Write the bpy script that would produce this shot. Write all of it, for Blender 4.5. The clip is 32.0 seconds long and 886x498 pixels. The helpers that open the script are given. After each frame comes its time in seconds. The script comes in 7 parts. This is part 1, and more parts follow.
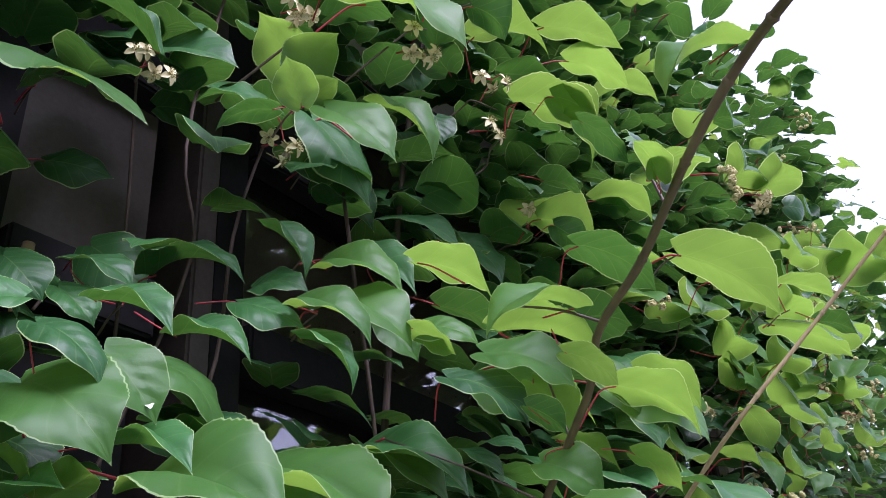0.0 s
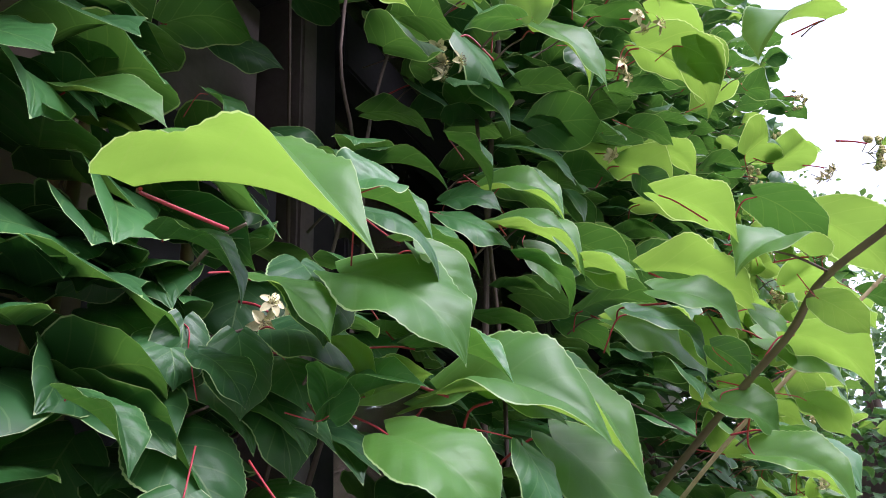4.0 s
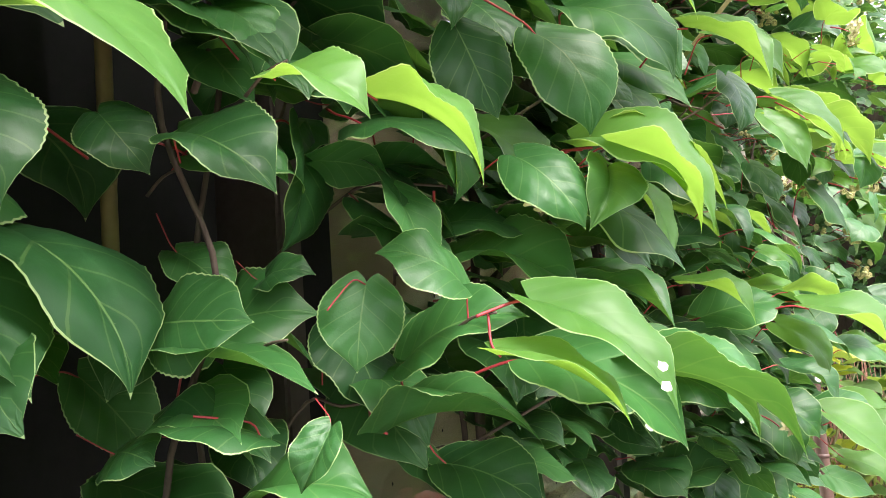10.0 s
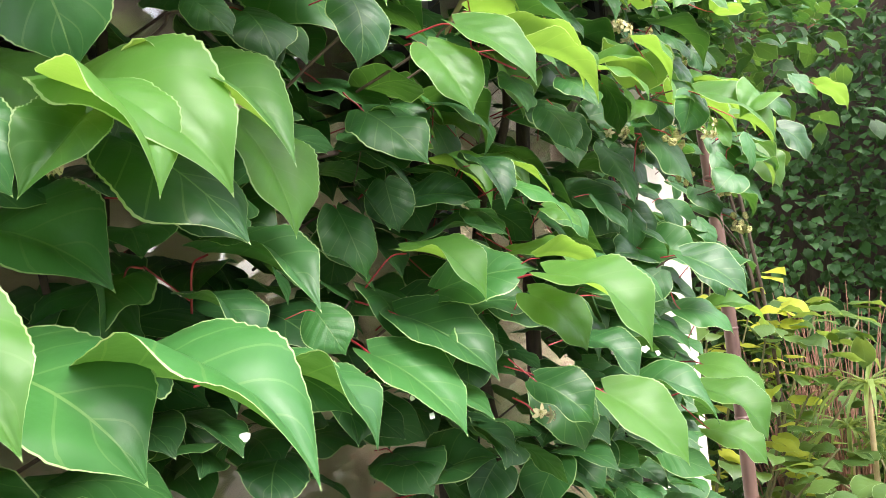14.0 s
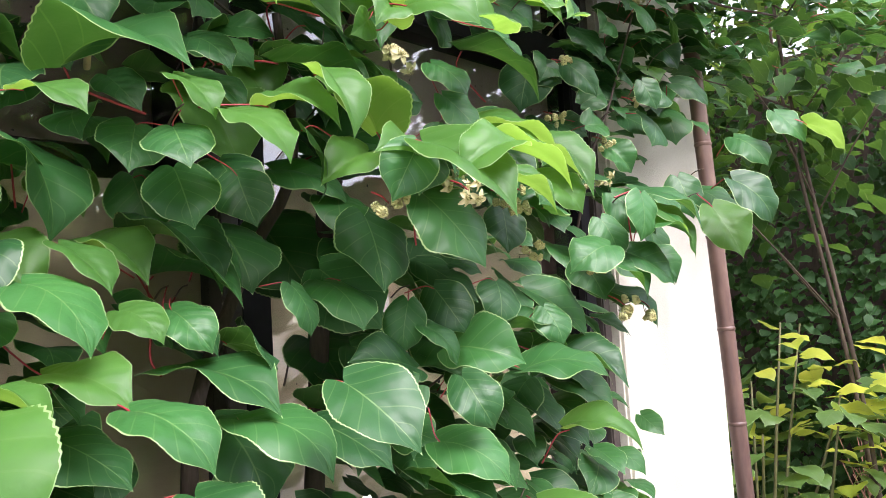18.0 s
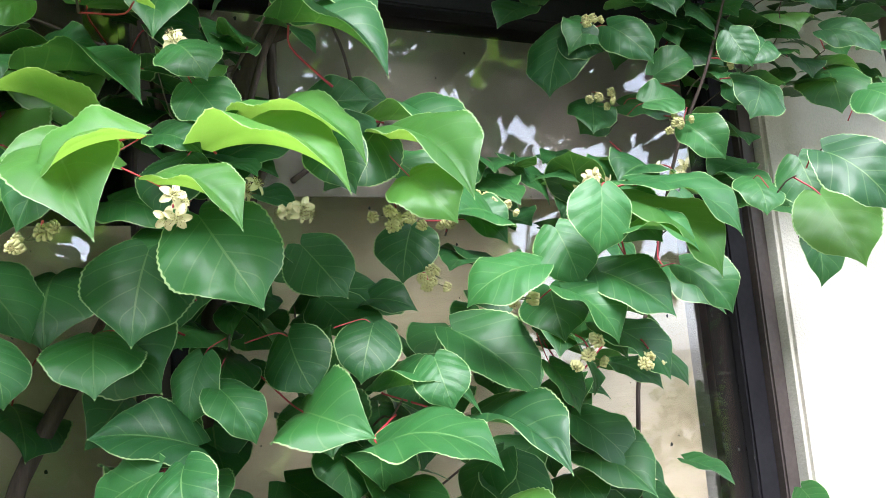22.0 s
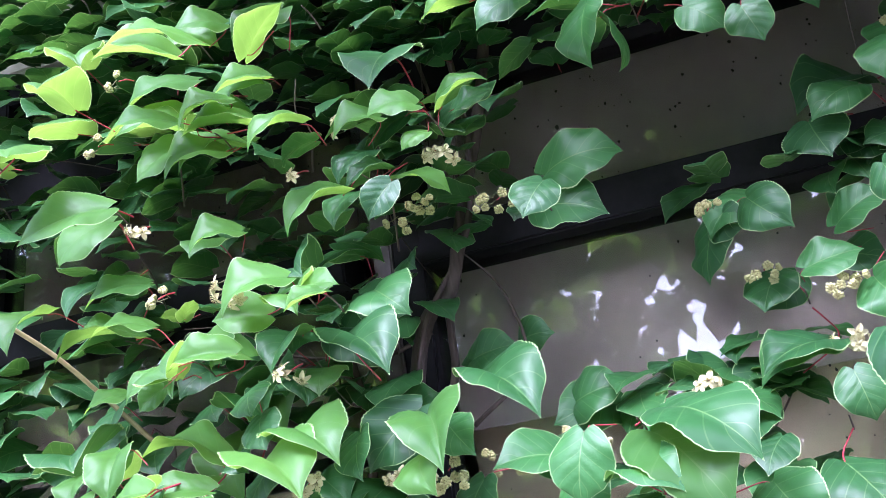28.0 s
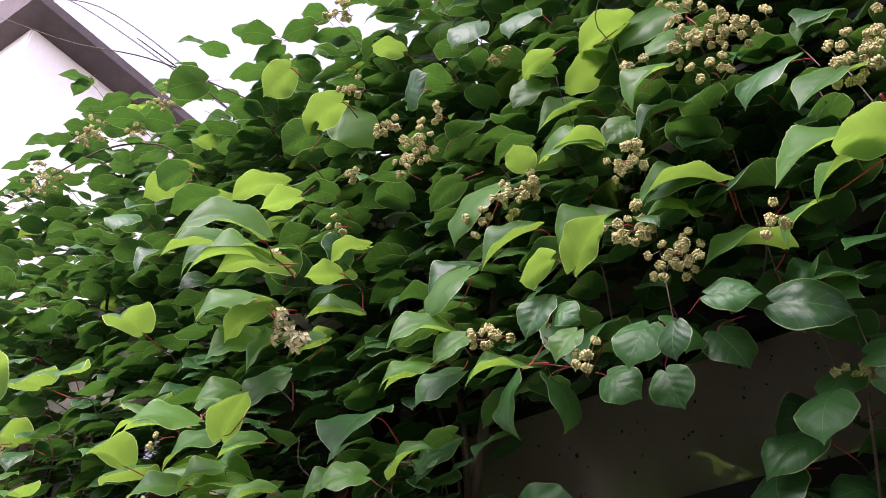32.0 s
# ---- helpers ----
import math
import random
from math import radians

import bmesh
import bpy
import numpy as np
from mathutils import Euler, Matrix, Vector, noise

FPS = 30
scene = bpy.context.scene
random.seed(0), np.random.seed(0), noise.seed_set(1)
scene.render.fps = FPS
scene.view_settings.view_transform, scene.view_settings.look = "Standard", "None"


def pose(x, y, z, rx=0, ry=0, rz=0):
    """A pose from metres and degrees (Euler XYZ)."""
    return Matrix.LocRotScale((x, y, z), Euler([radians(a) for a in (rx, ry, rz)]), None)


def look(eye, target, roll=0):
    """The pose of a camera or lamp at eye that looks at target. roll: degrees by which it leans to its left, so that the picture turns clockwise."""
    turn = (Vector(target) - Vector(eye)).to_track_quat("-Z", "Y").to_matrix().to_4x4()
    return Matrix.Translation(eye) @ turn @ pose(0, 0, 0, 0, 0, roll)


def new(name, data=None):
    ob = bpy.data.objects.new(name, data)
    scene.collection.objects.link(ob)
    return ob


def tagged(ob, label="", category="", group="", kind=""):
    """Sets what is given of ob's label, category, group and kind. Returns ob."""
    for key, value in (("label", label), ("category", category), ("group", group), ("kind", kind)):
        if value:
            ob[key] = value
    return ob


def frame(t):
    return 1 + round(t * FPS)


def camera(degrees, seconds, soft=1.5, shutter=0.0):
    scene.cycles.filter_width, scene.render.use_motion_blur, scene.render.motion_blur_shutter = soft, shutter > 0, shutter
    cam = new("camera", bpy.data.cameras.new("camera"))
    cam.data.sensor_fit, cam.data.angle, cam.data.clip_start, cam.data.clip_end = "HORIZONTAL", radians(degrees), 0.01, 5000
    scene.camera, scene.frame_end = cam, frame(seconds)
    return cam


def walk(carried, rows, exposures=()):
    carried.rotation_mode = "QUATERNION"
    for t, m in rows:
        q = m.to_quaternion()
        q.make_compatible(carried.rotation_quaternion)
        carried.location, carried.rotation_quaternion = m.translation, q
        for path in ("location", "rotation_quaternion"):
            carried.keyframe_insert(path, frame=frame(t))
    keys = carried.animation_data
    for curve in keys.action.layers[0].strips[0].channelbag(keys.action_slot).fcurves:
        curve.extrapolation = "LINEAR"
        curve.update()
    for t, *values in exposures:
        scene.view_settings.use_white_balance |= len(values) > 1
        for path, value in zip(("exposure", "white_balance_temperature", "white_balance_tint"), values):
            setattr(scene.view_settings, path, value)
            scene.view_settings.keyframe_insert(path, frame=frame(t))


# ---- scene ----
cam = camera(55.3, 32.0, soft=0.8)
METRES, EYE, TILT, LEAN, TURN = 2.7, 1.55, 30.5, 4.7, -54.9
ROWS = [
    (0.0, 0.0, 0.0, 0.0, -0.0, 0.0, 0.0),
    (0.5, 0.0003, -0.0018, 0.0019, 0.69, 0.54, 0.46),
    (1.0, -0.0052, -0.0022, 0.0024, 1.04, 1.14, -0.12),
    (1.5, -0.0172, 0.0024, 0.0, 0.01, 1.01, -1.7),
    (2.0, -0.0334, 0.0042, 0.0007, -2.11, 0.71, -2.63),
    (2.5, -0.05, 0.0061, -0.0008, -4.0, 0.23, -3.86),
    (3.0, -0.062, 0.0061, -0.0003, -5.99, -0.33, -5.07),
    (3.5, -0.0748, 0.0057, -0.0046, -7.31, -1.77, -6.19),
    (5.5, -0.0858, 0.0101, -0.0204, -8.46, -8.0, -6.75),
    (6.0, -0.0862, 0.0084, -0.0299, -8.27, -10.18, -7.04),
    (6.5, -0.0878, 0.0038, -0.0398, -7.64, -12.92, -6.9),
    (7.0, -0.0886, 0.001, -0.0465, -6.8, -16.18, -5.71),
    (7.5, -0.0905, -0.0024, -0.0493, -6.09, -18.84, -5.01),
    (8.0, -0.0891, -0.0068, -0.0501, -6.05, -20.66, -4.64),
    (8.5, -0.0852, -0.0081, -0.0522, -6.7, -22.42, -4.59),
    (9.0, -0.0789, -0.0074, -0.0543, -6.89, -24.25, -4.35),
    (9.5, -0.0716, -0.006, -0.0556, -5.71, -25.74, -4.25),
    (10.0, -0.0548, 0.0005, -0.0564, -4.66, -26.12, -3.8),
    (10.5, -0.0396, 0.0042, -0.0559, -4.62, -25.98, -3.5),
    (11.0, -0.0259, 0.0055, -0.055, -4.6, -25.78, -3.2),
    (11.5, -0.0122, 0.005, -0.0532, -4.65, -25.63, -2.6),
    (12.0, -0.0008, 0.0073, -0.0549, -4.74, -25.66, -2.53),
    (12.5, 0.0086, 0.0112, -0.0565, -4.43, -25.72, -2.61),
    (13.0, 0.0173, 0.0171, -0.061, -3.93, -26.64, -1.75),
    (13.5, 0.0311, 0.0227, -0.0627, -4.02, -28.14, -1.43),
    (14.0, 0.0445, 0.0317, -0.0683, -4.88, -28.95, -2.23),
    (14.5, 0.0619, 0.053, -0.0802, -4.45, -28.83, -2.7),
    (16.5, 0.1391, 0.0995, -0.0874, -0.1, -25.84, 0.04),
    (17.0, 0.174, 0.109, -0.0877, 3.18, -25.21, 1.04),
    (17.5, 0.195, 0.1139, -0.09, 5.11, -25.56, 1.96),
    (18.0, 0.2072, 0.1233, -0.0949, 5.13, -26.37, 1.89),
    (18.5, 0.2226, 0.1447, -0.105, 6.55, -26.05, 2.26),
    (19.0, 0.2383, 0.1716, -0.1208, 8.8, -24.93, 4.17),
    (19.5, 0.2486, 0.1852, -0.1279, 10.62, -24.32, 7.06),
    (20.0, 0.2747, 0.1993, -0.1329, 14.03, -23.37, 9.22),
    (20.5, 0.3, 0.2152, -0.139, 18.19, -22.02, 11.52),
    (21.0, 0.3167, 0.2227, -0.1421, 22.09, -21.1, 13.16),
    (21.5, 0.329, 0.2254, -0.1472, 24.32, -21.25, 14.07),
    (22.0, 0.3331, 0.2333, -0.1512, 25.49, -21.56, 15.07),
    (22.5, 0.3322, 0.2499, -0.1618, 26.89, -20.76, 15.88),
    (23.0, 0.3292, 0.2663, -0.1698, 28.74, -19.03, 17.93),
    (23.5, 0.3301, 0.2752, -0.1711, 32.29, -15.51, 21.44),
    (24.0, 0.3408, 0.2881, -0.1787, 39.17, -11.1, 24.54),
    (24.5, 0.3606, 0.3039, -0.1868, 46.99, -7.75, 27.12),
    (25.0, 0.3815, 0.3121, -0.1897, 53.57, -4.38, 29.85),
    (25.5, 0.3966, 0.3142, -0.1908, 57.56, -1.49, 31.09),
    (27.5, 0.4664, 0.342, -0.1929, 70.15, 5.78, 36.26),
    (28.0, 0.4825, 0.3498, -0.1896, 69.71, 6.61, 35.12),
    (28.5, 0.4931, 0.359, -0.191, 68.99, 6.97, 34.1),
    (29.0, 0.5042, 0.3773, -0.1951, 69.86, 9.08, 32.87),
    (29.5, 0.5148, 0.3997, -0.1997, 70.72, 13.37, 30.07),
    (30.0, 0.5254, 0.4148, -0.2042, 72.73, 17.64, 29.31),
    (30.5, 0.5325, 0.4254, -0.2096, 76.26, 21.84, 30.55),
    (31.0, 0.539, 0.4333, -0.2126, 80.52, 26.44, 32.37),
    (31.5, 0.5393, 0.4392, -0.2133, 84.43, 30.16, 33.28),
    (32.0, 0.5428, 0.4421, -0.214, 86.56, 32.21, 32.91),
]
walk(cam, [(t, pose(0, 0, EYE, TILT, LEAN, TURN) @ pose(METRES * x, METRES * y, METRES * z, 90 + pitch, roll, yaw)) for t, x, y, z, yaw, pitch, roll in ROWS],
     exposures=[(0.0, 1.5, 5550, 38), (3.5, 1.7, 5700, 34), (6.0, 2.2, 6450, 19), (7.6, 2.45, 6650, 17), (9.0, 2.7, 6650, 17), (14.5, 2.65, 6600, 15), (17.5, 2.37, 6350, 23), (20.0, 2.5, 5900, 11),
                (25.0, 2.85, 5800, 20), (28.0, 2.95, 5250, 36), (30.0, 3.05, 5400, 52), (32.0, 1.75, 6300, 38)])

# ---- light ----
world = bpy.data.worlds.new("overcast_sky")
scene.world = world
world.use_nodes = True
wn, wl = world.node_tree.nodes, world.node_tree.links
sky = wn.new("ShaderNodeTexSky")
sky.sky_type, sky.sun_disc = "NISHITA", False
sky.sun_elevation, sky.sun_rotation = radians(58), radians(170)
cloud = wn.new("ShaderNodeHueSaturation")
cloud.inputs["Saturation"].default_value = 0.3
wl.new(sky.outputs["Color"], cloud.inputs["Color"])
wl.new(cloud.outputs["Color"], wn["Background"].inputs["Color"])
wn["Background"].inputs["Strength"].default_value = 0.15

sun = new("sun", bpy.data.lights.new("sun", "SUN"))
sun.data.energy, sun.data.angle, sun.data.color = 2.0, radians(36), (1.0, 0.96, 0.9)
sun.matrix_world = look((0.5, -2.9, 4.8), (1.0, 0.6, 1.0))


# ---- materials ----
def material(name, colour, rough=0.6, spec=0.5, metal=0.0):
    m = bpy.data.materials.new(name)
    m.use_nodes = True
    b = m.node_tree.nodes["Principled BSDF"]
    b.inputs["Base Color"].default_value = (*colour, 1)
    b.inputs["Roughness"].default_value = rough
    b.inputs["Specular IOR Level"].default_value = spec
    b.inputs["Metallic"].default_value = metal
    return m


def node(m, kind, **values):
    n = m.node_tree.nodes.new("ShaderNode" + kind)
    for key, value in values.items():
        n.inputs[key.replace("_", " ")].default_value = value
    return n


def link(m, a, b):
    m.node_tree.links.new(a, b)


def ramp(m, src, stops):
    r = m.node_tree.nodes.new("ShaderNodeValToRGB")
    while len(r.color_ramp.elements) < len(stops):
        r.color_ramp.elements.new(0.5)
    for e, (p, c) in zip(r.color_ramp.elements, stops):
        e.position, e.color = p, (*c, 1)
    link(m, src, r.inputs[0])
    return r.outputs[0]


def maths(m, op, a, b=0.0, c=0.0):
    n = m.node_tree.nodes.new("ShaderNodeMath")
    n.operation = op
    for slot, v in zip(n.inputs, (a, b, c)):
        if isinstance(v, (int, float)):
            slot.default_value = v
        else:
            link(m, v, slot)
    return n.outputs[0]


def blend(m, fac, a, b):
    n = m.node_tree.nodes.new("ShaderNodeMix")
    n.data_type = "RGBA"
    for slot, v in zip((n.inputs[0], n.inputs[6], n.inputs[7]), (fac, a, b)):
        if isinstance(v, (int, float)):
            slot.default_value = v
        elif isinstance(v, tuple):
            slot.default_value = (*v, 1)
        else:
            link(m, v, slot)
    return n.outputs[2]


def rough_surface(name, stops, scale, rough=0.8, bump=0.3, detail=6.0, stretch=(1, 1, 1), fine=8.0):
    """A matt surface with stains at a large scale and grain at a fine one."""
    m = material(name, stops[0][1], rough)
    b = m.node_tree.nodes["Principled BSDF"]
    co = node(m, "TexCoord")
    mp = node(m, "Mapping", Scale=stretch)
    link(m, co.outputs["Object"], mp.inputs["Vector"])
    big = node(m, "TexNoise", Scale=scale, Detail=detail)
    small = node(m, "TexNoise", Scale=scale * fine, Detail=4.0)
    for n in (big, small):
        link(m, mp.outputs[0], n.inputs["Vector"])
    mixed = maths(m, "MULTIPLY_ADD", small.outputs[0], 0.4, maths(m, "MULTIPLY", big.outputs[0], 0.6))
    link(m, ramp(m, mixed, stops), b.inputs["Base Color"])
    bp = node(m, "Bump", Strength=bump, Distance=0.004)
    link(m, mixed, bp.inputs["Height"])
    link(m, bp.outputs[0], b.inputs["Normal"])
    return m


def leaf_material(name, dark, light, through_colour, through_share, gloss=0.46):
    """A leaf blade: waxy green with paler veins and a pale toothed margin; daylight shines through it."""
    m = material(name, dark, gloss, 0.42)
    b = m.node_tree.nodes["Principled BSDF"]
    out = m.node_tree.nodes["Material Output"]
    uv = node(m, "UVMap")
    sep = node(m, "SeparateXYZ")
    link(m, uv.outputs[0], sep.inputs[0])
    across = maths(m, "ABSOLUTE", maths(m, "MULTIPLY_ADD", sep.outputs[0], 2.0, -1.0))
    along = sep.outputs[1]
    info = node(m, "ObjectInfo")
    isle = node(m, "NewGeometry")
    rnd = maths(m, "FRACT", maths(m, "ADD", info.outputs["Random"], isle.outputs["Random Per Island"]))
    co = node(m, "TexCoord")
    blotch = node(m, "TexNoise", Scale=3.0, Detail=3.0)
    link(m, co.outputs["Object"], blotch.inputs["Vector"])
    tone = maths(m, "MULTIPLY_ADD", blotch.outputs[0], 0.5, maths(m, "MULTIPLY_ADD", rnd, 0.9, -0.2))
    base = blend(m, tone, dark, light)
    rib = maths(m, "LESS_THAN", across, 0.02)
    vein = maths(m, "SINE", maths(m, "MULTIPLY", maths(m, "SUBTRACT", along, maths(m, "MULTIPLY", maths(m, "POWER", across, 0.8), 0.34)), 33.0))
    fine_vein = maths(m, "GREATER_THAN", vein, 0.975)
    veins = maths(m, "MAXIMUM", rib, maths(m, "MULTIPLY", fine_vein, 0.5))
    pale = tuple(min(1.0, 0.5 * a + 0.5 * c) for a, c in zip(light, (0.32, 0.48, 0.16)))
    veined = blend(m, maths(m, "MULTIPLY", veins, 0.48), base, pale)
    rim = maths(m, "MAXIMUM", maths(m, "GREATER_THAN", across, 0.968), maths(m, "GREATER_THAN", along, 0.975))
    coloured = blend(m, maths(m, "MULTIPLY", rim, 0.8), veined, (0.38, 0.52, 0.22))
    link(m, coloured, b.inputs["Base Color"])
    grain = node(m, "TexNoise", Scale=30.0, Detail=4.0)
    link(m, co.outputs["Object"], grain.inputs["Vector"])
    bp = node(m, "Bump", Strength=0.34, Distance=0.003)
    puff = maths(m, "MULTIPLY_ADD", vein, -0.13, maths(m, "MULTIPLY_ADD", blotch.outputs[0], 1.0, maths(m, "MULTIPLY_ADD", grain.outputs[0], 0.16, maths(m, "MULTIPLY", rib, -0.8))))
    link(m, puff, bp.inputs["Height"])
    link(m, bp.outputs[0], b.inputs["Normal"])
    tr = node(m, "BsdfTranslucent")
    tint = blend(m, maths(m, "MULTIPLY", veins, 0.35), blend(m, tone, tuple(0.7 * c for c in through_colour), through_colour), (0.2, 0.3, 0.04))
    tint = blend(m, maths(m, "MULTIPLY", rim, 0.7), tint, (0.62, 0.78, 0.3))
    link(m, tint, tr.inputs["Color"])
    mix = node(m, "MixShader", Fac=through_share)
    link(m, b.outputs[0], mix.inputs[1])
    link(m, tr.outputs[0], mix.inputs[2])
    link(m, mix.outputs[0], out.inputs["Surface"])
    return m


LEAF = leaf_material("mature_leaf", (0.014, 0.066, 0.02), (0.04, 0.155, 0.037), (0.15, 0.38, 0.045), 0.2)
YOUNG = leaf_material("young_leaf", (0.045, 0.145, 0.03), (0.085, 0.225, 0.042), (0.34, 0.58, 0.07), 0.42)
SHRUB = leaf_material("shrub_leaf", (0.045, 0.105, 0.03), (0.1, 0.19, 0.045), (0.36, 0.5, 0.07), 0.36)
DARK_LEAF = leaf_material("ivy_leaf", (0.018, 0.066, 0.02), (0.048, 0.14, 0.038), (0.2, 0.4, 0.05), 0.32, 0.6)
YELLOW = leaf_material("yellow_leaf", (0.34, 0.44, 0.05), (0.55, 0.58, 0.08), (0.85, 0.88, 0.12), 0.45)
RED_STALK = rough_surface("red_stalk", [(0.3, (0.3, 0.02, 0.035)), (0.7, (0.46, 0.05, 0.06))], 60, 0.45, 0.1)
BARK = rough_surface("vine_bark", [(0.3, (0.045, 0.032, 0.028)), (0.7, (0.12, 0.085, 0.07))], 30, 0.9, 0.8, stretch=(1, 1, 0.15))
TRUNK = rough_surface("tree_bark", [(0.3, (0.06, 0.04, 0.03)), (0.7, (0.13, 0.095, 0.07))], 20, 0.9, 0.8, stretch=(1, 1, 0.2))
CANE = rough_surface("young_cane", [(0.3, (0.1, 0.11, 0.04)), (0.7, (0.2, 0.18, 0.08))], 40, 0.6, 0.2)
DARK_CANE = rough_surface("brown_cane", [(0.3, (0.07, 0.045, 0.04)), (0.7, (0.14, 0.1, 0.07))], 40, 0.6, 0.2)
GREEN_CANE = rough_surface("green_brown_cane", [(0.3, (0.1, 0.07, 0.04)), (0.7, (0.17, 0.14, 0.06))], 9, 0.6, 0.2)
PALE_CANE = rough_surface("tan_cane", [(0.3, (0.42, 0.3, 0.15)), (0.7, (0.55, 0.44, 0.24))], 40, 0.6, 0.2)
PETAL = rough_surface("cream_petal", [(0.3, (0.64, 0.58, 0.31)), (0.7, (0.75, 0.69, 0.43))], 200, 0.6, 0.2)
STAMEN = rough_surface("stamen", [(0.3, (0.5, 0.46, 0.18)), (0.7, (0.68, 0.64, 0.32))], 300, 0.8, 0.5)
ANTHER = material("brown_anther", (0.2, 0.15, 0.06), 0.8)
PETAL_GLINT = material("petal_and_glint", (0.85, 0.86, 0.82), 0.7)
BROWN_WALL = rough_surface("brown_boarding", [(0.3, (0.15, 0.11, 0.085)), (0.7, (0.23, 0.17, 0.135))], 5, 0.85, 0.3, stretch=(1, 1, 0.4))
STUCCO = rough_surface("stucco", [(0.25, (0.58, 0.53, 0.45)), (0.75, (0.76, 0.72, 0.64))], 6, 0.95, 0.9, fine=45.0)
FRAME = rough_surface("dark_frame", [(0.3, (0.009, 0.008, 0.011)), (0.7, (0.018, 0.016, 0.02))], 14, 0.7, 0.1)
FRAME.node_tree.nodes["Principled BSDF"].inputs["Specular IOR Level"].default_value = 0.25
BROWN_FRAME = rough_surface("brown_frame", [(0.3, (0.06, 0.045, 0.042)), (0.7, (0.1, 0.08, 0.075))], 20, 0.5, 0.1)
BLIND = rough_surface("beige_blind", [(0.3, (0.42, 0.34, 0.3)), (0.7, (0.52, 0.43, 0.38))], 5, 0.9, 0.2)
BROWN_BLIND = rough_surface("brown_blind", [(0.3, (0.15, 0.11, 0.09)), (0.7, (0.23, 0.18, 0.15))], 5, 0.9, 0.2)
TAN_BOARD = rough_surface("tan_board", [(0.3, (0.54, 0.43, 0.29)), (0.7, (0.66, 0.54, 0.38))], 4, 0.8, 0.2, stretch=(1, 1, 6))
BAMBOO = rough_surface("brown_bamboo", [(0.3, (0.09, 0.05, 0.045)), (0.55, (0.17, 0.1, 0.08)), (0.78, (0.32, 0.22, 0.15))], 9, 0.45, 0.15, stretch=(1, 1, 0.3))
YELLOW_BAMBOO = rough_surface("yellow_bamboo", [(0.3, (0.17, 0.12, 0.05)), (0.7, (0.28, 0.21, 0.095))], 12, 0.5, 0.15)
# unseen ground, lightened so that it throws fill light up under the leaves
SOIL = rough_surface("soil", [(0.3, (0.25, 0.22, 0.175)), (0.7, (0.4, 0.36, 0.29))], 3, 0.95, 1.0)
ROOF = rough_surface("roof_tile", [(0.3, (0.05, 0.04, 0.04)), (0.7, (0.1, 0.08, 0.08))], 5, 0.8, 0.4)
WHITE_WALL = rough_surface("white_render", [(0.3, (0.72, 0.72, 0.7)), (0.7, (0.82, 0.82, 0.8))], 2, 0.9, 0.3)
DRY = rough_surface("dry_stalk", [(0.3, (0.17, 0.075, 0.05)), (0.7, (0.32, 0.17, 0.1))], 20, 0.8, 0.2)
GRASS = leaf_material("grass_blade", (0.12, 0.2, 0.05), (0.25, 0.34, 0.1), (0.5, 0.6, 0.12), 0.4)
POT = rough_surface("red_pot", [(0.3, (0.25, 0.04, 0.035)), (0.7, (0.36, 0.08, 0.06))], 10, 0.4, 0.1)
DIRT = material("dirt_speck", (0.03, 0.028, 0.025), 0.9)
CABLE = material("black_cable", (0.02, 0.02, 0.02), 0.6)
GLASS = material("window_glass", (0.95, 0.97, 0.96), 0.0, 0.5)
GLASS.node_tree.nodes["Principled BSDF"].inputs["Transmission Weight"].default_value = 1.0
GLASS.node_tree.nodes["Principled BSDF"].inputs["IOR"].default_value = 1.6


# ---- building helpers ----
def mesh_of(name, verts, faces, materials, uvs=None, slots=None, smooth=True):
    me = bpy.data.meshes.new(name)
    me.from_pydata([tuple(v) for v in verts], [], [tuple(int(i) for i in f) for f in faces])
    for mat in (materials if isinstance(materials, (list, tuple)) else [materials]):
        me.materials.append(mat)
    if uvs is not None:
        lay = me.uv_layers.new(name="UVMap")
        idx = np.empty(len(me.loops), np.int32)
        me.loops.foreach_get("vertex_index", idx)
        lay.data.foreach_set("uv", np.asarray(uvs, np.float32)[idx].ravel())
    if slots is not None:
        me.polygons.foreach_set("material_index", np.asarray(slots, np.int32))
    me.polygons.foreach_set("use_smooth", np.full(len(me.polygons), smooth))
    me.update()
    return me


def part(name, me, parent, label="", m=None):
    ob = new(name, me)
    ob.parent = parent
    if m is not None:
        ob.matrix_basis = m
    return tagged(ob, label)


def box_mesh(name, lo, hi, mat, bevel=0.003):
    bm = bmesh.new()
    bmesh.ops.create_cube(bm, size=1)
    for v in bm.verts:
        v.co = Vector([a + (c + 0.5) * (b - a) for a, b, c in zip(lo, hi, v.co)])
    if bevel:
        bmesh.ops.bevel(bm, geom=bm.edges[:], offset=bevel, segments=2, affect="EDGES")
    me = bpy.data.meshes.new(name)
    bm.to_mesh(me)
    bm.free()
    me.materials.append(mat)
    return me


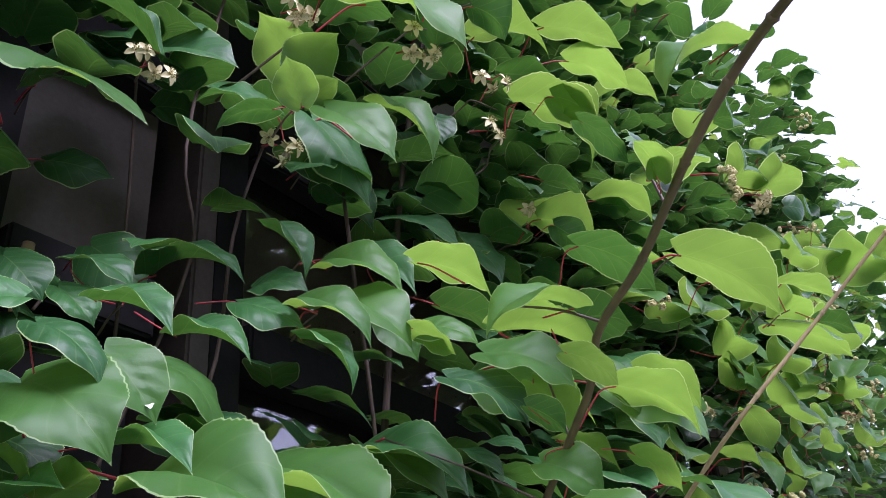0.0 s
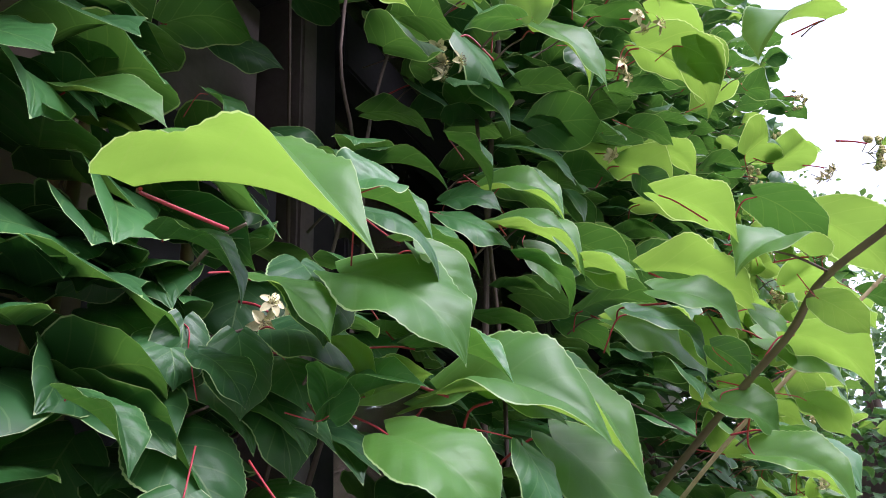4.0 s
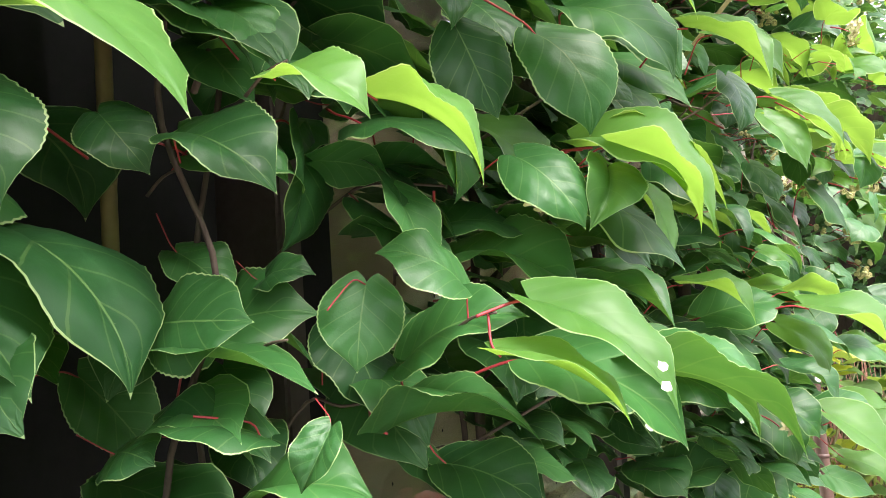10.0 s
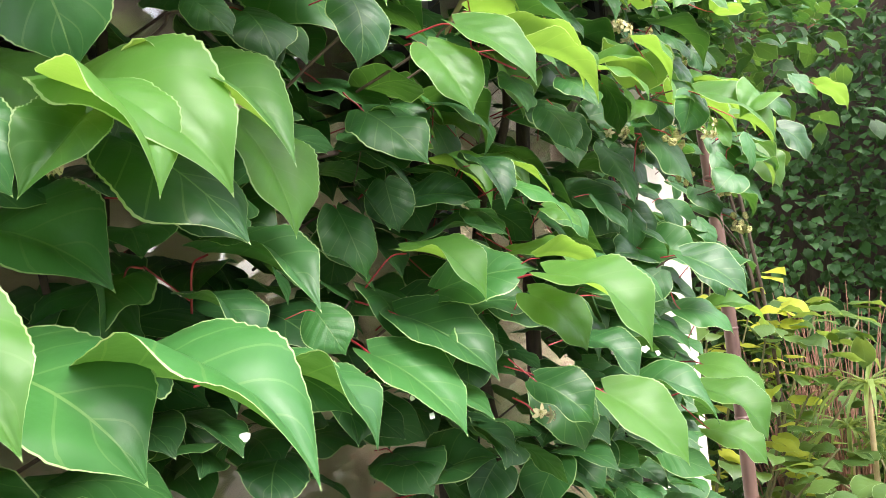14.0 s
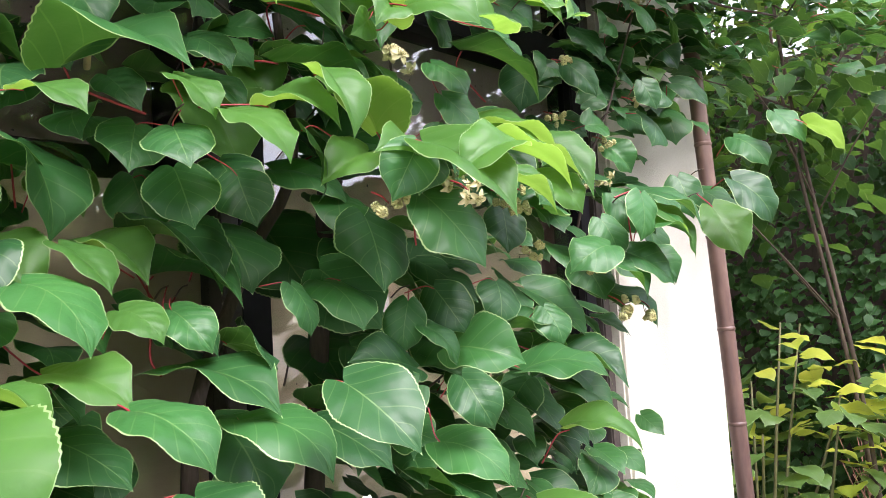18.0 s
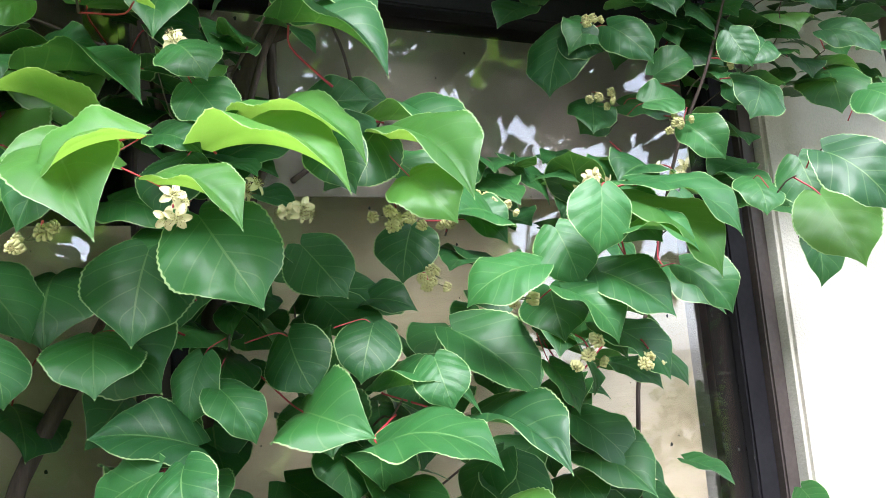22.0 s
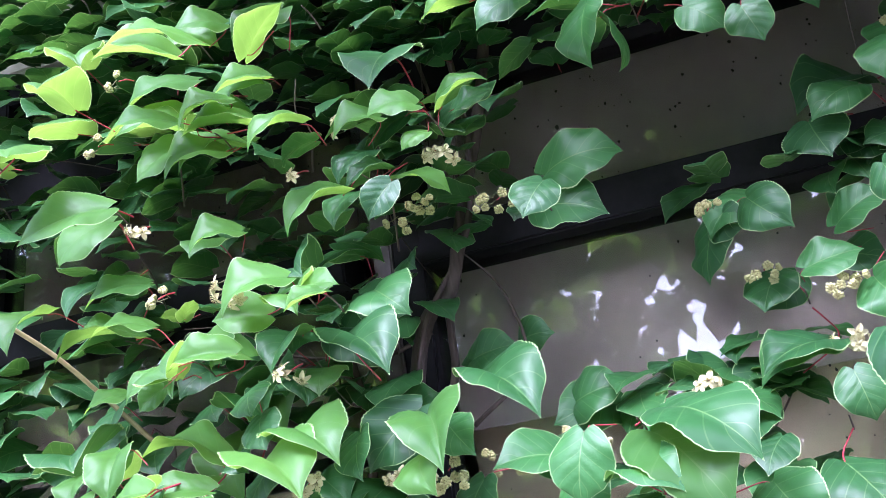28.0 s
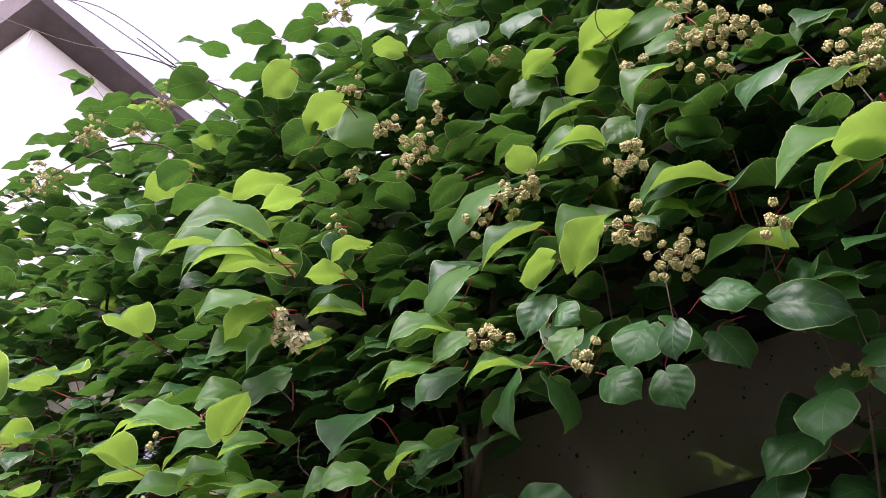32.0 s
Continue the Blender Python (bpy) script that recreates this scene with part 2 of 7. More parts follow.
def tube(points, radii, sides=7, wobble=0.0, rng=None):
    """Verts and faces of a closed tube along points."""
    pts = [Vector(p) for p in points]
    verts, faces = [], []
    for i, p in enumerate(pts):
        d = (pts[min(i + 1, len(pts) - 1)] - pts[max(i - 1, 0)]).normalized()
        a = d.orthogonal().normalized() if i == 0 else (a - d * a.dot(d)).normalized()
        b = d.cross(a)
        for k in range(sides):
            w = 2 * math.pi * k / sides
            r = radii[i] * (1 + (rng.uniform(-wobble, wobble) if rng else 0))
            verts.append(p + (a * math.cos(w) + b * math.sin(w)) * r)
    n = len(pts)
    for i in range(n - 1):
        for k in range(sides):
            j = (k + 1) % sides
            faces.append((i * sides + k, i * sides + j, (i + 1) * sides + j, (i + 1) * sides + k))
    faces.append(tuple(range(sides))[::-1])
    faces.append(tuple((n - 1) * sides + k for k in range(sides)))
    return verts, faces


def smooth_line(points, steps=5):
    """Catmull-Rom through the points."""
    p = [Vector(q) for q in points]
    p = [2 * p[0] - p[1]] + p + [2 * p[-1] - p[-2]]
    out = []
    for i in range(1, len(p) - 2):
        for s in range(steps):
            t = s / steps
            out.append(0.5 * (2 * p[i] + (p[i + 1] - p[i - 1]) * t + (2 * p[i - 1] - 5 * p[i] + 4 * p[i + 1] - p[i + 2]) * t * t
                              + (3 * p[i] - p[i - 1] - 3 * p[i + 1] + p[i + 2]) * t ** 3))
    return out + [p[-2]]


def tapered(name, points, r0, r1, mat, steps=5, sides=7, wobble=0.0, seed=1):
    line = smooth_line(points, steps)
    n = len(line) - 1
    v, f = tube(line, [r0 + (r1 - r0) * i / n for i in range(n + 1)], sides, wobble, random.Random(seed))
    return mesh_of(name, v, f, mat)


def merged(parts):
    """Joins (verts, faces, slot) lists."""
    verts, faces, slots = [], [], []
    for v, f, s in parts:
        o = len(verts)
        verts += list(v)
        faces += [tuple(i + o for i in q) for q in f]
        slots += [s] * len(f)
    return verts, faces, slots


# ---- the kiwi leaf ----
def leaf_shape(rows, cols, width, fold, arch, wave, twist, seed, teeth=True, hood=0.12):
    """A broad ovate leaf with a heart-shaped foot, a drawn-out tip and a toothed margin. The foot is at the origin,
    the tip at (0, 1, 0), the upper side faces +z."""
    r = random.Random(seed)
    ph, ph2 = r.uniform(0, 6), r.uniform(0, 6)
    skew = r.uniform(-0.06, 0.06)
    verts, uvs, faces = [], [], []
    y = z = 0.0
    prev = 0.0
    for i in range(rows + 1):
        v = i / rows
        ang = arch * (v - 0.35) * 1.25 + (arch + 0.1) * 0.9 * max(0.0, v - 0.74)
        y += (v - prev) * math.cos(ang)
        z -= (v - prev) * math.sin(ang)
        prev = v
        if v < 0.4:
            half = max(0.0, 1 - (1 - (v + 0.012) / 0.412) ** 2.2) ** 0.5
        else:
            q = (v - 0.4) / 0.6
            half = max(0.0, 1 - q ** 1.9) ** 0.95 * (1 - 0.8 * max(0.0, (q - 0.56) / 0.44) ** 1.15)
        half *= width
        for j in range(-cols, cols + 1):
            u = j / cols
            x = u * half
            if teeth and abs(j) == cols and 0 < i < rows:
                x *= 1 + (0.018 if i % 2 else -0.01) * r.uniform(0.5, 1.4)
            f = fold * (1.15 - 0.45 * abs(u)) * min(1.0, 0.7 + 1.2 * v)
            lift = abs(x) * math.sin(f) + wave * math.sin(7 * v + ph + (1.5 if u > 0 else 0)) * u * u * half
            lift += wave * 0.6 * math.sin(15 * v + ph2 + 2.2 * u) * abs(u) ** 3 * half + 0.003 * math.sin(math.pi * abs(u)) * math.sin(38 * (v - 0.3 * abs(u))) * (1 - v)
            lift -= hood * abs(u) ** 2.6 * half
            x *= math.cos(f)
            back = -0.12 * abs(u) ** 0.7 * (1 - v) ** 9
            tw = twist * (v - 0.3)
            verts.append((x * math.cos(tw) + skew * math.sin(math.pi * v), y + back * 1.0, z + lift + x * math.sin(tw)))
            uvs.append((0.5 + 0.5 * u, v))
    n = 2 * cols + 1
    for i in range(rows):
        for j in range(n - 1):
            a = i * n + j
            faces.append((a, a + 1, a + n + 1, a + n))
    verts = np.array(verts)
    a = math.atan2(z, y)
    rot = np.array([[1, 0, 0], [0, math.cos(a), math.sin(a)], [0, -math.sin(a), math.cos(a)]])
    verts = verts @ rot.T / math.hypot(y, z)
    return verts, faces, uvs


def leaf_variants(count, rows, cols, seed, teeth=True):
    r = random.Random(seed)
    made = []
    for k in range(count):
        v, f, uv = leaf_shape(rows, cols, r.uniform(0.39, 0.46), radians(r.uniform(8, 32)), r.uniform(0.5, 1.2), r.uniform(0.06, 0.16), r.uniform(-0.3, 0.3), seed + k, teeth, r.uniform(0.0, 0.38))
        made.append((v, f, uv))
    return made


SHAPES = leaf_variants(12, 40, 4, 11)
CURLED = [leaf_shape(40, 4, 0.43, radians(a), b, c, d, 70 + k) for k, (a, b, c, d) in enumerate(((46, 0.9, 0.1, 0.2), (54, 0.7, 0.12, -0.2), (40, 1.2, 0.1, 0.1)))]
BROAD = [leaf_shape(40, 4, 0.47, radians(a), b, c, d, 90 + k, True, 0.2) for k, (a, b, c, d) in enumerate(((8, 0.6, 0.09, 0.1), (14, 0.45, 0.12, -0.1), (5, 0.8, 0.08, 0.0), (27, 0.75, 0.1, 0.12)))]
NARROW = [leaf_shape(40, 4, 0.33, radians(38), 0.75, 0.1, 0.15, 97)]
ALL_SHAPES = SHAPES + CURLED + BROAD + NARROW
BLADES = [mesh_of("leaf", v, f, LEAF, uv) for v, f, uv in ALL_SHAPES]
PLAIN = [leaf_shape(22, 3, w, radians(a), b, c, d, 130 + k, True, h) for k, (w, a, b, c, d, h) in enumerate((
    (0.42, 12, 0.8, 0.1, 0.1, 0.1), (0.45, 20, 1.1, 0.14, -0.2, 0.3), (0.4, 8, 0.7, 0.16, 0.25, 0.2), (0.46, 15, 1.2, 0.08, 0.0, 0.05),
    (0.43, 25, 0.7, 0.12, -0.1, 0.35), (0.41, 40, 1.0, 0.1, 0.2, 0.1), (0.47, 6, 0.9, 0.1, -0.25, 0.15), (0.44, 18, 0.6, 0.15, 0.15, 0.25)))]
PLAIN_BLADES = [mesh_of("leaf", v, f, LEAF, uv) for v, f, uv in PLAIN]
PLAIN_YOUNG = [mesh_of("young_leaf", v, f, YOUNG, uv) for v, f, uv in PLAIN]
YOUNG_BLADES = [mesh_of("young_leaf", v, f, YOUNG, uv) for v, f, uv in ALL_SHAPES]


def petiole_mesh(k):
    r = random.Random(300 + k)
    drop, side = r.uniform(-0.22, 0.05), r.uniform(-0.12, 0.12)
    n = r.uniform(0.22, 0.4)
    line = smooth_line([(0, 0.03, 0.0), (side * 0.3, -0.3 * n, 0.02), (side, -0.7 * n, drop * 0.5), (side * 1.4, -n, drop)], 3)
    v, f = tube(line, [0.0078 + 0.003 * i / (len(line) - 1) for i in range(len(line))], 6)
    return mesh_of("petiole", v, f, RED_STALK)


PETIOLES = [petiole_mesh(k) for k in range(6)]


def axes(d, n):
    """A turn whose y axis is d and whose z axis is as near n as can be."""
    d = Vector(d).normalized()
    n = Vector(n)
    n = (n - d * n.dot(d))
    n = n.normalized() if n.length > 1e-4 else d.orthogonal().normalized()
    x = d.cross(n)
    return Matrix((x, d, n)).transposed()


def put_leaf(parent, foot, tip, normal, shape, young=False, stalk=0, plain=False, node_at=None):
    d = Vector(tip) - Vector(foot)
    m = Matrix.Translation(foot) @ axes(d, normal).to_4x4() @ Matrix.Scale(d.length, 4)
    kinds = (PLAIN_YOUNG if young else PLAIN_BLADES) if plain else (YOUNG_BLADES if young else BLADES)
    me = kinds[shape % len(kinds)]
    leaf = part("leaf", me, parent, "bright yellow-green young leaf" if young else "", m)
    if node_at is None:
        part("petiole", PETIOLES[stalk % len(PETIOLES)], leaf, "thin red leaf stalk")
        return leaf
    a, b = Vector(foot) + d * 0.03, Vector(node_at)
    way = b - a
    way = way.normalized() * max(0.35 * d.length, min(way.length, 0.58 * d.length))
    back = (way.normalized() - d.normalized() * 0.7).normalized()
    thick = 0.0085 * d.length
    line = [a, a + back * way.length * 0.3, a + way * 0.65 + back * way.length * 0.12, a + way]
    part("petiole", tapered("petiole", line, thick, thick * 1.25, RED_STALK, 4, 6), leaf, "thin red leaf stalk", m.inverted())
    return leaf


# ---- ground and house ----
def sheet(name, verts, faces, mat, label, category, smooth=False):
    ob = new(name, mesh_of(name, verts, faces, mat, smooth=smooth))
    return tagged(ob, label, category, kind="structure")


def ground_height(x, y):
    return 0.04 * noise.noise((x * 0.9, y * 0.9, 0)) if abs(x) < 12 and abs(y) < 12 else 0.0


gv, gf = [], []
xs = [-400, -60, -14] + [-12 + 0.6 * i for i in range(41)] + [14, 60, 400]
for gx in xs:
    for gy in xs:
        gv.append((gx, gy, ground_height(gx, gy)))
for i in range(len(xs) - 1):
    for j in range(len(xs) - 1):
        a = i * len(xs) + j
        gf.append((a, a + len(xs), a + len(xs) + 1, a + 1))
sheet("ground", gv, gf, SOIL, "ground beside the house, made pale to bounce light onto the leaves", "ground", True)

WALL_Y, GLASS_Y = 0.57, 0.615
TOP = 2.62
LEFT, RIGHT = -4.0, 2.55        # ends of the house front
OPEN_L, OPEN_R, SILL = 1.25, 2.09, 0.75


def wall_piece(name, lo, hi, label="cream stucco house wall, rough grain"):
    return tagged(new(name, box_mesh(name, lo, hi, STUCCO, 0.006)), label, "wall", kind="structure")


wall_piece("wall_south", (OPEN_R, WALL_Y, -0.1), (RIGHT, 0.9, TOP))
wall_piece("wall_south_sill", (0.24, WALL_Y, -0.1), (OPEN_R, 0.9, SILL))
wall_piece("wall_south_west", (LEFT, WALL_Y + 0.05, -0.1), (-0.4, 0.9, TOP))
tagged(new("wall_boarding", box_mesh("wall_boarding", (-0.4, WALL_Y + 0.01, -0.1), (0.24, 0.9, TOP), BROWN_WALL, 0.006)), "brown boarded wall shaded by the vine", "wall", kind="structure")
wall_piece("wall_south_head", (0.24, WALL_Y, 2.42), (OPEN_R, 0.9, TOP))
wall_piece("wall_east", (RIGHT - 0.2, 0.9, -0.1), (RIGHT, 7.0, TOP))
wall_piece("wall_north", (LEFT, 7.0, -0.1), (RIGHT, 7.2, TOP))
wall_piece("wall_west", (LEFT, 0.9, -0.1), (LEFT + 0.2, 7.0, TOP))
tagged(new("floor", box_mesh("floor", (LEFT, 0.9, -0.08), (RIGHT - 0.2, 7.0, 0.02), BROWN_FRAME, 0)), "dark floor inside the house", "floor", kind="structure")
tagged(new("ceiling", box_mesh("ceiling", (LEFT, 0.9, 2.5), (RIGHT - 0.2, 7.0, 2.6), WHITE_WALL, 0)), "plain ceiling inside the house", "ceiling", kind="structure")


def window(name, x0, x1, label, blind=BLIND, board=0.09, glazed=True):
    """A dark-framed window with a transom light over a crossbar, a pale blind and boards behind the glass."""
    w = tagged(new(name), label, "window", kind="structure")
    y0, y1 = GLASS_Y - 0.02, GLASS_Y + 0.05
    part("window_sill", box_mesh("window_sill", (x0, WALL_Y - 0.03, SILL), (x1, y1, SILL + 0.04), BROWN_FRAME), w)
    part("jamb", box_mesh("jamb", (x1 - 0.028, y0 - 0.005, SILL + 0.04), (x1, y1 + 0.06, 2.42), BROWN_FRAME), w, "brown metal jamb")
    if x1 > 2.0:
        part("jamb", box_mesh("jamb", (x1 - 0.068, y0 + 0.005, SILL + 0.04), (x1 - 0.03, y1, 2.42), FRAME), w, "black sash stile")
    part("jamb", box_mesh("jamb", (x0, y0, SILL + 0.04), (x0 + 0.045, y1, 2.42), FRAME), w, "black sash stile")
    part("crossbar", box_mesh("crossbar", (x0 + 0.045, y0 - 0.012, 1.882), (x1 - 0.07, y1, 1.94), FRAME), w, "black crossbar")
    part("crossbar", box_mesh("crossbar", (x0 + 0.045, y0 - 0.012, 2.15), (x1 - 0.07, y1, 2.23), FRAME), w, "black crossbar")
    part("head_rail", box_mesh("head_rail", (x0 + 0.045, y0, 2.38), (x1 - 0.07, y1, 2.42), FRAME), w)
    for z0, z1 in ((SILL + 0.04, 1.882), (1.94, 2.15), (2.23, 2.38)):
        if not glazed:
            # opaque dark sheet replaces the pane: paints the dark room, mirrors no sky
            part("dark_sheet", box_mesh("dark_sheet", (x0 + 0.045, GLASS_Y, z0), (x1 - 0.068, GLASS_Y + 0.005, z1), BROWN_FRAME if z0 > 1.9 else FRAME, 0), w, "opaque dark sheet standing in for glass before a dark room")
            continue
        pane = part("pane", box_mesh("pane", (x0 + 0.045, GLASS_Y, z0), (x1 - (0.068 if x1 > 2.0 else 0.028), GLASS_Y + 0.005, z1), GLASS, 0), w, "clear glass pane with dirt specks")
        pane.visible_shadow = False
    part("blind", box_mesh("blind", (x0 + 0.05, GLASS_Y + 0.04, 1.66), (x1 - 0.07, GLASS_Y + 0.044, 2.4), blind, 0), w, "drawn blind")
    if board:
        part("inner_board", box_mesh("inner_board", (x0 + 0.05, GLASS_Y + board, SILL), (x1 - (0.07 if x1 > 2.0 else 0.03), GLASS_Y + board + 0.016, 1.62 if board < 0.05 else 1.95), TAN_BOARD, 0), w, "tan board behind the glass")
    return w


window("window_1", OPEN_L, OPEN_R, "black-framed window with beige blind behind vine leaves")
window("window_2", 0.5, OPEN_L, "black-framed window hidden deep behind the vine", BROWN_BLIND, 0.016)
window("window_3", 0.24, 0.5, "black-framed window, dark sheets for its shaded glass, deep behind the vine", BROWN_BLIND, 0, False)

# dirt specks on the panes
sv, sf = [], []
rs = random.Random(5)
for _ in range(520):
    sx, sz = rs.uniform(0.6, 2.02), rs.choice((rs.uniform(1.0, 1.86), rs.uniform(1.94, 2.15)))
    r0 = rs.uniform(0.0006, 0.0022) * (1 if rs.random() < 0.85 else 1.6)
    o = len(sv)
    n = 7
    sv.append((sx, GLASS_Y - 0.0012, sz))
    for k in range(n):
        w = 2 * math.pi * k / n
        sv.append((sx + math.cos(w) * r0 * rs.uniform(0.6, 1.2), GLASS_Y - 0.0006, sz + math.sin(w) * r0 * rs.uniform(0.6, 1.5)))
    sf += [(o, o + 1 + k, o + 1 + (k + 1) % n) for k in range(n)]
tagged(new("dirt_specks", mesh_of("dirt_specks", sv, sf, DIRT)), "small black dirt specks stuck on the window glass", "dirt", kind="stuff")

# roof, low over the vine
roof = tagged(new("roof"), "low dark tiled roof over the vine-grown front", "roof", kind="structure")
part("roof_slab", mesh_of("roof_slab", [(LEFT - 0.2, 0.5, TOP), (RIGHT + 0.15, 0.5, TOP), (RIGHT + 0.15, 7.3, TOP + 1.3), (LEFT - 0.2, 7.3, TOP + 1.3),
     (LEFT - 0.2, 0.5, TOP + 0.07), (RIGHT + 0.15, 0.5, TOP + 0.07), (RIGHT + 0.15, 7.3, TOP + 1.37), (LEFT - 0.2, 7.3, TOP + 1.37)],
     [(0, 3, 2, 1), (4, 5, 6, 7), (0, 1, 5, 4), (1, 2, 6, 5), (2, 3, 7, 6), (3, 0, 4, 7)], ROOF, smooth=False), roof)

# the taller house next door: white gable wall under a dark eave
gable = tagged(new("neighbour_house"), "white rendered house with dark overhanging eaves", "house")
part("wall", box_mesh("wall", (-9.5, 2.4, 0.0), (-5.2, 9.0, 10.25), WHITE_WALL, 0.02), gable)
part("roof", mesh_of("roof", [(-9.9, 2.15, 10.1), (-4.8, 2.15, 10.1), (-4.8, 9.5, 10.1), (-9.9, 9.5, 10.1), (-7.3, 2.15, 11.65), (-7.3, 9.5, 11.65), (-9.9, 2.15, 10.25), (-4.8, 2.15, 10.25), (-4.8, 9.5, 10.25), (-9.9, 9.5, 10.25)],
     [(0, 3, 2, 1), (0, 1, 7, 6), (1, 2, 8, 7), (2, 3, 9, 8), (3, 0, 6, 9), (6, 7, 4), (8, 9, 5), (7, 8, 5, 4), (9, 6, 4, 5)], ROOF, smooth=False), gable, "dark eaves and roof")
for points in ([(-4.75, 2.1, 10.1), (-3.36, 2.0, 8.6), (-0.81, 2.0, 5.38), (1.0, 2.0, 2.99)], [(-4.78, 2.12, 10.0), (-3.0, 2.0, 8.3), (-1.0, 2.0, 5.68), (0.85, 2.0, 2.99)]):
    c = new("overhead_cable", tapered("overhead_cable", points, 0.006, 0.006, CABLE, 6, 5))
    tagged(c, "thin black overhead cable", "cable", "overhead cables")


# ---- bamboo poles ----
def bamboo(points, radius, mat, node_gap, label, seed):
    """A bamboo pole with swollen joints; each joint ring is a part."""
    pole = tagged(new("bamboo_pole"), label, "bamboo pole", "bamboo poles")
    r = random.Random(seed)
    line = smooth_line(points, 10)
    total = [0.0]
    for a, b in zip(line, line[1:]):
        total.append(total[-1] + (b - a).length)
    rad = [radius * (1 + 0.03 * r.uniform(-1, 1)) for _ in line]
    v, f = tube(line, rad, 14)
    part("culm", mesh_of("culm", v, f, mat), pole)
    s = node_gap * 0.4
    while s < total[-1]:
        i = max(k for k, q in enumerate(total) if q <= s)
        i = min(i, len(line) - 2)
        d = (line[i + 1] - line[i]).normalized()
        p = line[i] + d * (s - total[i])
        v, f = tube([p + d * q for q in (-0.006, -0.003, 0, 0.0015, 0.004)], [radius * q for q in (1.0, 1.06, 1.13, 1.06, 1.0)], 14)
        part("joint", mesh_of("joint", v, f, mat), pole, "swollen joint ring")
        s += node_gap * r.uniform(0.9, 1.1)
    return pole


bamboo([(2.2, 0.38, -0.05), (2.205, 0.41, 1.2), (2.235, 0.45, 2.0), (2.27, 0.48, 2.75)], 0.0155, BAMBOO, 0.19, "brown weathered bamboo pole standing at the house corner", 3)
bamboo([(0.282, 0.545, -0.05), (0.28, 0.545, 1.5), (0.283, 0.545, 1.9)], 0.0045, YELLOW_BAMBOO, 0.24, "yellow bamboo pole behind the vine", 6)
bamboo([(0.176, 0.55, -0.05), (0.179, 0.55, 1.5), (0.182, 0.55, 2.12)], 0.0042, YELLOW_BAMBOO, 0.2, "yellow bamboo pole tied to its neighbour", 7)
bamboo([(0.2, 0.55, -0.05), (0.189, 0.55, 1.5), (0.2, 0.55, 2.1)], 0.004, YELLOW_BAMBOO, 0.22, "yellow bamboo pole tied to its neighbour", 8)
tie = tagged(new("twine_tie", mesh_of("twine_tie", *tube(smooth_line([(0.1735, 0.545, 1.507), (0.184, 0.544, 1.509), (0.194, 0.546, 1.507), (0.194, 0.554, 1.508), (0.184, 0.556, 1.509), (0.174, 0.555, 1.508), (0.1735, 0.545, 1.512)], 4), [0.0014] * 25, 6), DRY)), "brown twine tie round two bamboo poles", "tie")


# ---- woody stems of the vine ----
def trunk(lines, label):
    t = tagged(new("vine_trunk"), label, "vine trunk", "vine trunks")
    for k, (pts, r0, r1) in enumerate(lines):
        part("stem", tapered("stem", pts, r0, r1, BARK, 6, 8, 0.12, 20 + k), t)
    return t


trunk([([(1.16, 0.47, 0.0), (1.2, 0.47, 0.9), (1.3, 0.48, 1.68), (1.36, 0.48, 1.8), (1.39, 0.48, 1.9), (1.45, 0.47, 2.1), (1.52, 0.45, 2.5), (1.5, 0.4, 2.8)], 0.012, 0.006),
       ([(1.31, 0.49, 1.6), (1.345, 0.5, 1.7), (1.352, 0.5, 1.8), (1.41, 0.46, 1.92), (1.4, 0.47, 2.15), (1.34, 0.4, 2.6)], 0.0055, 0.004),
       ([(1.3, 0.47, 1.66), (1.33, 0.46, 1.76), (1.385, 0.49, 1.88), (1.37, 0.5, 2.05), (1.3, 0.45, 2.4)], 0.0035, 0.0025),
       ([(1.33, 0.48, 1.755), (1.27, 0.47, 1.735), (1.2, 0.46, 1.745), (1.1, 0.44, 1.77)], 0.0035, 0.001),
       ([(1.2, 0.47, 0.95), (1.1, 0.48, 1.3), (1.18, 0.5, 1.5), (1.24, 0.48, 1.62), (1.22, 0.47, 1.78)], 0.009, 0.005),
       ([(1.36, 0.5, 1.64), (1.43, 0.51, 1.7), (1.42, 0.5, 1.79), (1.37, 0.49, 1.86)], 0.003, 0.0008)], "twisted brown woody kiwi stems in front of the window")
trunk([([(0.3, 0.48, 0.0), (0.29, 0.5, 1.2), (0.26, 0.49, 1.35), (0.29, 0.48, 1.45), (0.275, 0.5, 1.55), (0.31, 0.49, 1.68), (0.38, 0.48, 1.9), (0.37, 0.48, 2.05), (0.42, 0.42, 2.5)], 0.0019, 0.0014),
       ([(0.32, 0.5, 1.2), (0.3, 0.51, 1.42), (0.33, 0.5, 1.62), (0.34, 0.51, 1.9), (0.31, 0.5, 2.3)], 0.0018, 0.0013),
       ([(0.29, 0.49, 1.55), (0.42, 0.5, 1.8), (0.45, 0.5, 2.0), (0.52, 0.45, 2.3)], 0.002, 0.0014)], "tangled brown woody kiwi stems in the shade")
trunk([([(0.6, 0.47, 0.0), (0.57, 0.48, 1.2), (0.58, 0.48, 1.48), (0.605, 0.48, 1.7), (0.65, 0.44, 2.2), (0.7, 0.35, 2.6)], 0.0045, 0.003),
       ([(0.58, 0.5, 1.3), (0.52, 0.47, 1.5), (0.56, 0.44, 1.7), (0.5, 0.42, 2.0)], 0.0026, 0.0018),
       ([(0.59, 0.47, 1.45), (0.66, 0.44, 1.5), (0.74, 0.4, 1.52)], 0.0035, 0.002)], "brown woody kiwi stems behind the leaves")
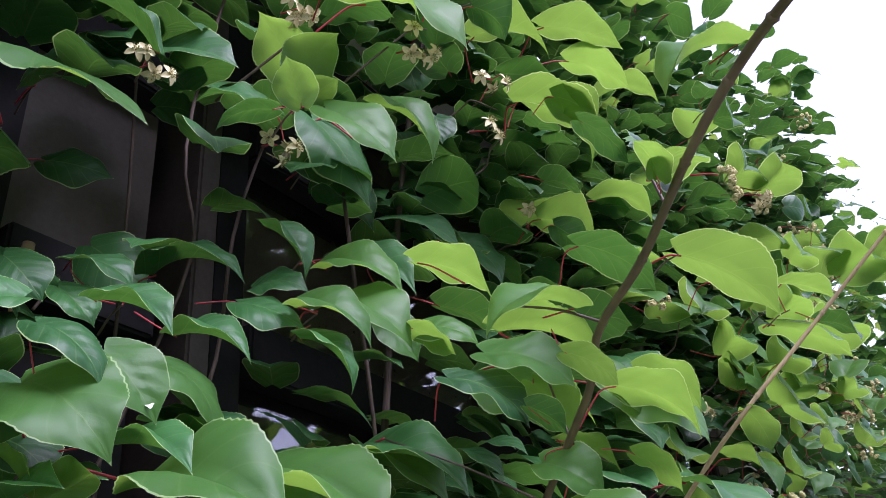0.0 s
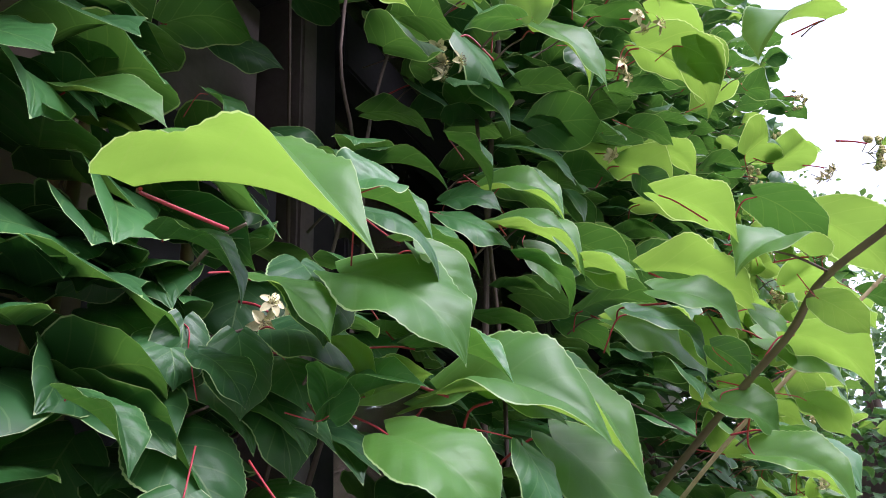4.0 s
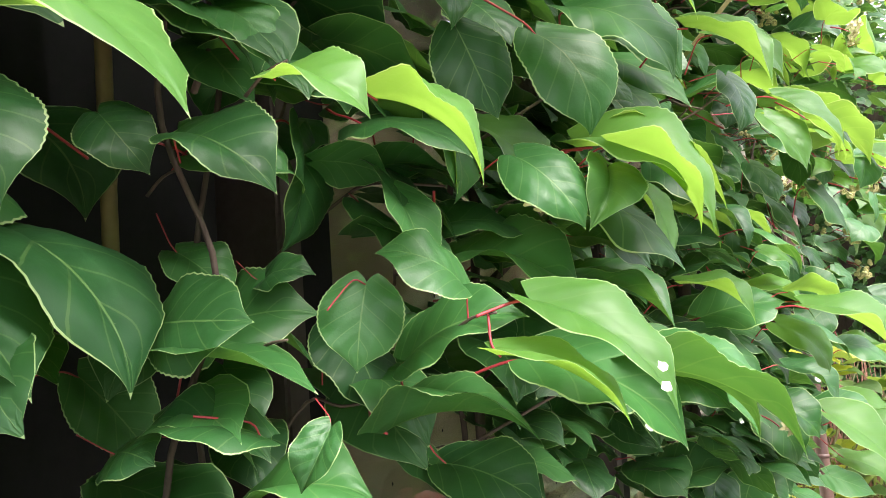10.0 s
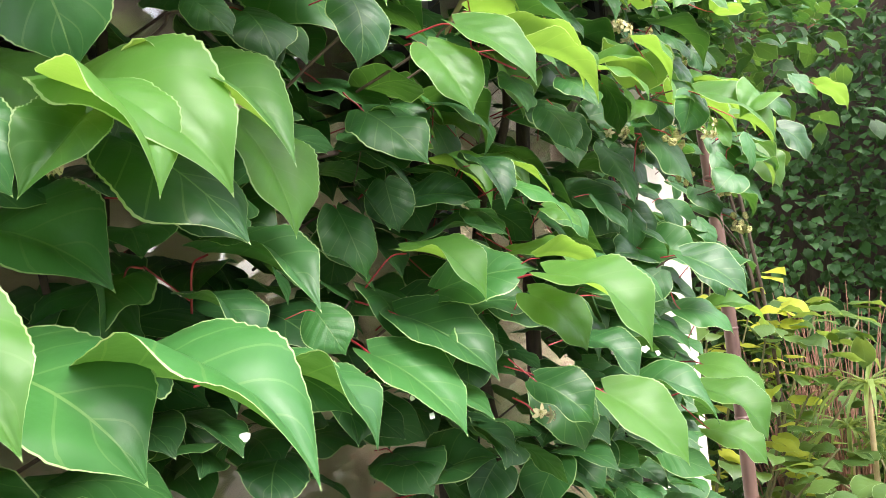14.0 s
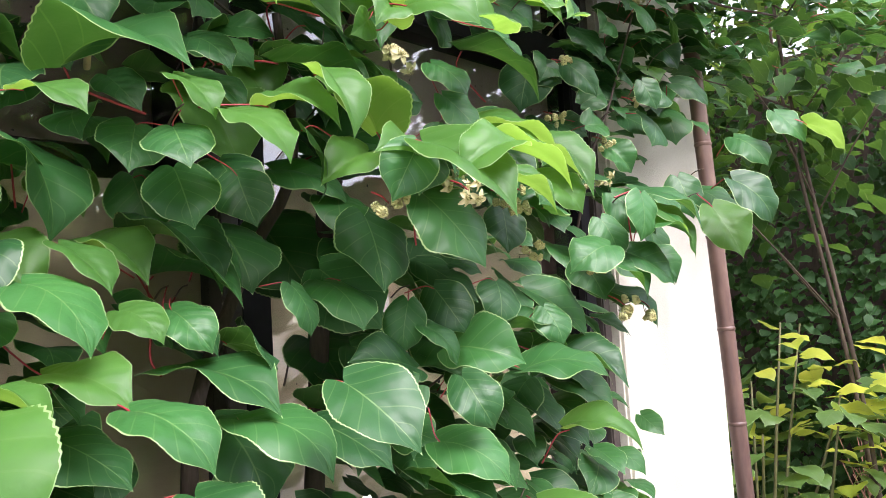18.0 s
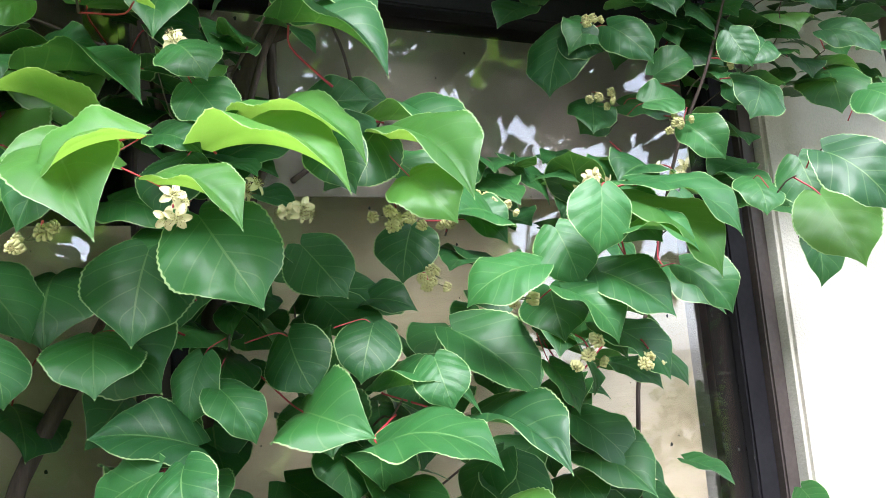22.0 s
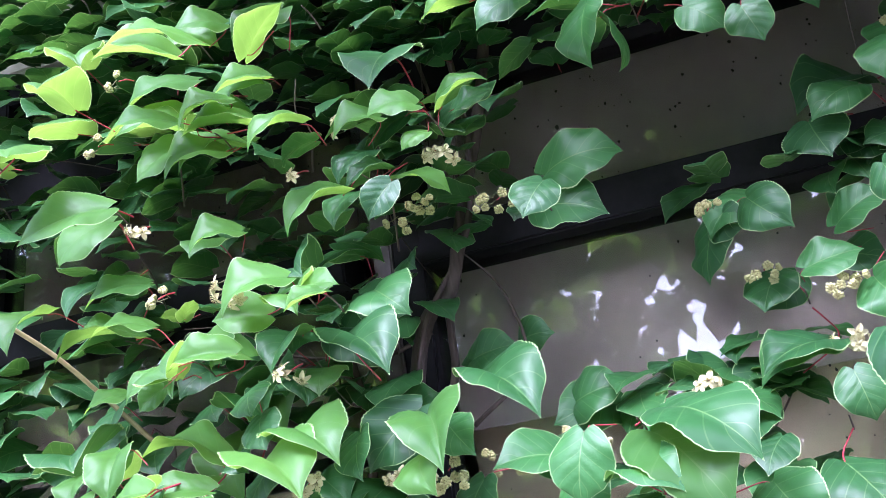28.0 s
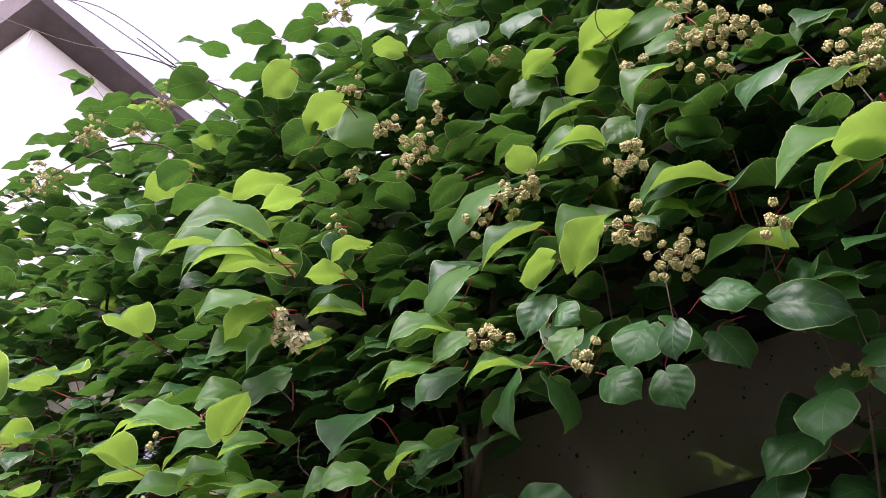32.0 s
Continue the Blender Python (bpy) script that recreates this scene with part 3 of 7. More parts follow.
trunk([([(1.75, 0.47, 0.0), (1.72, 0.48, 1.2), (1.79, 0.46, 1.6), (1.86, 0.43, 1.78), (1.9, 0.4, 1.92)], 0.003, 0.0015),
       ([(2.02, 0.48, 2.3), (2.06, 0.45, 2.1), (2.14, 0.38, 2.0), (2.3, 0.3, 1.98)], 0.004, 0.002)], "thin woody kiwi stem beside the window frame")

# the black strut and rail above the transom
strut = tagged(new("awning_bracket"), "black metal bracket under the eaves", "bracket")
part("rail", box_mesh("rail", (1.5, 0.34, 2.335), (2.15, 0.352, 2.35), FRAME), strut)
part("strut", box_mesh("strut", (1.865, 0.335, 2.35), (1.877, 0.347, 2.48), FRAME), strut)


# ---- flowers ----
def flower_mesh(kind, seed):
    r = random.Random(seed)
    parts = []
    if kind == "open":
        for k in range(5):
            w = 2 * math.pi * k / 5 + r.uniform(-0.15, 0.15)
            up = r.uniform(0.0, 0.5)
            verts, faces = [], []
            for i in range(5):
                s = i / 4
                half = 0.0031 * math.sin(math.pi * min(0.97, 0.12 + 0.8 * s)) + 0.0004
                rad, h = 0.0012 + 0.0098 * s, 0.005 * up * s - 0.006 * s * s * (1 - up)
                for j in (-1, 0, 1):
                    x, yy = rad, half * j
                    verts.append((x * math.cos(w) - yy * math.sin(w), x * math.sin(w) + yy * math.cos(w), h + 0.0016 * abs(j)))
            for i in range(4):
                for j in range(2):
                    a = i * 3 + j
                    faces.append((a, a + 1, a + 4, a + 3))
            parts.append((verts, faces, 0))
        for k in range(16):
            w, rr = 2.4 * k, 0.0012 * math.sqrt(k)
            a = Vector((rr * math.cos(w) * 0.4, rr * math.sin(w) * 0.4, 0))
            b = Vector((rr * math.cos(w) * 1.4, rr * math.sin(w) * 1.4, 0.0062 - rr * 0.4))
            parts.append((*tube([a, b], [0.0003, 0.00025], 4), 1))
            parts.append((*tube([b, b + Vector((0, 0, 0.0008)), b + Vector((0, 0, 0.0014))], [0.0003, 0.0004, 0.0002], 5), 2))
    else:
        n = 9
        for k in range(n):
            w = 2 * math.pi * k / n
            s = r.uniform(0.8, 1.15)
            p = [Vector((0.001 * math.cos(w), 0.001 * math.sin(w), -0.002)), Vector((0.0052 * s * math.cos(w), 0.0052 * s * math.sin(w), 0.0012)),
                 Vector((0.0048 * s * math.cos(w), 0.0048 * s * math.sin(w), 0.0042)), Vector((0.0028 * math.cos(w + 0.3), 0.0028 * math.sin(w + 0.3), 0.005))]
            parts.append((*tube(p, [0.0009, 0.0019, 0.0014, 0.0005], 6), 1))
        parts.append((*tube([(0, 0, -0.002), (0, 0, 0.001), (0, 0, 0.0032), (0, 0, 0.0044)], [0.0014, 0.0034, 0.003, 0.0012], 8), 1))
        for k in range(3):
            w = 2 * math.pi * k / 3
            parts.append((*tube([(0.0012 * math.cos(w), 0.0012 * math.sin(w), 0.0038), (0.002 * math.cos(w), 0.002 * math.sin(w), 0.0054)], [0.0005, 0.0004], 4), 2))
    v, f, s = merged(parts)
    return mesh_of("flower", v, f, [PETAL, STAMEN, ANTHER], slots=s)


OPEN_FLOWERS = [flower_mesh("open", 40 + k) for k in range(3)]
SPENT_FLOWERS = [flower_mesh("spent", 50 + k) for k in range(3)]
STALK_MESH = mesh_of("flower_stalk", *tube(smooth_line([(0, 0, -0.001), (0.001, 0, -0.008), (0.004, 0.001, -0.016)], 3), [0.0006] * 7, 5), CANE)


def flower_cluster(at, size, n, kind, seed):
    """A hanging bunch of small cream flowers; kind 'open' or 'spent'."""
    r = random.Random(seed)
    label = "bunch of open cream kiwi flowers" if kind == "open" else "bunch of spent beige kiwi flowers"
    c = tagged(new("flower_cluster"), label, "flowers", "kiwi flowers")
    c.matrix_basis = Matrix.Translation(at)
    pts = [Vector((0.004, 0.022, 0.012)), Vector((0.003, 0.01, 0.007)), Vector((0, 0, 0.0))]
    part("stalk", tapered("stalk", pts, 0.0009, 0.0007, RED_STALK, 3, 5), c)
    for k in range(n):
        p = Vector((r.uniform(-1, 1) * size, r.uniform(-0.8, 0.5) * size, r.uniform(-1, 0.6) * size * 0.75))
        d = Vector((p.x, p.y - size * 0.9, p.z - size * 0.2)).normalized()
        d = (d + Vector([r.uniform(-0.5, 0.5) for _ in range(3)])).normalized()
        m = Matrix.Translation(p) @ d.to_track_quat("Z", "Y").to_matrix().to_4x4() @ Matrix.Scale(r.uniform(0.65, 0.9), 4)
        fl = part("flower", (OPEN_FLOWERS if kind == "open" else SPENT_FLOWERS)[k % 3], c, "", m)
        part("stalk", STALK_MESH, fl)
    return c


# ---- the vine's leaves: where the foliage reaches ----
def smooth_step(a, b, v):
    t = max(0.0, min(1.0, (v - a) / (b - a)))
    return t * t * (3 - 2 * t)


def reach(x, z):
    """How far out from the wall (y) the outer leaves stand."""
    y = 0.31 - 0.14 * smooth_step(1.2, 2.0, x) * smooth_step(1.75, 2.3, z) - 0.04 * smooth_step(2.0, 2.4, z)
    y -= 0.1 * smooth_step(1.68, 1.32, z) * smooth_step(0.5, 0.95, x) * smooth_step(1.6, 1.25, x)
    return y + 0.05 * noise.noise((x * 3.1, z * 3.1, 4.0))


# places where wall or glass shows through, and dark hollows: centre x, z at the glass, half sizes, slant in x and z on the way in
GAPS = ((1.12, 1.49, 0.14, 0.2, 0.06, -0.02), (1.68, 2.03, 0.25, 0.1, -0.05, 0.5), (1.54, 1.80, 0.2, 0.1, -0.2, 0.3), (1.40, 1.70, 0.13, 0.16, -0.2, 0.2), (1.98, 1.42, 0.17, 0.2, 0.9, -0.05), (1.8, 1.78, 0.1, 0.09, 0.1, 0.3))
HOLLOWS = ((0.58, 2.03, 0.36, 0.1, 1.1, 0.95), (0.3, 1.53, 0.14, 0.06, 0.9, 0.2))


def inside(places, p):
    for a, b, c, d, sx, sz in places:
        x, z = p.x + (0.6 - p.y) * sx, p.z + (0.6 - p.y) * sz
        if ((x - a) / c) ** 2 + ((z - b) / d) ** 2 < 1:
            return True
    return False


def bare_wall(p):
    return p.z < 1.78 and (p.x > 2.0 or p.x + (0.57 - p.y) * 1.6 > 2.12)


def open_place(p):
    return bare_wall(p) or inside(GAPS, p)


def hollow(p):
    return inside(HOLLOWS, p)


def crown_line(x):
    return 2.84 + 0.26 * smooth_step(1.35, 0.75, x) + 0.12 * smooth_step(1.1, 1.9, x) - 0.15 * smooth_step(0.3, -0.3, x) + 0.08 * noise.noise((x * 4, 0.3, 1))


EYES = [(pose(0, 0, EYE, TILT, LEAN, TURN) @ Vector((METRES * r[1], METRES * r[2], METRES * r[3]))) for r in ROWS]


def clear_of_walk(p, far):
    return all((p - e).length > far for e in EYES)


# ---- the nearest shoots, leaf by leaf: foot, tip, turn about the midrib, shape, young ----
TAKEN = []
LEADER = [(0.611, 0.357, 1.649), (0.523, 0.248, 1.717), (0.484, 0.205, 1.741), (0.450, 0.178, 1.761), (0.410, 0.129, 1.775), (0.346, 0.073, 1.787), (0.314, 0.036, 1.797), (0.281, 0.007, 1.791), (0.265, -0.006, 1.786)]  # the long bare cane that reaches out of the foliage


def placed_shoot(leaves, label="leafy green kiwi shoot with red leaf stalks"):
    """A shoot whose leaves stand at known places; its cane runs out from the wall through their feet."""
    s = tagged(new("kiwi_shoot"), label, "vine shoot", "kiwi shoots")
    feet = [Vector(q[:3]) for q in leaves]
    mid = sum(feet, Vector()) / len(feet)
    low, high = min(feet, key=lambda q: q.z - 2 * q.y), max(feet, key=lambda q: q.z - 2 * q.y)
    line = [Vector((mid.x - 0.02, min(0.53, mid.y + 0.13), mid.z - 0.05)), low.lerp(mid, 0.8) + Vector((0, 0.07, -0.015)), mid + Vector((0, 0.055, -0.01)), high.lerp(mid, 0.6) + Vector((0, 0.045, -0.01))]
    for q in line:
        q.y = min(q.y, 0.54)
    if mid.y > 0.25 and not (mid.x < 0.3 and mid.z < 1.62) and all(clear_of_walk(q, 0.4) and not open_place(q) and not hollow(q) for q in line):
        part("cane", tapered("cane", line, 0.0013, 0.0008, DARK_CANE, 4, 6), s, "thin woody cane")
    else:
        root = min(smooth_line(LEADER, 8), key=lambda q: (q - mid).length)
        if (root - mid).length > 0.16:
            root = Vector((mid.x, 0.346, 2.34)) if mid.x > 1.75 and mid.z > 1.9 else mid + Vector((0.005, 0.03, -0.01))
        line = [root, root.lerp(mid, 0.5) + Vector((0, 0, 0.003)), mid]
        part("cane", tapered("cane", line, 0.001, 0.0007, DARK_CANE, 3, 5), s, "thin woody cane")
    nodes = smooth_line(line, 6)
    for k, (x, y, z, tx, ty, tz, turn, shape, young) in enumerate(leaves):
        d = Vector((tx - x, ty - y, tz - z)).normalized()
        n = Vector((0, 0, 1)) - d * d.z
        n.normalize()
        n = n * math.cos(radians(turn)) + d.cross(n) * math.sin(radians(turn))
        at = Vector((x, y + 0.01, z))
        put_leaf(s, (x, y, z), (tx, ty, tz), n, shape, bool(young), k, node_at=min(nodes, key=lambda q: (q - at).length))
        TAKEN.append((0.5 * (x + tx), 0.5 * (z + tz), 0.5 * (y + ty)))
    return s


placed_shoot([
    (0.014, 0.345, 1.490, 0.027, 0.304, 1.461, 12, 18, 1),
    (0.045, 0.419, 1.517, 0.021, 0.415, 1.520, -72, 4, 1),
])
placed_shoot([
    (0.165, 0.537, 1.395, 0.158, 0.484, 1.378, -18, 4, 0),
    (0.095, 0.464, 1.407, 0.129, 0.500, 1.381, 90, 11, 0),
    (0.147, 0.512, 1.468, 0.163, 0.447, 1.407, 6, 9, 0),
    (0.197, 0.525, 1.477, 0.213, 0.456, 1.402, 0, 0, 0),
    (0.244, 0.504, 1.373, 0.237, 0.470, 1.370, 36, 17, 0),
    (0.248, 0.533, 1.409, 0.271, 0.511, 1.365, 54, 3, 0),
    (0.134, 0.534, 1.488, 0.190, 0.530, 1.488, 42, 4, 0),
    (0.273, 0.439, 1.377, 0.236, 0.480, 1.382, -24, 5, 0),
])
placed_shoot([
    (0.088, 0.441, 1.505, 0.069, 0.465, 1.491, -54, 2, 0),
    (0.092, 0.454, 1.572, 0.108, 0.405, 1.548, 12, 6, 1),
    (0.124, 0.466, 1.568, 0.137, 0.418, 1.558, 48, 14, 1),
    (0.158, 0.494, 1.530, 0.162, 0.460, 1.476, 42, 17, 0),
    (0.112, 0.428, 1.553, 0.130, 0.366, 1.529, 18, 1, 0),
    (0.145, 0.507, 1.560, 0.139, 0.477, 1.542, -6, 4, 0),
    (0.110, 0.417, 1.529, 0.135, 0.337, 1.485, 6, 18, 1),
])
placed_shoot([
    (0.159, 0.425, 1.617, 0.151, 0.429, 1.570, -78, 17, 0),
    (0.174, 0.457, 1.653, 0.189, 0.426, 1.604, 54, 2, 0),
    (0.111, 0.441, 1.648, 0.122, 0.417, 1.617, 12, 13, 0),
    (0.178, 0.391, 1.611, 0.192, 0.355, 1.575, 30, 1, 0),
    (0.172, 0.434, 1.681, 0.181, 0.415, 1.655, 42, 1, 0),
    (0.189, 0.427, 1.693, 0.197, 0.430, 1.656, 132, 15, 0),
    (0.172, 0.456, 1.695, 0.167, 0.442, 1.664, 0, 17, 0),
    (0.245, 0.451, 1.637, 0.236, 0.425, 1.610, 36, 17, 0),
    (0.208, 0.391, 1.654, 0.182, 0.381, 1.671, -30, 8, 0),
    (0.175, 0.447, 1.700, 0.181, 0.457, 1.665, 174, 1, 0),
])
placed_shoot([
    (0.168, 0.496, 1.654, 0.154, 0.507, 1.609, -84, 17, 0),
    (0.134, 0.533, 1.672, 0.159, 0.500, 1.672, 60, 9, 0),
    (0.203, 0.532, 1.622, 0.204, 0.500, 1.596, 42, 16, 0),
    (0.160, 0.489, 1.709, 0.175, 0.463, 1.686, 42, 0, 0),
    (0.154, 0.460, 1.730, 0.140, 0.490, 1.708, 30, 4, 0),
    (0.225, 0.445, 1.682, 0.235, 0.429, 1.634, 48, 0, 0),
])
placed_shoot([
    (0.087, 0.380, 1.685, 0.102, 0.358, 1.661, 24, 14, 0),
    (0.077, 0.384, 1.701, 0.106, 0.310, 1.668, 30, 13, 1),
    (0.171, 0.409, 1.710, 0.185, 0.376, 1.678, 30, 1, 1),
    (0.179, 0.341, 1.741, 0.161, 0.366, 1.726, -60, 6, 0),
])
placed_shoot([
    (0.112, 0.471, 1.793, 0.132, 0.426, 1.770, 42, 3, 1),
    (0.189, 0.457, 1.837, 0.204, 0.449, 1.810, 60, 6, 0),
    (0.160, 0.528, 1.835, 0.180, 0.484, 1.806, 0, 9, 1),
    (0.217, 0.444, 1.821, 0.236, 0.427, 1.791, 78, 17, 0),
    (0.202, 0.536, 1.770, 0.194, 0.500, 1.728, 0, 2, 0),
])
placed_shoot([
    (0.296, 0.534, 1.357, 0.249, 0.497, 1.324, -12, 16, 0),
    (0.321, 0.531, 1.367, 0.319, 0.476, 1.355, 6, 5, 0),
    (0.312, 0.486, 1.334, 0.329, 0.418, 1.336, 18, 6, 0),
    (0.316, 0.522, 1.420, 0.334, 0.449, 1.431, 48, 1, 0),
])
placed_shoot([
    (0.262, 0.393, 1.384, 0.251, 0.402, 1.358, -48, 13, 0),
    (0.327, 0.415, 1.446, 0.317, 0.417, 1.401, -48, 16, 0),
    (0.245, 0.473, 1.432, 0.249, 0.420, 1.430, 60, 16, 0),
])
placed_shoot([
    (0.294, 0.512, 1.469, 0.302, 0.480, 1.442, 30, 9, 0),
    (0.325, 0.481, 1.451, 0.332, 0.450, 1.452, 42, 10, 0),
    (0.300, 0.494, 1.527, 0.314, 0.450, 1.498, 30, 2, 0),
    (0.361, 0.479, 1.540, 0.343, 0.485, 1.464, -126, 8, 0),
    (0.242, 0.504, 1.533, 0.250, 0.480, 1.501, 54, 0, 0),
    (0.256, 0.466, 1.519, 0.268, 0.420, 1.486, 36, 6, 0),
    (0.208, 0.535, 1.531, 0.272, 0.554, 1.488, -6, 0, 0),
])
placed_shoot([
    (0.160, 0.534, 1.503, 0.225, 0.572, 1.498, 54, 0, 0),
])
placed_shoot([
    (0.235, 0.392, 1.527, 0.247, 0.354, 1.506, 30, 6, 1),
    (0.303, 0.388, 1.531, 0.317, 0.341, 1.484, 6, 12, 1),
    (0.266, 0.451, 1.579, 0.278, 0.424, 1.542, 36, 10, 0),
])
placed_shoot([
    (0.212, 0.364, 1.643, 0.228, 0.325, 1.602, 48, 0, 1),
    (0.213, 0.394, 1.655, 0.217, 0.347, 1.662, 36, 13, 0),
    (0.229, 0.386, 1.667, 0.233, 0.352, 1.673, -36, 13, 1),
    (0.271, 0.326, 1.644, 0.279, 0.315, 1.604, 48, 4, 0),
    (0.253, 0.372, 1.695, 0.271, 0.327, 1.673, 24, 13, 0),
    (0.210, 0.386, 1.721, 0.231, 0.335, 1.672, 48, 10, 1),
    (0.219, 0.381, 1.667, 0.198, 0.392, 1.688, -12, 13, 1),
    (0.279, 0.368, 1.677, 0.302, 0.290, 1.641, 42, 12, 1),
    (0.236, 0.360, 1.739, 0.260, 0.344, 1.700, 66, 3, 1),
    (0.202, 0.367, 1.745, 0.226, 0.344, 1.711, 42, 2, 0),
])
placed_shoot([
    (0.234, 0.433, 1.695, 0.232, 0.419, 1.666, 30, 15, 0),
    (0.220, 0.429, 1.706, 0.239, 0.393, 1.677, 48, 7, 0),
    (0.203, 0.404, 1.729, 0.201, 0.390, 1.683, 12, 17, 0),
    (0.270, 0.487, 1.768, 0.254, 0.485, 1.715, -30, 17, 0),
    (0.297, 0.391, 1.759, 0.323, 0.375, 1.712, 42, 7, 1),
])
placed_shoot([
    (0.259, 0.412, 1.795, 0.288, 0.373, 1.768, 36, 13, 0),
    (0.318, 0.411, 1.791, 0.346, 0.369, 1.766, 30, 12, 0),
    (0.254, 0.444, 1.814, 0.272, 0.428, 1.787, 60, 8, 0),
    (0.264, 0.454, 1.842, 0.290, 0.420, 1.817, 36, 1, 0),
    (0.327, 0.415, 1.726, 0.358, 0.367, 1.700, 24, 12, 0),
    (0.326, 0.450, 1.854, 0.357, 0.390, 1.836, 30, 14, 0),
    (0.358, 0.397, 1.825, 0.385, 0.359, 1.800, 48, 4, 0),
    (0.241, 0.493, 1.856, 0.256, 0.463, 1.811, 18, 17, 0),
])
placed_shoot([
    (0.203, 0.508, 1.916, 0.229, 0.460, 1.900, -6, 0, 0),
    (0.277, 0.534, 1.969, 0.317, 0.500, 1.956, 72, 4, 0),
    (0.182, 0.433, 1.949, 0.243, 0.356, 1.888, 30, 16, 1),
])
placed_shoot([
    (0.307, 0.315, 1.919, 0.285, 0.345, 1.903, -12, 2, 0),
    (0.330, 0.312, 1.936, 0.306, 0.304, 1.959, 0, 16, 1),
    (0.337, 0.344, 1.950, 0.298, 0.386, 1.958, -48, 1, 0),
    (0.352, 0.329, 1.960, 0.355, 0.299, 1.969, -6, 8, 1),
    (0.359, 0.316, 1.954, 0.394, 0.281, 1.907, 66, 8, 1),
    (0.356, 0.335, 1.976, 0.347, 0.291, 2.003, 6, 0, 1),
])
placed_shoot([
    (0.256, 0.380, 1.975, 0.205, 0.401, 1.996, -48, 12, 0),
    (0.296, 0.429, 2.034, 0.329, 0.376, 2.007, 60, 3, 0),
])
placed_shoot([
    (0.256, 0.534, 2.031, 0.305, 0.470, 2.043, 60, 13, 0),
])
placed_shoot([
    (0.407, 0.422, 1.340, 0.420, 0.366, 1.312, 36, 1, 0),
    (0.359, 0.432, 1.365, 0.380, 0.348, 1.358, 0, 12, 0),
    (0.419, 0.366, 1.397, 0.437, 0.288, 1.345, 24, 5, 0),
    (0.359, 0.414, 1.404, 0.373, 0.347, 1.423, 36, 5, 0),
    (0.388, 0.481, 1.423, 0.384, 0.451, 1.370, 6, 17, 0),
])
placed_shoot([
    (0.335, 0.349, 1.407, 0.349, 0.290, 1.370, 6, 19, 1),
    (0.362, 0.341, 1.431, 0.376, 0.276, 1.371, 24, 19, 1),
    (0.348, 0.372, 1.442, 0.316, 0.402, 1.459, -48, 7, 0),
])
placed_shoot([
    (0.384, 0.432, 1.500, 0.384, 0.415, 1.450, 6, 3, 0),
    (0.408, 0.472, 1.499, 0.410, 0.441, 1.452, 0, 17, 0),
    (0.400, 0.447, 1.551, 0.411, 0.404, 1.496, -12, 13, 1),
    (0.423, 0.427, 1.549, 0.421, 0.412, 1.492, -6, 10, 0),
    (0.461, 0.440, 1.461, 0.486, 0.358, 1.425, 24, 6, 0),
    (0.402, 0.393, 1.592, 0.413, 0.375, 1.536, 78, 4, 0),
    (0.406, 0.363, 1.512, 0.416, 0.329, 1.468, 54, 2, 0),
    (0.451, 0.325, 1.506, 0.416, 0.327, 1.467, -42, 13, 1),
])
placed_shoot([
    (0.387, 0.405, 1.637, 0.395, 0.393, 1.588, 48, 11, 0),
    (0.367, 0.381, 1.632, 0.376, 0.360, 1.601, 72, 1, 0),
    (0.455, 0.412, 1.628, 0.444, 0.377, 1.587, 18, 15, 0),
    (0.364, 0.424, 1.699, 0.389, 0.336, 1.678, 30, 1, 1),
    (0.394, 0.349, 1.675, 0.415, 0.301, 1.603, 48, 9, 1),
    (0.355, 0.374, 1.694, 0.382, 0.294, 1.637, 30, 13, 1),
    (0.443, 0.360, 1.591, 0.456, 0.336, 1.526, 66, 11, 0),
    (0.416, 0.346, 1.612, 0.438, 0.264, 1.576, 24, 14, 1),
    (0.364, 0.504, 1.651, 0.364, 0.500, 1.614, 42, 16, 0),
])
placed_shoot([
    (0.386, 0.531, 1.625, 0.392, 0.480, 1.628, -24, 16, 0),
    (0.431, 0.534, 1.610, 0.459, 0.500, 1.636, 78, 16, 0),
    (0.451, 0.522, 1.577, 0.466, 0.470, 1.577, 60, 10, 0),
])
placed_shoot([
    (0.410, 0.185, 1.736, 0.422, 0.162, 1.712, -18, 11, 1),
    (0.430, 0.182, 1.770, 0.394, 0.226, 1.752, -36, 14, 1),
    (0.377, 0.260, 1.811, 0.398, 0.220, 1.775, 0, 5, 1),
])
placed_shoot([
    (0.373, 0.353, 1.788, 0.398, 0.332, 1.749, 36, 14, 0),
    (0.379, 0.362, 1.816, 0.409, 0.323, 1.782, 42, 14, 1),
    (0.381, 0.406, 1.848, 0.399, 0.369, 1.837, 54, 10, 0),
    (0.441, 0.402, 1.851, 0.473, 0.334, 1.804, 36, 6, 1),
    (0.473, 0.334, 1.823, 0.489, 0.307, 1.797, -18, 4, 1),
])
placed_shoot([
    (0.359, 0.096, 1.788, 0.345, 0.073, 1.786, 6, 11, 1),
    (0.355, 0.095, 1.785, 0.322, 0.097, 1.789, -48, 1, 1),
    (0.318, 0.115, 1.809, 0.334, 0.101, 1.784, 12, 4, 0),
    (0.423, 0.112, 1.829, 0.368, 0.110, 1.820, -78, 4, 0),
    (0.432, 0.115, 1.834, 0.392, 0.082, 1.813, 6, 4, 1),
])
placed_shoot([
    (0.307, 0.502, 1.891, 0.337, 0.470, 1.852, 84, 15, 0),
])
placed_shoot([
    (0.382, 0.399, 1.899, 0.408, 0.382, 1.855, 48, 12, 0),
    (0.449, 0.398, 1.889, 0.484, 0.347, 1.858, 48, 14, 1),
    (0.481, 0.412, 1.916, 0.510, 0.353, 1.872, 42, 13, 0),
])
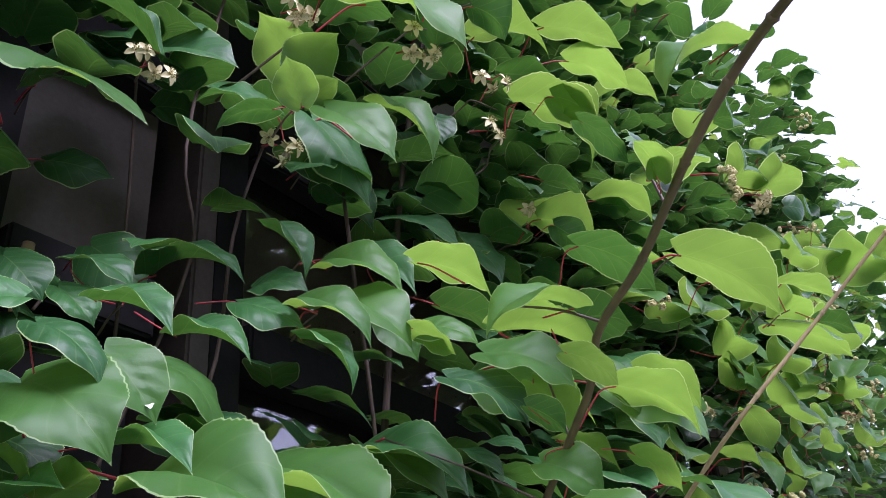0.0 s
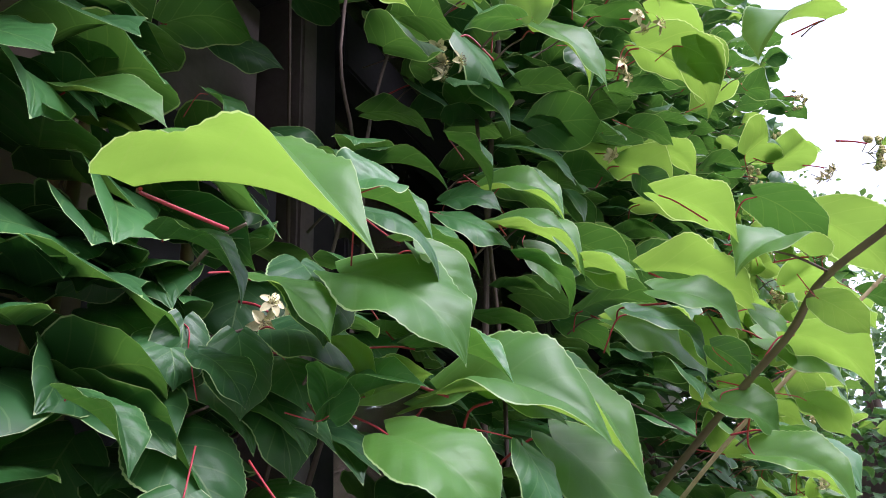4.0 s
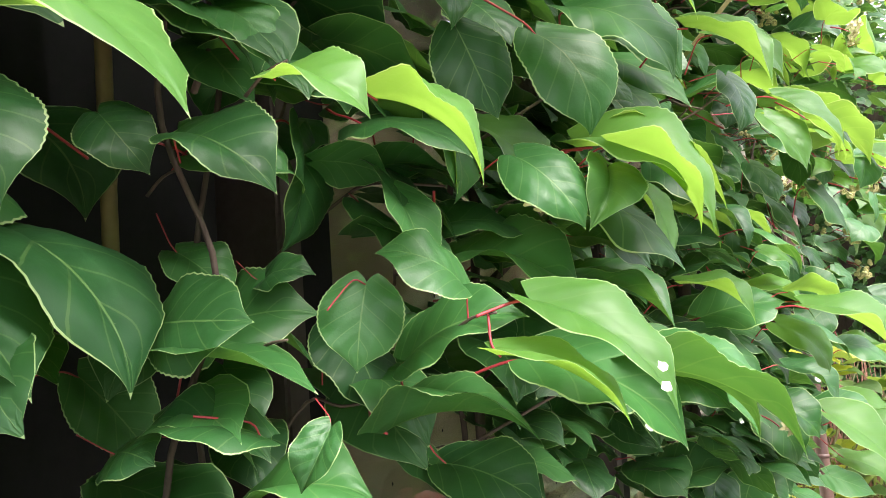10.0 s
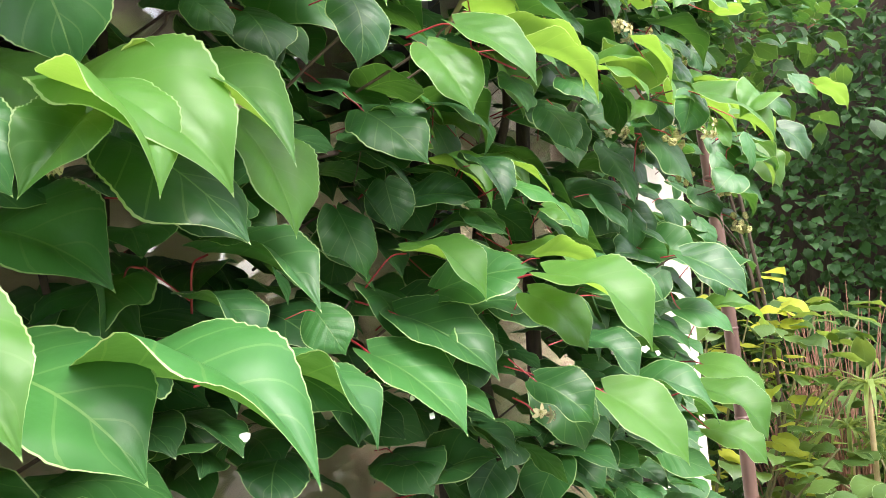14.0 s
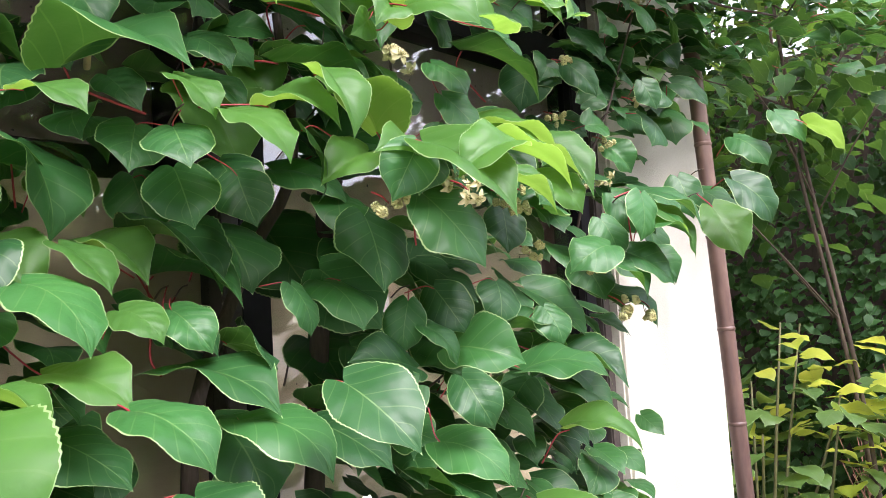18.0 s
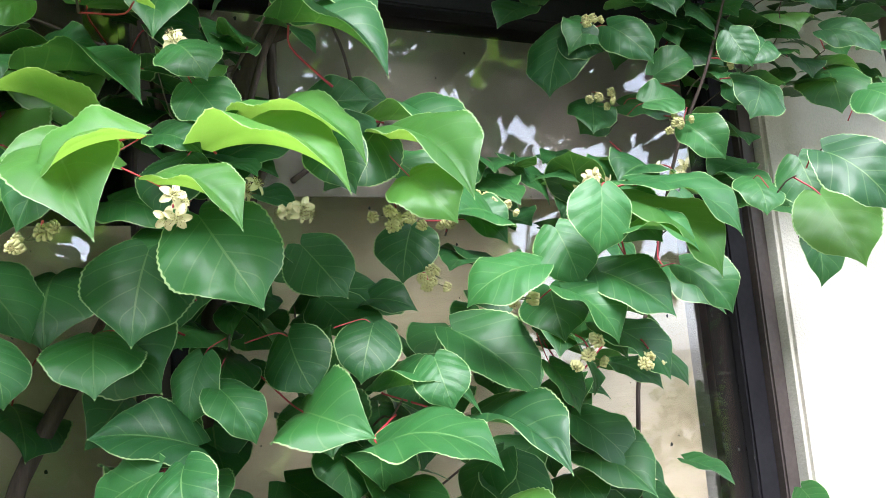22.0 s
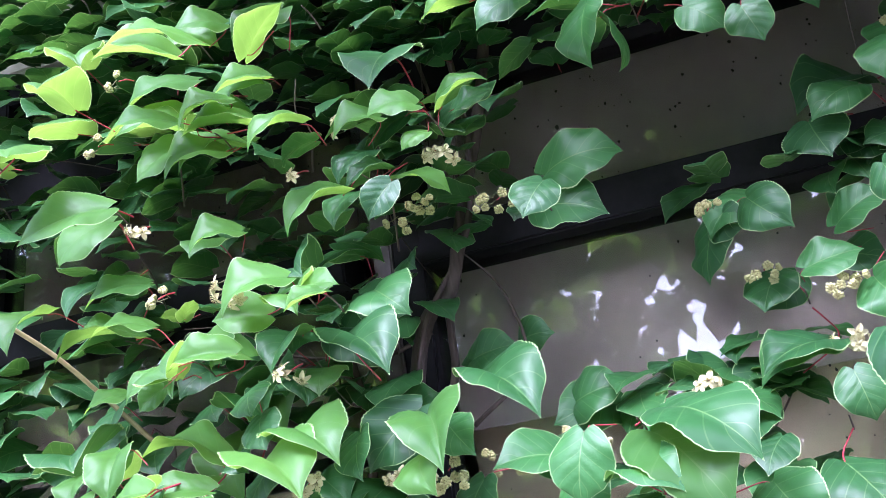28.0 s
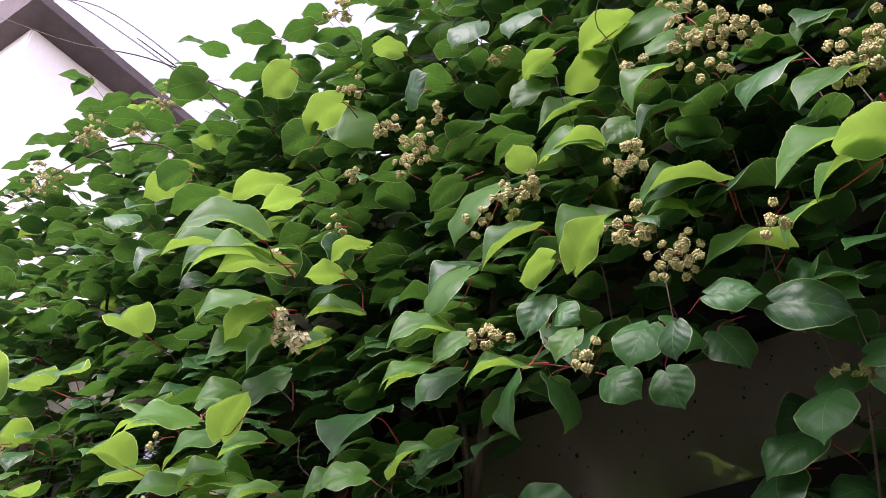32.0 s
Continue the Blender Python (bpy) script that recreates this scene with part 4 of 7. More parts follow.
placed_shoot([
    (0.351, 0.301, 2.057, 0.390, 0.248, 2.019, 18, 6, 1),
    (0.410, 0.317, 2.103, 0.463, 0.250, 2.045, 54, 1, 1),
])
placed_shoot([
    (0.405, 0.382, 2.047, 0.351, 0.381, 2.089, 0, 4, 1),
])
placed_shoot([
    (0.365, 0.491, 2.204, 0.404, 0.450, 2.157, 0, 2, 0),
])
placed_shoot([
    (0.455, 0.327, 1.387, 0.480, 0.234, 1.334, 0, 12, 0),
    (0.567, 0.334, 1.372, 0.581, 0.275, 1.325, -12, 6, 0),
])
placed_shoot([
    (0.507, 0.369, 1.506, 0.525, 0.302, 1.443, 18, 4, 0),
    (0.509, 0.355, 1.531, 0.532, 0.274, 1.479, 12, 12, 1),
    (0.540, 0.382, 1.474, 0.555, 0.332, 1.446, 36, 6, 0),
    (0.466, 0.347, 1.523, 0.487, 0.275, 1.463, 30, 14, 1),
    (0.586, 0.360, 1.523, 0.589, 0.325, 1.447, 6, 8, 1),
    (0.432, 0.315, 1.513, 0.442, 0.273, 1.461, 0, 12, 1),
    (0.559, 0.386, 1.418, 0.570, 0.344, 1.380, 0, 6, 0),
    (0.474, 0.447, 1.559, 0.495, 0.380, 1.497, 24, 1, 1),
])
placed_shoot([
    (0.501, 0.359, 1.623, 0.523, 0.299, 1.566, 42, 10, 0),
    (0.559, 0.362, 1.591, 0.564, 0.337, 1.565, 36, 4, 0),
    (0.605, 0.365, 1.595, 0.595, 0.334, 1.554, 12, 17, 0),
    (0.573, 0.299, 1.616, 0.587, 0.247, 1.566, 24, 13, 1),
    (0.599, 0.279, 1.582, 0.593, 0.274, 1.538, -24, 7, 0),
])
placed_shoot([
    (0.506, 0.245, 1.668, 0.524, 0.190, 1.626, 48, 13, 1),
    (0.515, 0.262, 1.711, 0.532, 0.228, 1.683, 60, 6, 1),
    (0.540, 0.206, 1.709, 0.554, 0.183, 1.681, -12, 9, 1),
    (0.550, 0.264, 1.733, 0.563, 0.226, 1.702, -6, 5, 1),
    (0.493, 0.257, 1.745, 0.505, 0.236, 1.722, -30, 3, 0),
    (0.523, 0.204, 1.753, 0.548, 0.161, 1.709, -6, 1, 1),
])
placed_shoot([
    (0.498, 0.423, 1.738, 0.528, 0.349, 1.700, 24, 6, 1),
    (0.501, 0.409, 1.745, 0.532, 0.334, 1.703, 30, 14, 0),
    (0.473, 0.305, 1.774, 0.507, 0.264, 1.734, 48, 1, 0),
])
placed_shoot([
    (0.500, 0.289, 1.797, 0.535, 0.237, 1.763, 54, 1, 1),
    (0.534, 0.271, 1.778, 0.554, 0.259, 1.739, -18, 0, 1),
    (0.550, 0.302, 1.835, 0.576, 0.226, 1.780, 6, 12, 1),
    (0.546, 0.225, 1.782, 0.570, 0.207, 1.742, 72, 2, 1),
    (0.491, 0.340, 1.831, 0.515, 0.301, 1.810, 54, 2, 1),
    (0.570, 0.338, 1.806, 0.603, 0.277, 1.750, 54, 10, 1),
    (0.508, 0.206, 1.859, 0.541, 0.166, 1.817, 0, 11, 0),
    (0.580, 0.227, 1.771, 0.620, 0.177, 1.723, 54, 7, 1),
    (0.564, 0.200, 1.773, 0.577, 0.166, 1.735, -24, 10, 1),
])
placed_shoot([
    (0.508, 0.390, 1.861, 0.532, 0.371, 1.824, 78, 3, 1),
    (0.567, 0.370, 1.889, 0.593, 0.321, 1.848, -6, 3, 0),
    (0.534, 0.416, 1.943, 0.553, 0.358, 1.904, 0, 4, 0),
])
placed_shoot([
    (0.461, 0.348, 2.038, 0.498, 0.318, 1.981, 54, 14, 1),
    (0.521, 0.324, 2.053, 0.518, 0.318, 2.015, 18, 16, 0),
    (0.452, 0.414, 2.055, 0.499, 0.389, 1.968, 66, 4, 0),
])
placed_shoot([
    (0.513, 0.266, 2.149, 0.536, 0.250, 2.111, -6, 6, 0),
    (0.512, 0.293, 2.197, 0.550, 0.242, 2.158, 24, 1, 1),
])
placed_shoot([
    (0.571, 0.341, 1.375, 0.584, 0.292, 1.345, 36, 2, 0),
    (0.652, 0.366, 1.401, 0.655, 0.346, 1.370, 54, 17, 0),
    (0.597, 0.408, 1.446, 0.618, 0.334, 1.401, 12, 13, 0),
])
placed_shoot([
    (0.614, 0.497, 1.408, 0.636, 0.420, 1.371, 12, 11, 0),
    (0.656, 0.525, 1.435, 0.675, 0.444, 1.365, -12, 13, 0),
    (0.673, 0.507, 1.474, 0.680, 0.411, 1.439, 30, 6, 0),
    (0.615, 0.455, 1.484, 0.629, 0.400, 1.447, 12, 7, 0),
])
placed_shoot([
    (0.555, 0.503, 1.500, 0.577, 0.430, 1.473, 18, 5, 0),
])
placed_shoot([
    (0.655, 0.263, 1.560, 0.659, 0.237, 1.513, 36, 8, 1),
    (0.687, 0.258, 1.579, 0.703, 0.212, 1.532, 30, 3, 1),
    (0.707, 0.307, 1.647, 0.721, 0.254, 1.601, 30, 1, 1),
])
placed_shoot([
    (0.664, 0.396, 1.637, 0.654, 0.316, 1.575, 18, 4, 0),
    (0.620, 0.396, 1.659, 0.638, 0.319, 1.593, 42, 0, 0),
])
placed_shoot([
    (0.641, 0.357, 1.830, 0.666, 0.282, 1.775, -6, 5, 1),
    (0.668, 0.390, 1.860, 0.694, 0.312, 1.838, 0, 0, 0),
])
placed_shoot([
    (0.632, 0.168, 1.889, 0.680, 0.112, 1.828, 0, 3, 1),
])
placed_shoot([
    (0.532, 0.493, 2.081, 0.583, 0.450, 2.006, 60, 8, 0),
])
placed_shoot([
    (0.601, 0.281, 2.097, 0.653, 0.235, 2.021, 24, 14, 1),
    (0.601, 0.239, 2.081, 0.628, 0.214, 2.042, -12, 0, 1),
    (0.651, 0.290, 2.140, 0.679, 0.248, 2.089, 0, 5, 1),
    (0.723, 0.318, 2.084, 0.725, 0.277, 2.047, -12, 3, 0),
])
placed_shoot([
    (0.611, 0.323, 2.221, 0.656, 0.256, 2.178, 24, 6, 1),
    (0.680, 0.326, 2.217, 0.715, 0.269, 2.178, 18, 8, 0),
    (0.709, 0.277, 2.158, 0.722, 0.249, 2.111, -6, 5, 0),
])
placed_shoot([
    (0.621, 0.424, 2.273, 0.642, 0.420, 2.208, 120, 16, 0),
])
placed_shoot([
    (0.709, 0.364, 1.364, 0.725, 0.298, 1.301, 12, 3, 0),
    (0.760, 0.371, 1.388, 0.779, 0.296, 1.331, 18, 3, 0),
    (0.767, 0.364, 1.437, 0.783, 0.303, 1.392, 12, 6, 1),
])
placed_shoot([
    (0.769, 0.428, 1.460, 0.753, 0.432, 1.409, -78, 16, 0),
    (0.756, 0.418, 1.477, 0.754, 0.393, 1.418, 18, 4, 0),
    (0.805, 0.401, 1.499, 0.802, 0.389, 1.454, 36, 16, 0),
    (0.844, 0.421, 1.502, 0.847, 0.390, 1.452, 42, 17, 0),
])
placed_shoot([
    (0.757, 0.243, 1.571, 0.779, 0.198, 1.527, 0, 12, 1),
    (0.798, 0.283, 1.594, 0.826, 0.225, 1.544, 0, 14, 1),
    (0.797, 0.235, 1.640, 0.809, 0.212, 1.615, 12, 3, 1),
    (0.778, 0.288, 1.642, 0.794, 0.257, 1.607, 12, 8, 1),
    (0.794, 0.275, 1.652, 0.807, 0.247, 1.617, 0, 14, 1),
])
placed_shoot([
    (0.764, 0.250, 1.739, 0.741, 0.182, 1.666, 0, 1, 0),
])
placed_shoot([
    (0.692, 0.368, 1.934, 0.704, 0.330, 1.891, 0, 1, 0),
])
placed_shoot([
    (0.683, 0.433, 2.036, 0.727, 0.389, 1.976, 54, 10, 0),
])
placed_shoot([
    (0.740, 0.321, 2.034, 0.763, 0.297, 2.002, -30, 8, 0),
    (0.761, 0.347, 2.064, 0.789, 0.298, 2.018, -12, 6, 1),
])
placed_shoot([
    (0.705, 0.278, 2.280, 0.754, 0.203, 2.233, 18, 8, 1),
    (0.779, 0.282, 2.281, 0.823, 0.226, 2.231, 12, 9, 1),
])
placed_shoot([
    (0.859, 0.430, 1.217, 0.880, 0.354, 1.247, 30, 6, 0),
])
placed_shoot([
    (0.891, 0.316, 1.313, 0.902, 0.271, 1.273, 36, 6, 0),
    (0.954, 0.338, 1.303, 0.954, 0.302, 1.236, 36, 10, 0),
    (0.928, 0.266, 1.296, 0.942, 0.201, 1.229, 24, 3, 1),
    (0.845, 0.294, 1.393, 0.853, 0.252, 1.343, 30, 0, 1),
    (0.996, 0.310, 1.338, 1.006, 0.260, 1.291, 18, 6, 0),
    (0.854, 0.381, 1.378, 0.889, 0.307, 1.376, 24, 1, 0),
    (0.923, 0.371, 1.386, 0.957, 0.321, 1.348, 18, 15, 0),
])
placed_shoot([
    (0.814, 0.263, 1.408, 0.831, 0.192, 1.344, 18, 6, 1),
    (0.840, 0.282, 1.423, 0.863, 0.236, 1.400, -12, 12, 1),
    (0.804, 0.356, 1.404, 0.839, 0.282, 1.413, 36, 9, 0),
])
placed_shoot([
    (0.835, 0.398, 1.442, 0.873, 0.319, 1.442, 12, 1, 0),
    (0.877, 0.360, 1.471, 0.869, 0.325, 1.443, 6, 16, 0),
    (0.829, 0.393, 1.485, 0.857, 0.336, 1.476, 36, 8, 0),
    (0.876, 0.356, 1.512, 0.861, 0.317, 1.466, -6, 14, 0),
    (0.874, 0.413, 1.509, 0.882, 0.379, 1.470, 60, 7, 0),
    (0.894, 0.401, 1.520, 0.904, 0.351, 1.470, 12, 12, 1),
    (0.887, 0.319, 1.488, 0.907, 0.275, 1.439, 12, 7, 0),
    (0.905, 0.334, 1.430, 0.934, 0.275, 1.405, 18, 1, 1),
    (0.843, 0.372, 1.565, 0.867, 0.325, 1.523, 12, 11, 0),
    (0.912, 0.423, 1.410, 0.949, 0.374, 1.386, -24, 0, 0),
])
placed_shoot([
    (0.815, 0.517, 1.553, 0.822, 0.470, 1.489, 30, 2, 0),
    (0.921, 0.500, 1.570, 0.898, 0.450, 1.505, 18, 15, 0),
    (0.895, 0.461, 1.587, 0.918, 0.432, 1.537, 18, 17, 0),
    (0.834, 0.408, 1.568, 0.842, 0.374, 1.541, 36, 10, 0),
])
placed_shoot([
    (0.821, 0.314, 1.630, 0.839, 0.276, 1.594, 0, 6, 1),
    (0.890, 0.319, 1.610, 0.911, 0.276, 1.588, 18, 1, 1),
])
placed_shoot([
    (0.805, 0.088, 2.208, 0.760, 0.172, 2.146, -36, 6, 1),
])
placed_shoot([
    (0.881, 0.454, 1.384, 0.926, 0.394, 1.360, 18, 15, 0),
    (0.884, 0.460, 1.450, 0.919, 0.414, 1.436, 12, 17, 0),
])
placed_shoot([
    (0.923, 0.260, 1.407, 0.946, 0.211, 1.368, 12, 0, 0),
    (0.949, 0.317, 1.469, 0.963, 0.287, 1.444, 30, 7, 1),
])
placed_shoot([
    (1.009, 0.361, 1.469, 1.031, 0.325, 1.431, 18, 9, 0),
    (0.995, 0.328, 1.468, 1.008, 0.299, 1.435, 36, 0, 0),
    (1.022, 0.400, 1.499, 1.057, 0.328, 1.467, 0, 12, 0),
    (1.054, 0.349, 1.441, 1.060, 0.300, 1.416, -36, 1, 0),
    (0.992, 0.397, 1.476, 1.016, 0.362, 1.438, -42, 9, 0),
    (1.007, 0.370, 1.421, 1.051, 0.279, 1.385, 6, 1, 0),
    (0.971, 0.405, 1.521, 0.988, 0.345, 1.486, 18, 13, 1),
    (1.029, 0.428, 1.531, 1.050, 0.345, 1.478, 0, 14, 0),
    (1.100, 0.322, 1.484, 1.109, 0.312, 1.441, 24, 17, 0),
    (1.001, 0.328, 1.572, 0.999, 0.301, 1.523, 24, 17, 0),
])
placed_shoot([
    (0.952, 0.436, 1.498, 0.980, 0.396, 1.437, 12, 15, 0),
    (0.953, 0.429, 1.580, 0.962, 0.387, 1.540, 24, 7, 1),
    (0.919, 0.398, 1.592, 0.927, 0.369, 1.518, -12, 6, 0),
    (0.920, 0.339, 1.515, 0.937, 0.303, 1.478, 6, 8, 1),
])
placed_shoot([
    (0.982, 0.297, 1.594, 0.972, 0.262, 1.558, 12, 15, 0),
    (0.985, 0.298, 1.631, 0.998, 0.269, 1.595, 18, 1, 1),
    (1.011, 0.271, 1.602, 1.030, 0.231, 1.561, 18, 10, 1),
    (0.990, 0.359, 1.609, 0.969, 0.334, 1.566, -24, 16, 0),
    (0.943, 0.377, 1.648, 0.990, 0.280, 1.631, 18, 6, 0),
    (1.013, 0.321, 1.670, 1.028, 0.290, 1.639, 36, 7, 0),
    (1.055, 0.286, 1.617, 1.081, 0.233, 1.591, 24, 14, 1),
    (1.061, 0.334, 1.573, 1.060, 0.310, 1.528, 30, 16, 0),
])
placed_shoot([
    (0.962, 0.443, 1.690, 0.972, 0.420, 1.661, 42, 17, 0),
    (0.954, 0.400, 1.724, 0.970, 0.364, 1.671, 36, 5, 0),
])
placed_shoot([
    (1.038, 0.321, 1.774, 0.959, 0.281, 1.750, -24, 6, 1),
    (1.036, 0.338, 1.844, 0.970, 0.309, 1.812, -42, 1, 1),
    (1.052, 0.284, 1.702, 1.011, 0.266, 1.680, -36, 1, 1),
    (0.969, 0.260, 1.804, 0.960, 0.215, 1.749, -6, 6, 1),
    (1.104, 0.309, 1.780, 1.087, 0.292, 1.781, 24, 5, 1),
    (0.966, 0.420, 1.814, 0.928, 0.334, 1.774, 12, 8, 0),
])
placed_shoot([
    (0.907, 0.212, 1.832, 0.927, 0.203, 1.788, 0, 7, 1),
])
placed_shoot([
    (0.969, 0.389, 1.874, 0.936, 0.323, 1.819, -12, 0, 0),
    (0.962, 0.359, 1.954, 0.923, 0.323, 1.884, 6, 10, 0),
    (1.009, 0.311, 1.921, 0.951, 0.292, 1.870, -60, 7, 1),
])
placed_shoot([
    (0.963, 0.122, 1.925, 0.948, 0.086, 1.884, -24, 5, 0),
    (0.954, 0.148, 1.980, 0.992, 0.101, 1.954, 12, 3, 1),
    (0.993, 0.177, 1.950, 1.052, 0.109, 1.903, 12, 4, 1),
])
placed_shoot([
    (1.010, 0.245, 2.039, 1.028, 0.166, 2.018, 12, 12, 1),
    (1.134, 0.279, 1.985, 1.067, 0.239, 1.980, -48, 12, 1),
])
placed_shoot([
    (1.041, 0.372, 2.069, 0.992, 0.303, 2.025, 0, 8, 1),
    (1.094, 0.339, 2.050, 1.034, 0.279, 2.012, -12, 11, 1),
    (0.973, 0.398, 2.077, 0.940, 0.324, 2.032, 0, 2, 0),
    (0.917, 0.356, 2.090, 0.941, 0.268, 2.052, 6, 4, 1),
    (1.134, 0.300, 2.068, 1.055, 0.270, 2.018, -48, 1, 1),
    (1.073, 0.336, 2.156, 1.010, 0.266, 2.119, -12, 8, 0),
])
placed_shoot([
    (0.938, 0.343, 2.176, 0.980, 0.284, 2.131, 12, 14, 1),
])
placed_shoot([
    (0.915, 0.300, 2.318, 0.954, 0.227, 2.289, 18, 14, 1),
])
placed_shoot([
    (0.979, 0.183, 2.460, 0.980, 0.160, 2.408, -30, 17, 0),
])
placed_shoot([
    (1.107, 0.296, 1.271, 1.127, 0.213, 1.225, 12, 12, 0),
    (1.136, 0.403, 1.280, 1.114, 0.323, 1.220, 6, 7, 0),
])
placed_shoot([
    (1.067, 0.392, 1.377, 1.062, 0.319, 1.306, 0, 10, 0),
    (1.038, 0.313, 1.385, 1.068, 0.248, 1.337, 12, 11, 0),
    (1.129, 0.333, 1.370, 1.157, 0.273, 1.327, 18, 9, 0),
])
placed_shoot([
    (1.055, 0.217, 1.411, 1.068, 0.161, 1.363, 30, 3, 0),
])
placed_shoot([
    (1.108, 0.536, 1.444, 1.119, 0.458, 1.397, -30, 9, 0),
    (1.145, 0.486, 1.551, 1.134, 0.418, 1.481, 6, 17, 0),
])
placed_shoot([
    (1.083, 0.447, 1.552, 1.125, 0.420, 1.488, 30, 16, 0),
    (1.068, 0.503, 1.599, 1.074, 0.480, 1.537, 36, 15, 0),
    (1.072, 0.373, 1.590, 1.075, 0.339, 1.537, 30, 10, 0),
])
placed_shoot([
    (1.144, 0.215, 1.585, 1.119, 0.223, 1.539, -66, 8, 0),
    (1.174, 0.243, 1.583, 1.105, 0.226, 1.576, -42, 19, 1),
    (1.140, 0.206, 1.584, 1.154, 0.133, 1.518, 30, 19, 1),
    (1.072, 0.251, 1.637, 1.082, 0.222, 1.582, 12, 12, 1),
    (1.157, 0.283, 1.592, 1.094, 0.274, 1.557, -42, 19, 1),
    (1.169, 0.282, 1.610, 1.088, 0.253, 1.623, -18, 6, 1),
    (1.178, 0.148, 1.575, 1.127, 0.164, 1.548, -36, 12, 1),
    (1.198, 0.252, 1.608, 1.225, 0.229, 1.590, 48, 5, 0),
    (1.099, 0.299, 1.608, 1.105, 0.290, 1.547, -12, 7, 0),
    (1.190, 0.179, 1.558, 1.229, 0.147, 1.525, 24, 13, 1),
])
placed_shoot([
    (1.106, 0.450, 1.676, 1.116, 0.403, 1.586, 24, 6, 1),
    (1.146, 0.477, 1.720, 1.164, 0.415, 1.650, 18, 6, 1),
    (1.077, 0.407, 1.706, 1.108, 0.365, 1.673, 36, 17, 0),
    (1.035, 0.358, 1.654, 1.062, 0.321, 1.617, 24, 5, 0),
    (1.130, 0.365, 1.684, 1.199, 0.308, 1.646, 18, 13, 0),
])
placed_shoot([
    (1.126, 0.243, 1.688, 1.101, 0.240, 1.669, -90, 3, 1),
    (1.142, 0.231, 1.691, 1.105, 0.216, 1.670, -42, 14, 1),
    (1.195, 0.285, 1.713, 1.125, 0.264, 1.717, -30, 6, 1),
    (1.091, 0.326, 1.718, 1.120, 0.266, 1.682, 30, 13, 1),
    (1.114, 0.243, 1.753, 1.060, 0.214, 1.742, -30, 1, 1),
    (1.156, 0.226, 1.701, 1.181, 0.173, 1.675, 42, 0, 1),
    (1.162, 0.300, 1.741, 1.179, 0.264, 1.706, 48, 4, 1),
    (1.233, 0.199, 1.691, 1.172, 0.184, 1.683, -48, 13, 1),
])
placed_shoot([
    (1.109, 0.304, 1.777, 1.133, 0.288, 1.790, 12, 4, 1),
    (1.161, 0.289, 1.849, 1.158, 0.244, 1.817, -12, 7, 1),
    (1.216, 0.247, 1.832, 1.169, 0.226, 1.809, -48, 6, 1),
])
placed_shoot([
    (1.083, 0.212, 1.881, 1.003, 0.176, 1.846, -54, 8, 1),
])
placed_shoot([
    (1.143, 0.265, 1.965, 1.091, 0.248, 1.923, -60, 9, 1),
    (1.191, 0.263, 1.938, 1.132, 0.239, 1.907, -54, 6, 1),
    (1.192, 0.297, 1.960, 1.129, 0.270, 1.930, -48, 14, 1),
    (1.162, 0.216, 1.961, 1.100, 0.183, 1.940, -48, 1, 1),
    (1.161, 0.256, 1.972, 1.237, 0.262, 1.963, 48, 12, 1),
    (1.245, 0.237, 1.941, 1.181, 0.199, 1.929, -42, 13, 1),
    (1.234, 0.209, 1.958, 1.185, 0.190, 1.930, -48, 6, 1),
])
placed_shoot([
    (1.171, 0.205, 2.030, 1.100, 0.161, 2.027, -54, 13, 1),
    (1.213, 0.239, 2.083, 1.163, 0.213, 2.068, -66, 1, 1),
    (1.232, 0.158, 1.998, 1.154, 0.109, 1.983, -42, 1, 1),
    (1.148, 0.242, 2.095, 1.198, 0.253, 2.065, 72, 5, 1),
])
placed_shoot([
    (1.092, 0.188, 2.329, 1.063, 0.160, 2.284, -48, 6, 0),
    (1.152, 0.203, 2.422, 1.110, 0.160, 2.378, 0, 1, 0),
])
placed_shoot([
    (1.095, 0.186, 2.499, 1.068, 0.160, 2.457, 24, 6, 0),
])
placed_shoot([
    (1.245, 0.256, 1.244, 1.256, 0.189, 1.178, 18, 6, 1),
])
placed_shoot([
    (1.202, 0.264, 1.346, 1.226, 0.210, 1.309, 30, 7, 0),
    (1.207, 0.238, 1.400, 1.215, 0.214, 1.356, 48, 0, 0),
    (1.212, 0.320, 1.356, 1.214, 0.275, 1.344, 48, 16, 0),
    (1.197, 0.280, 1.394, 1.157, 0.312, 1.362, -60, 16, 0),
])
placed_shoot([
    (1.203, 0.431, 1.371, 1.192, 0.355, 1.310, -30, 6, 0),
    (1.214, 0.375, 1.374, 1.244, 0.313, 1.351, 30, 17, 0),
    (1.203, 0.365, 1.429, 1.226, 0.314, 1.387, 42, 2, 0),
    (1.226, 0.307, 1.406, 1.157, 0.323, 1.417, -36, 8, 0),
])
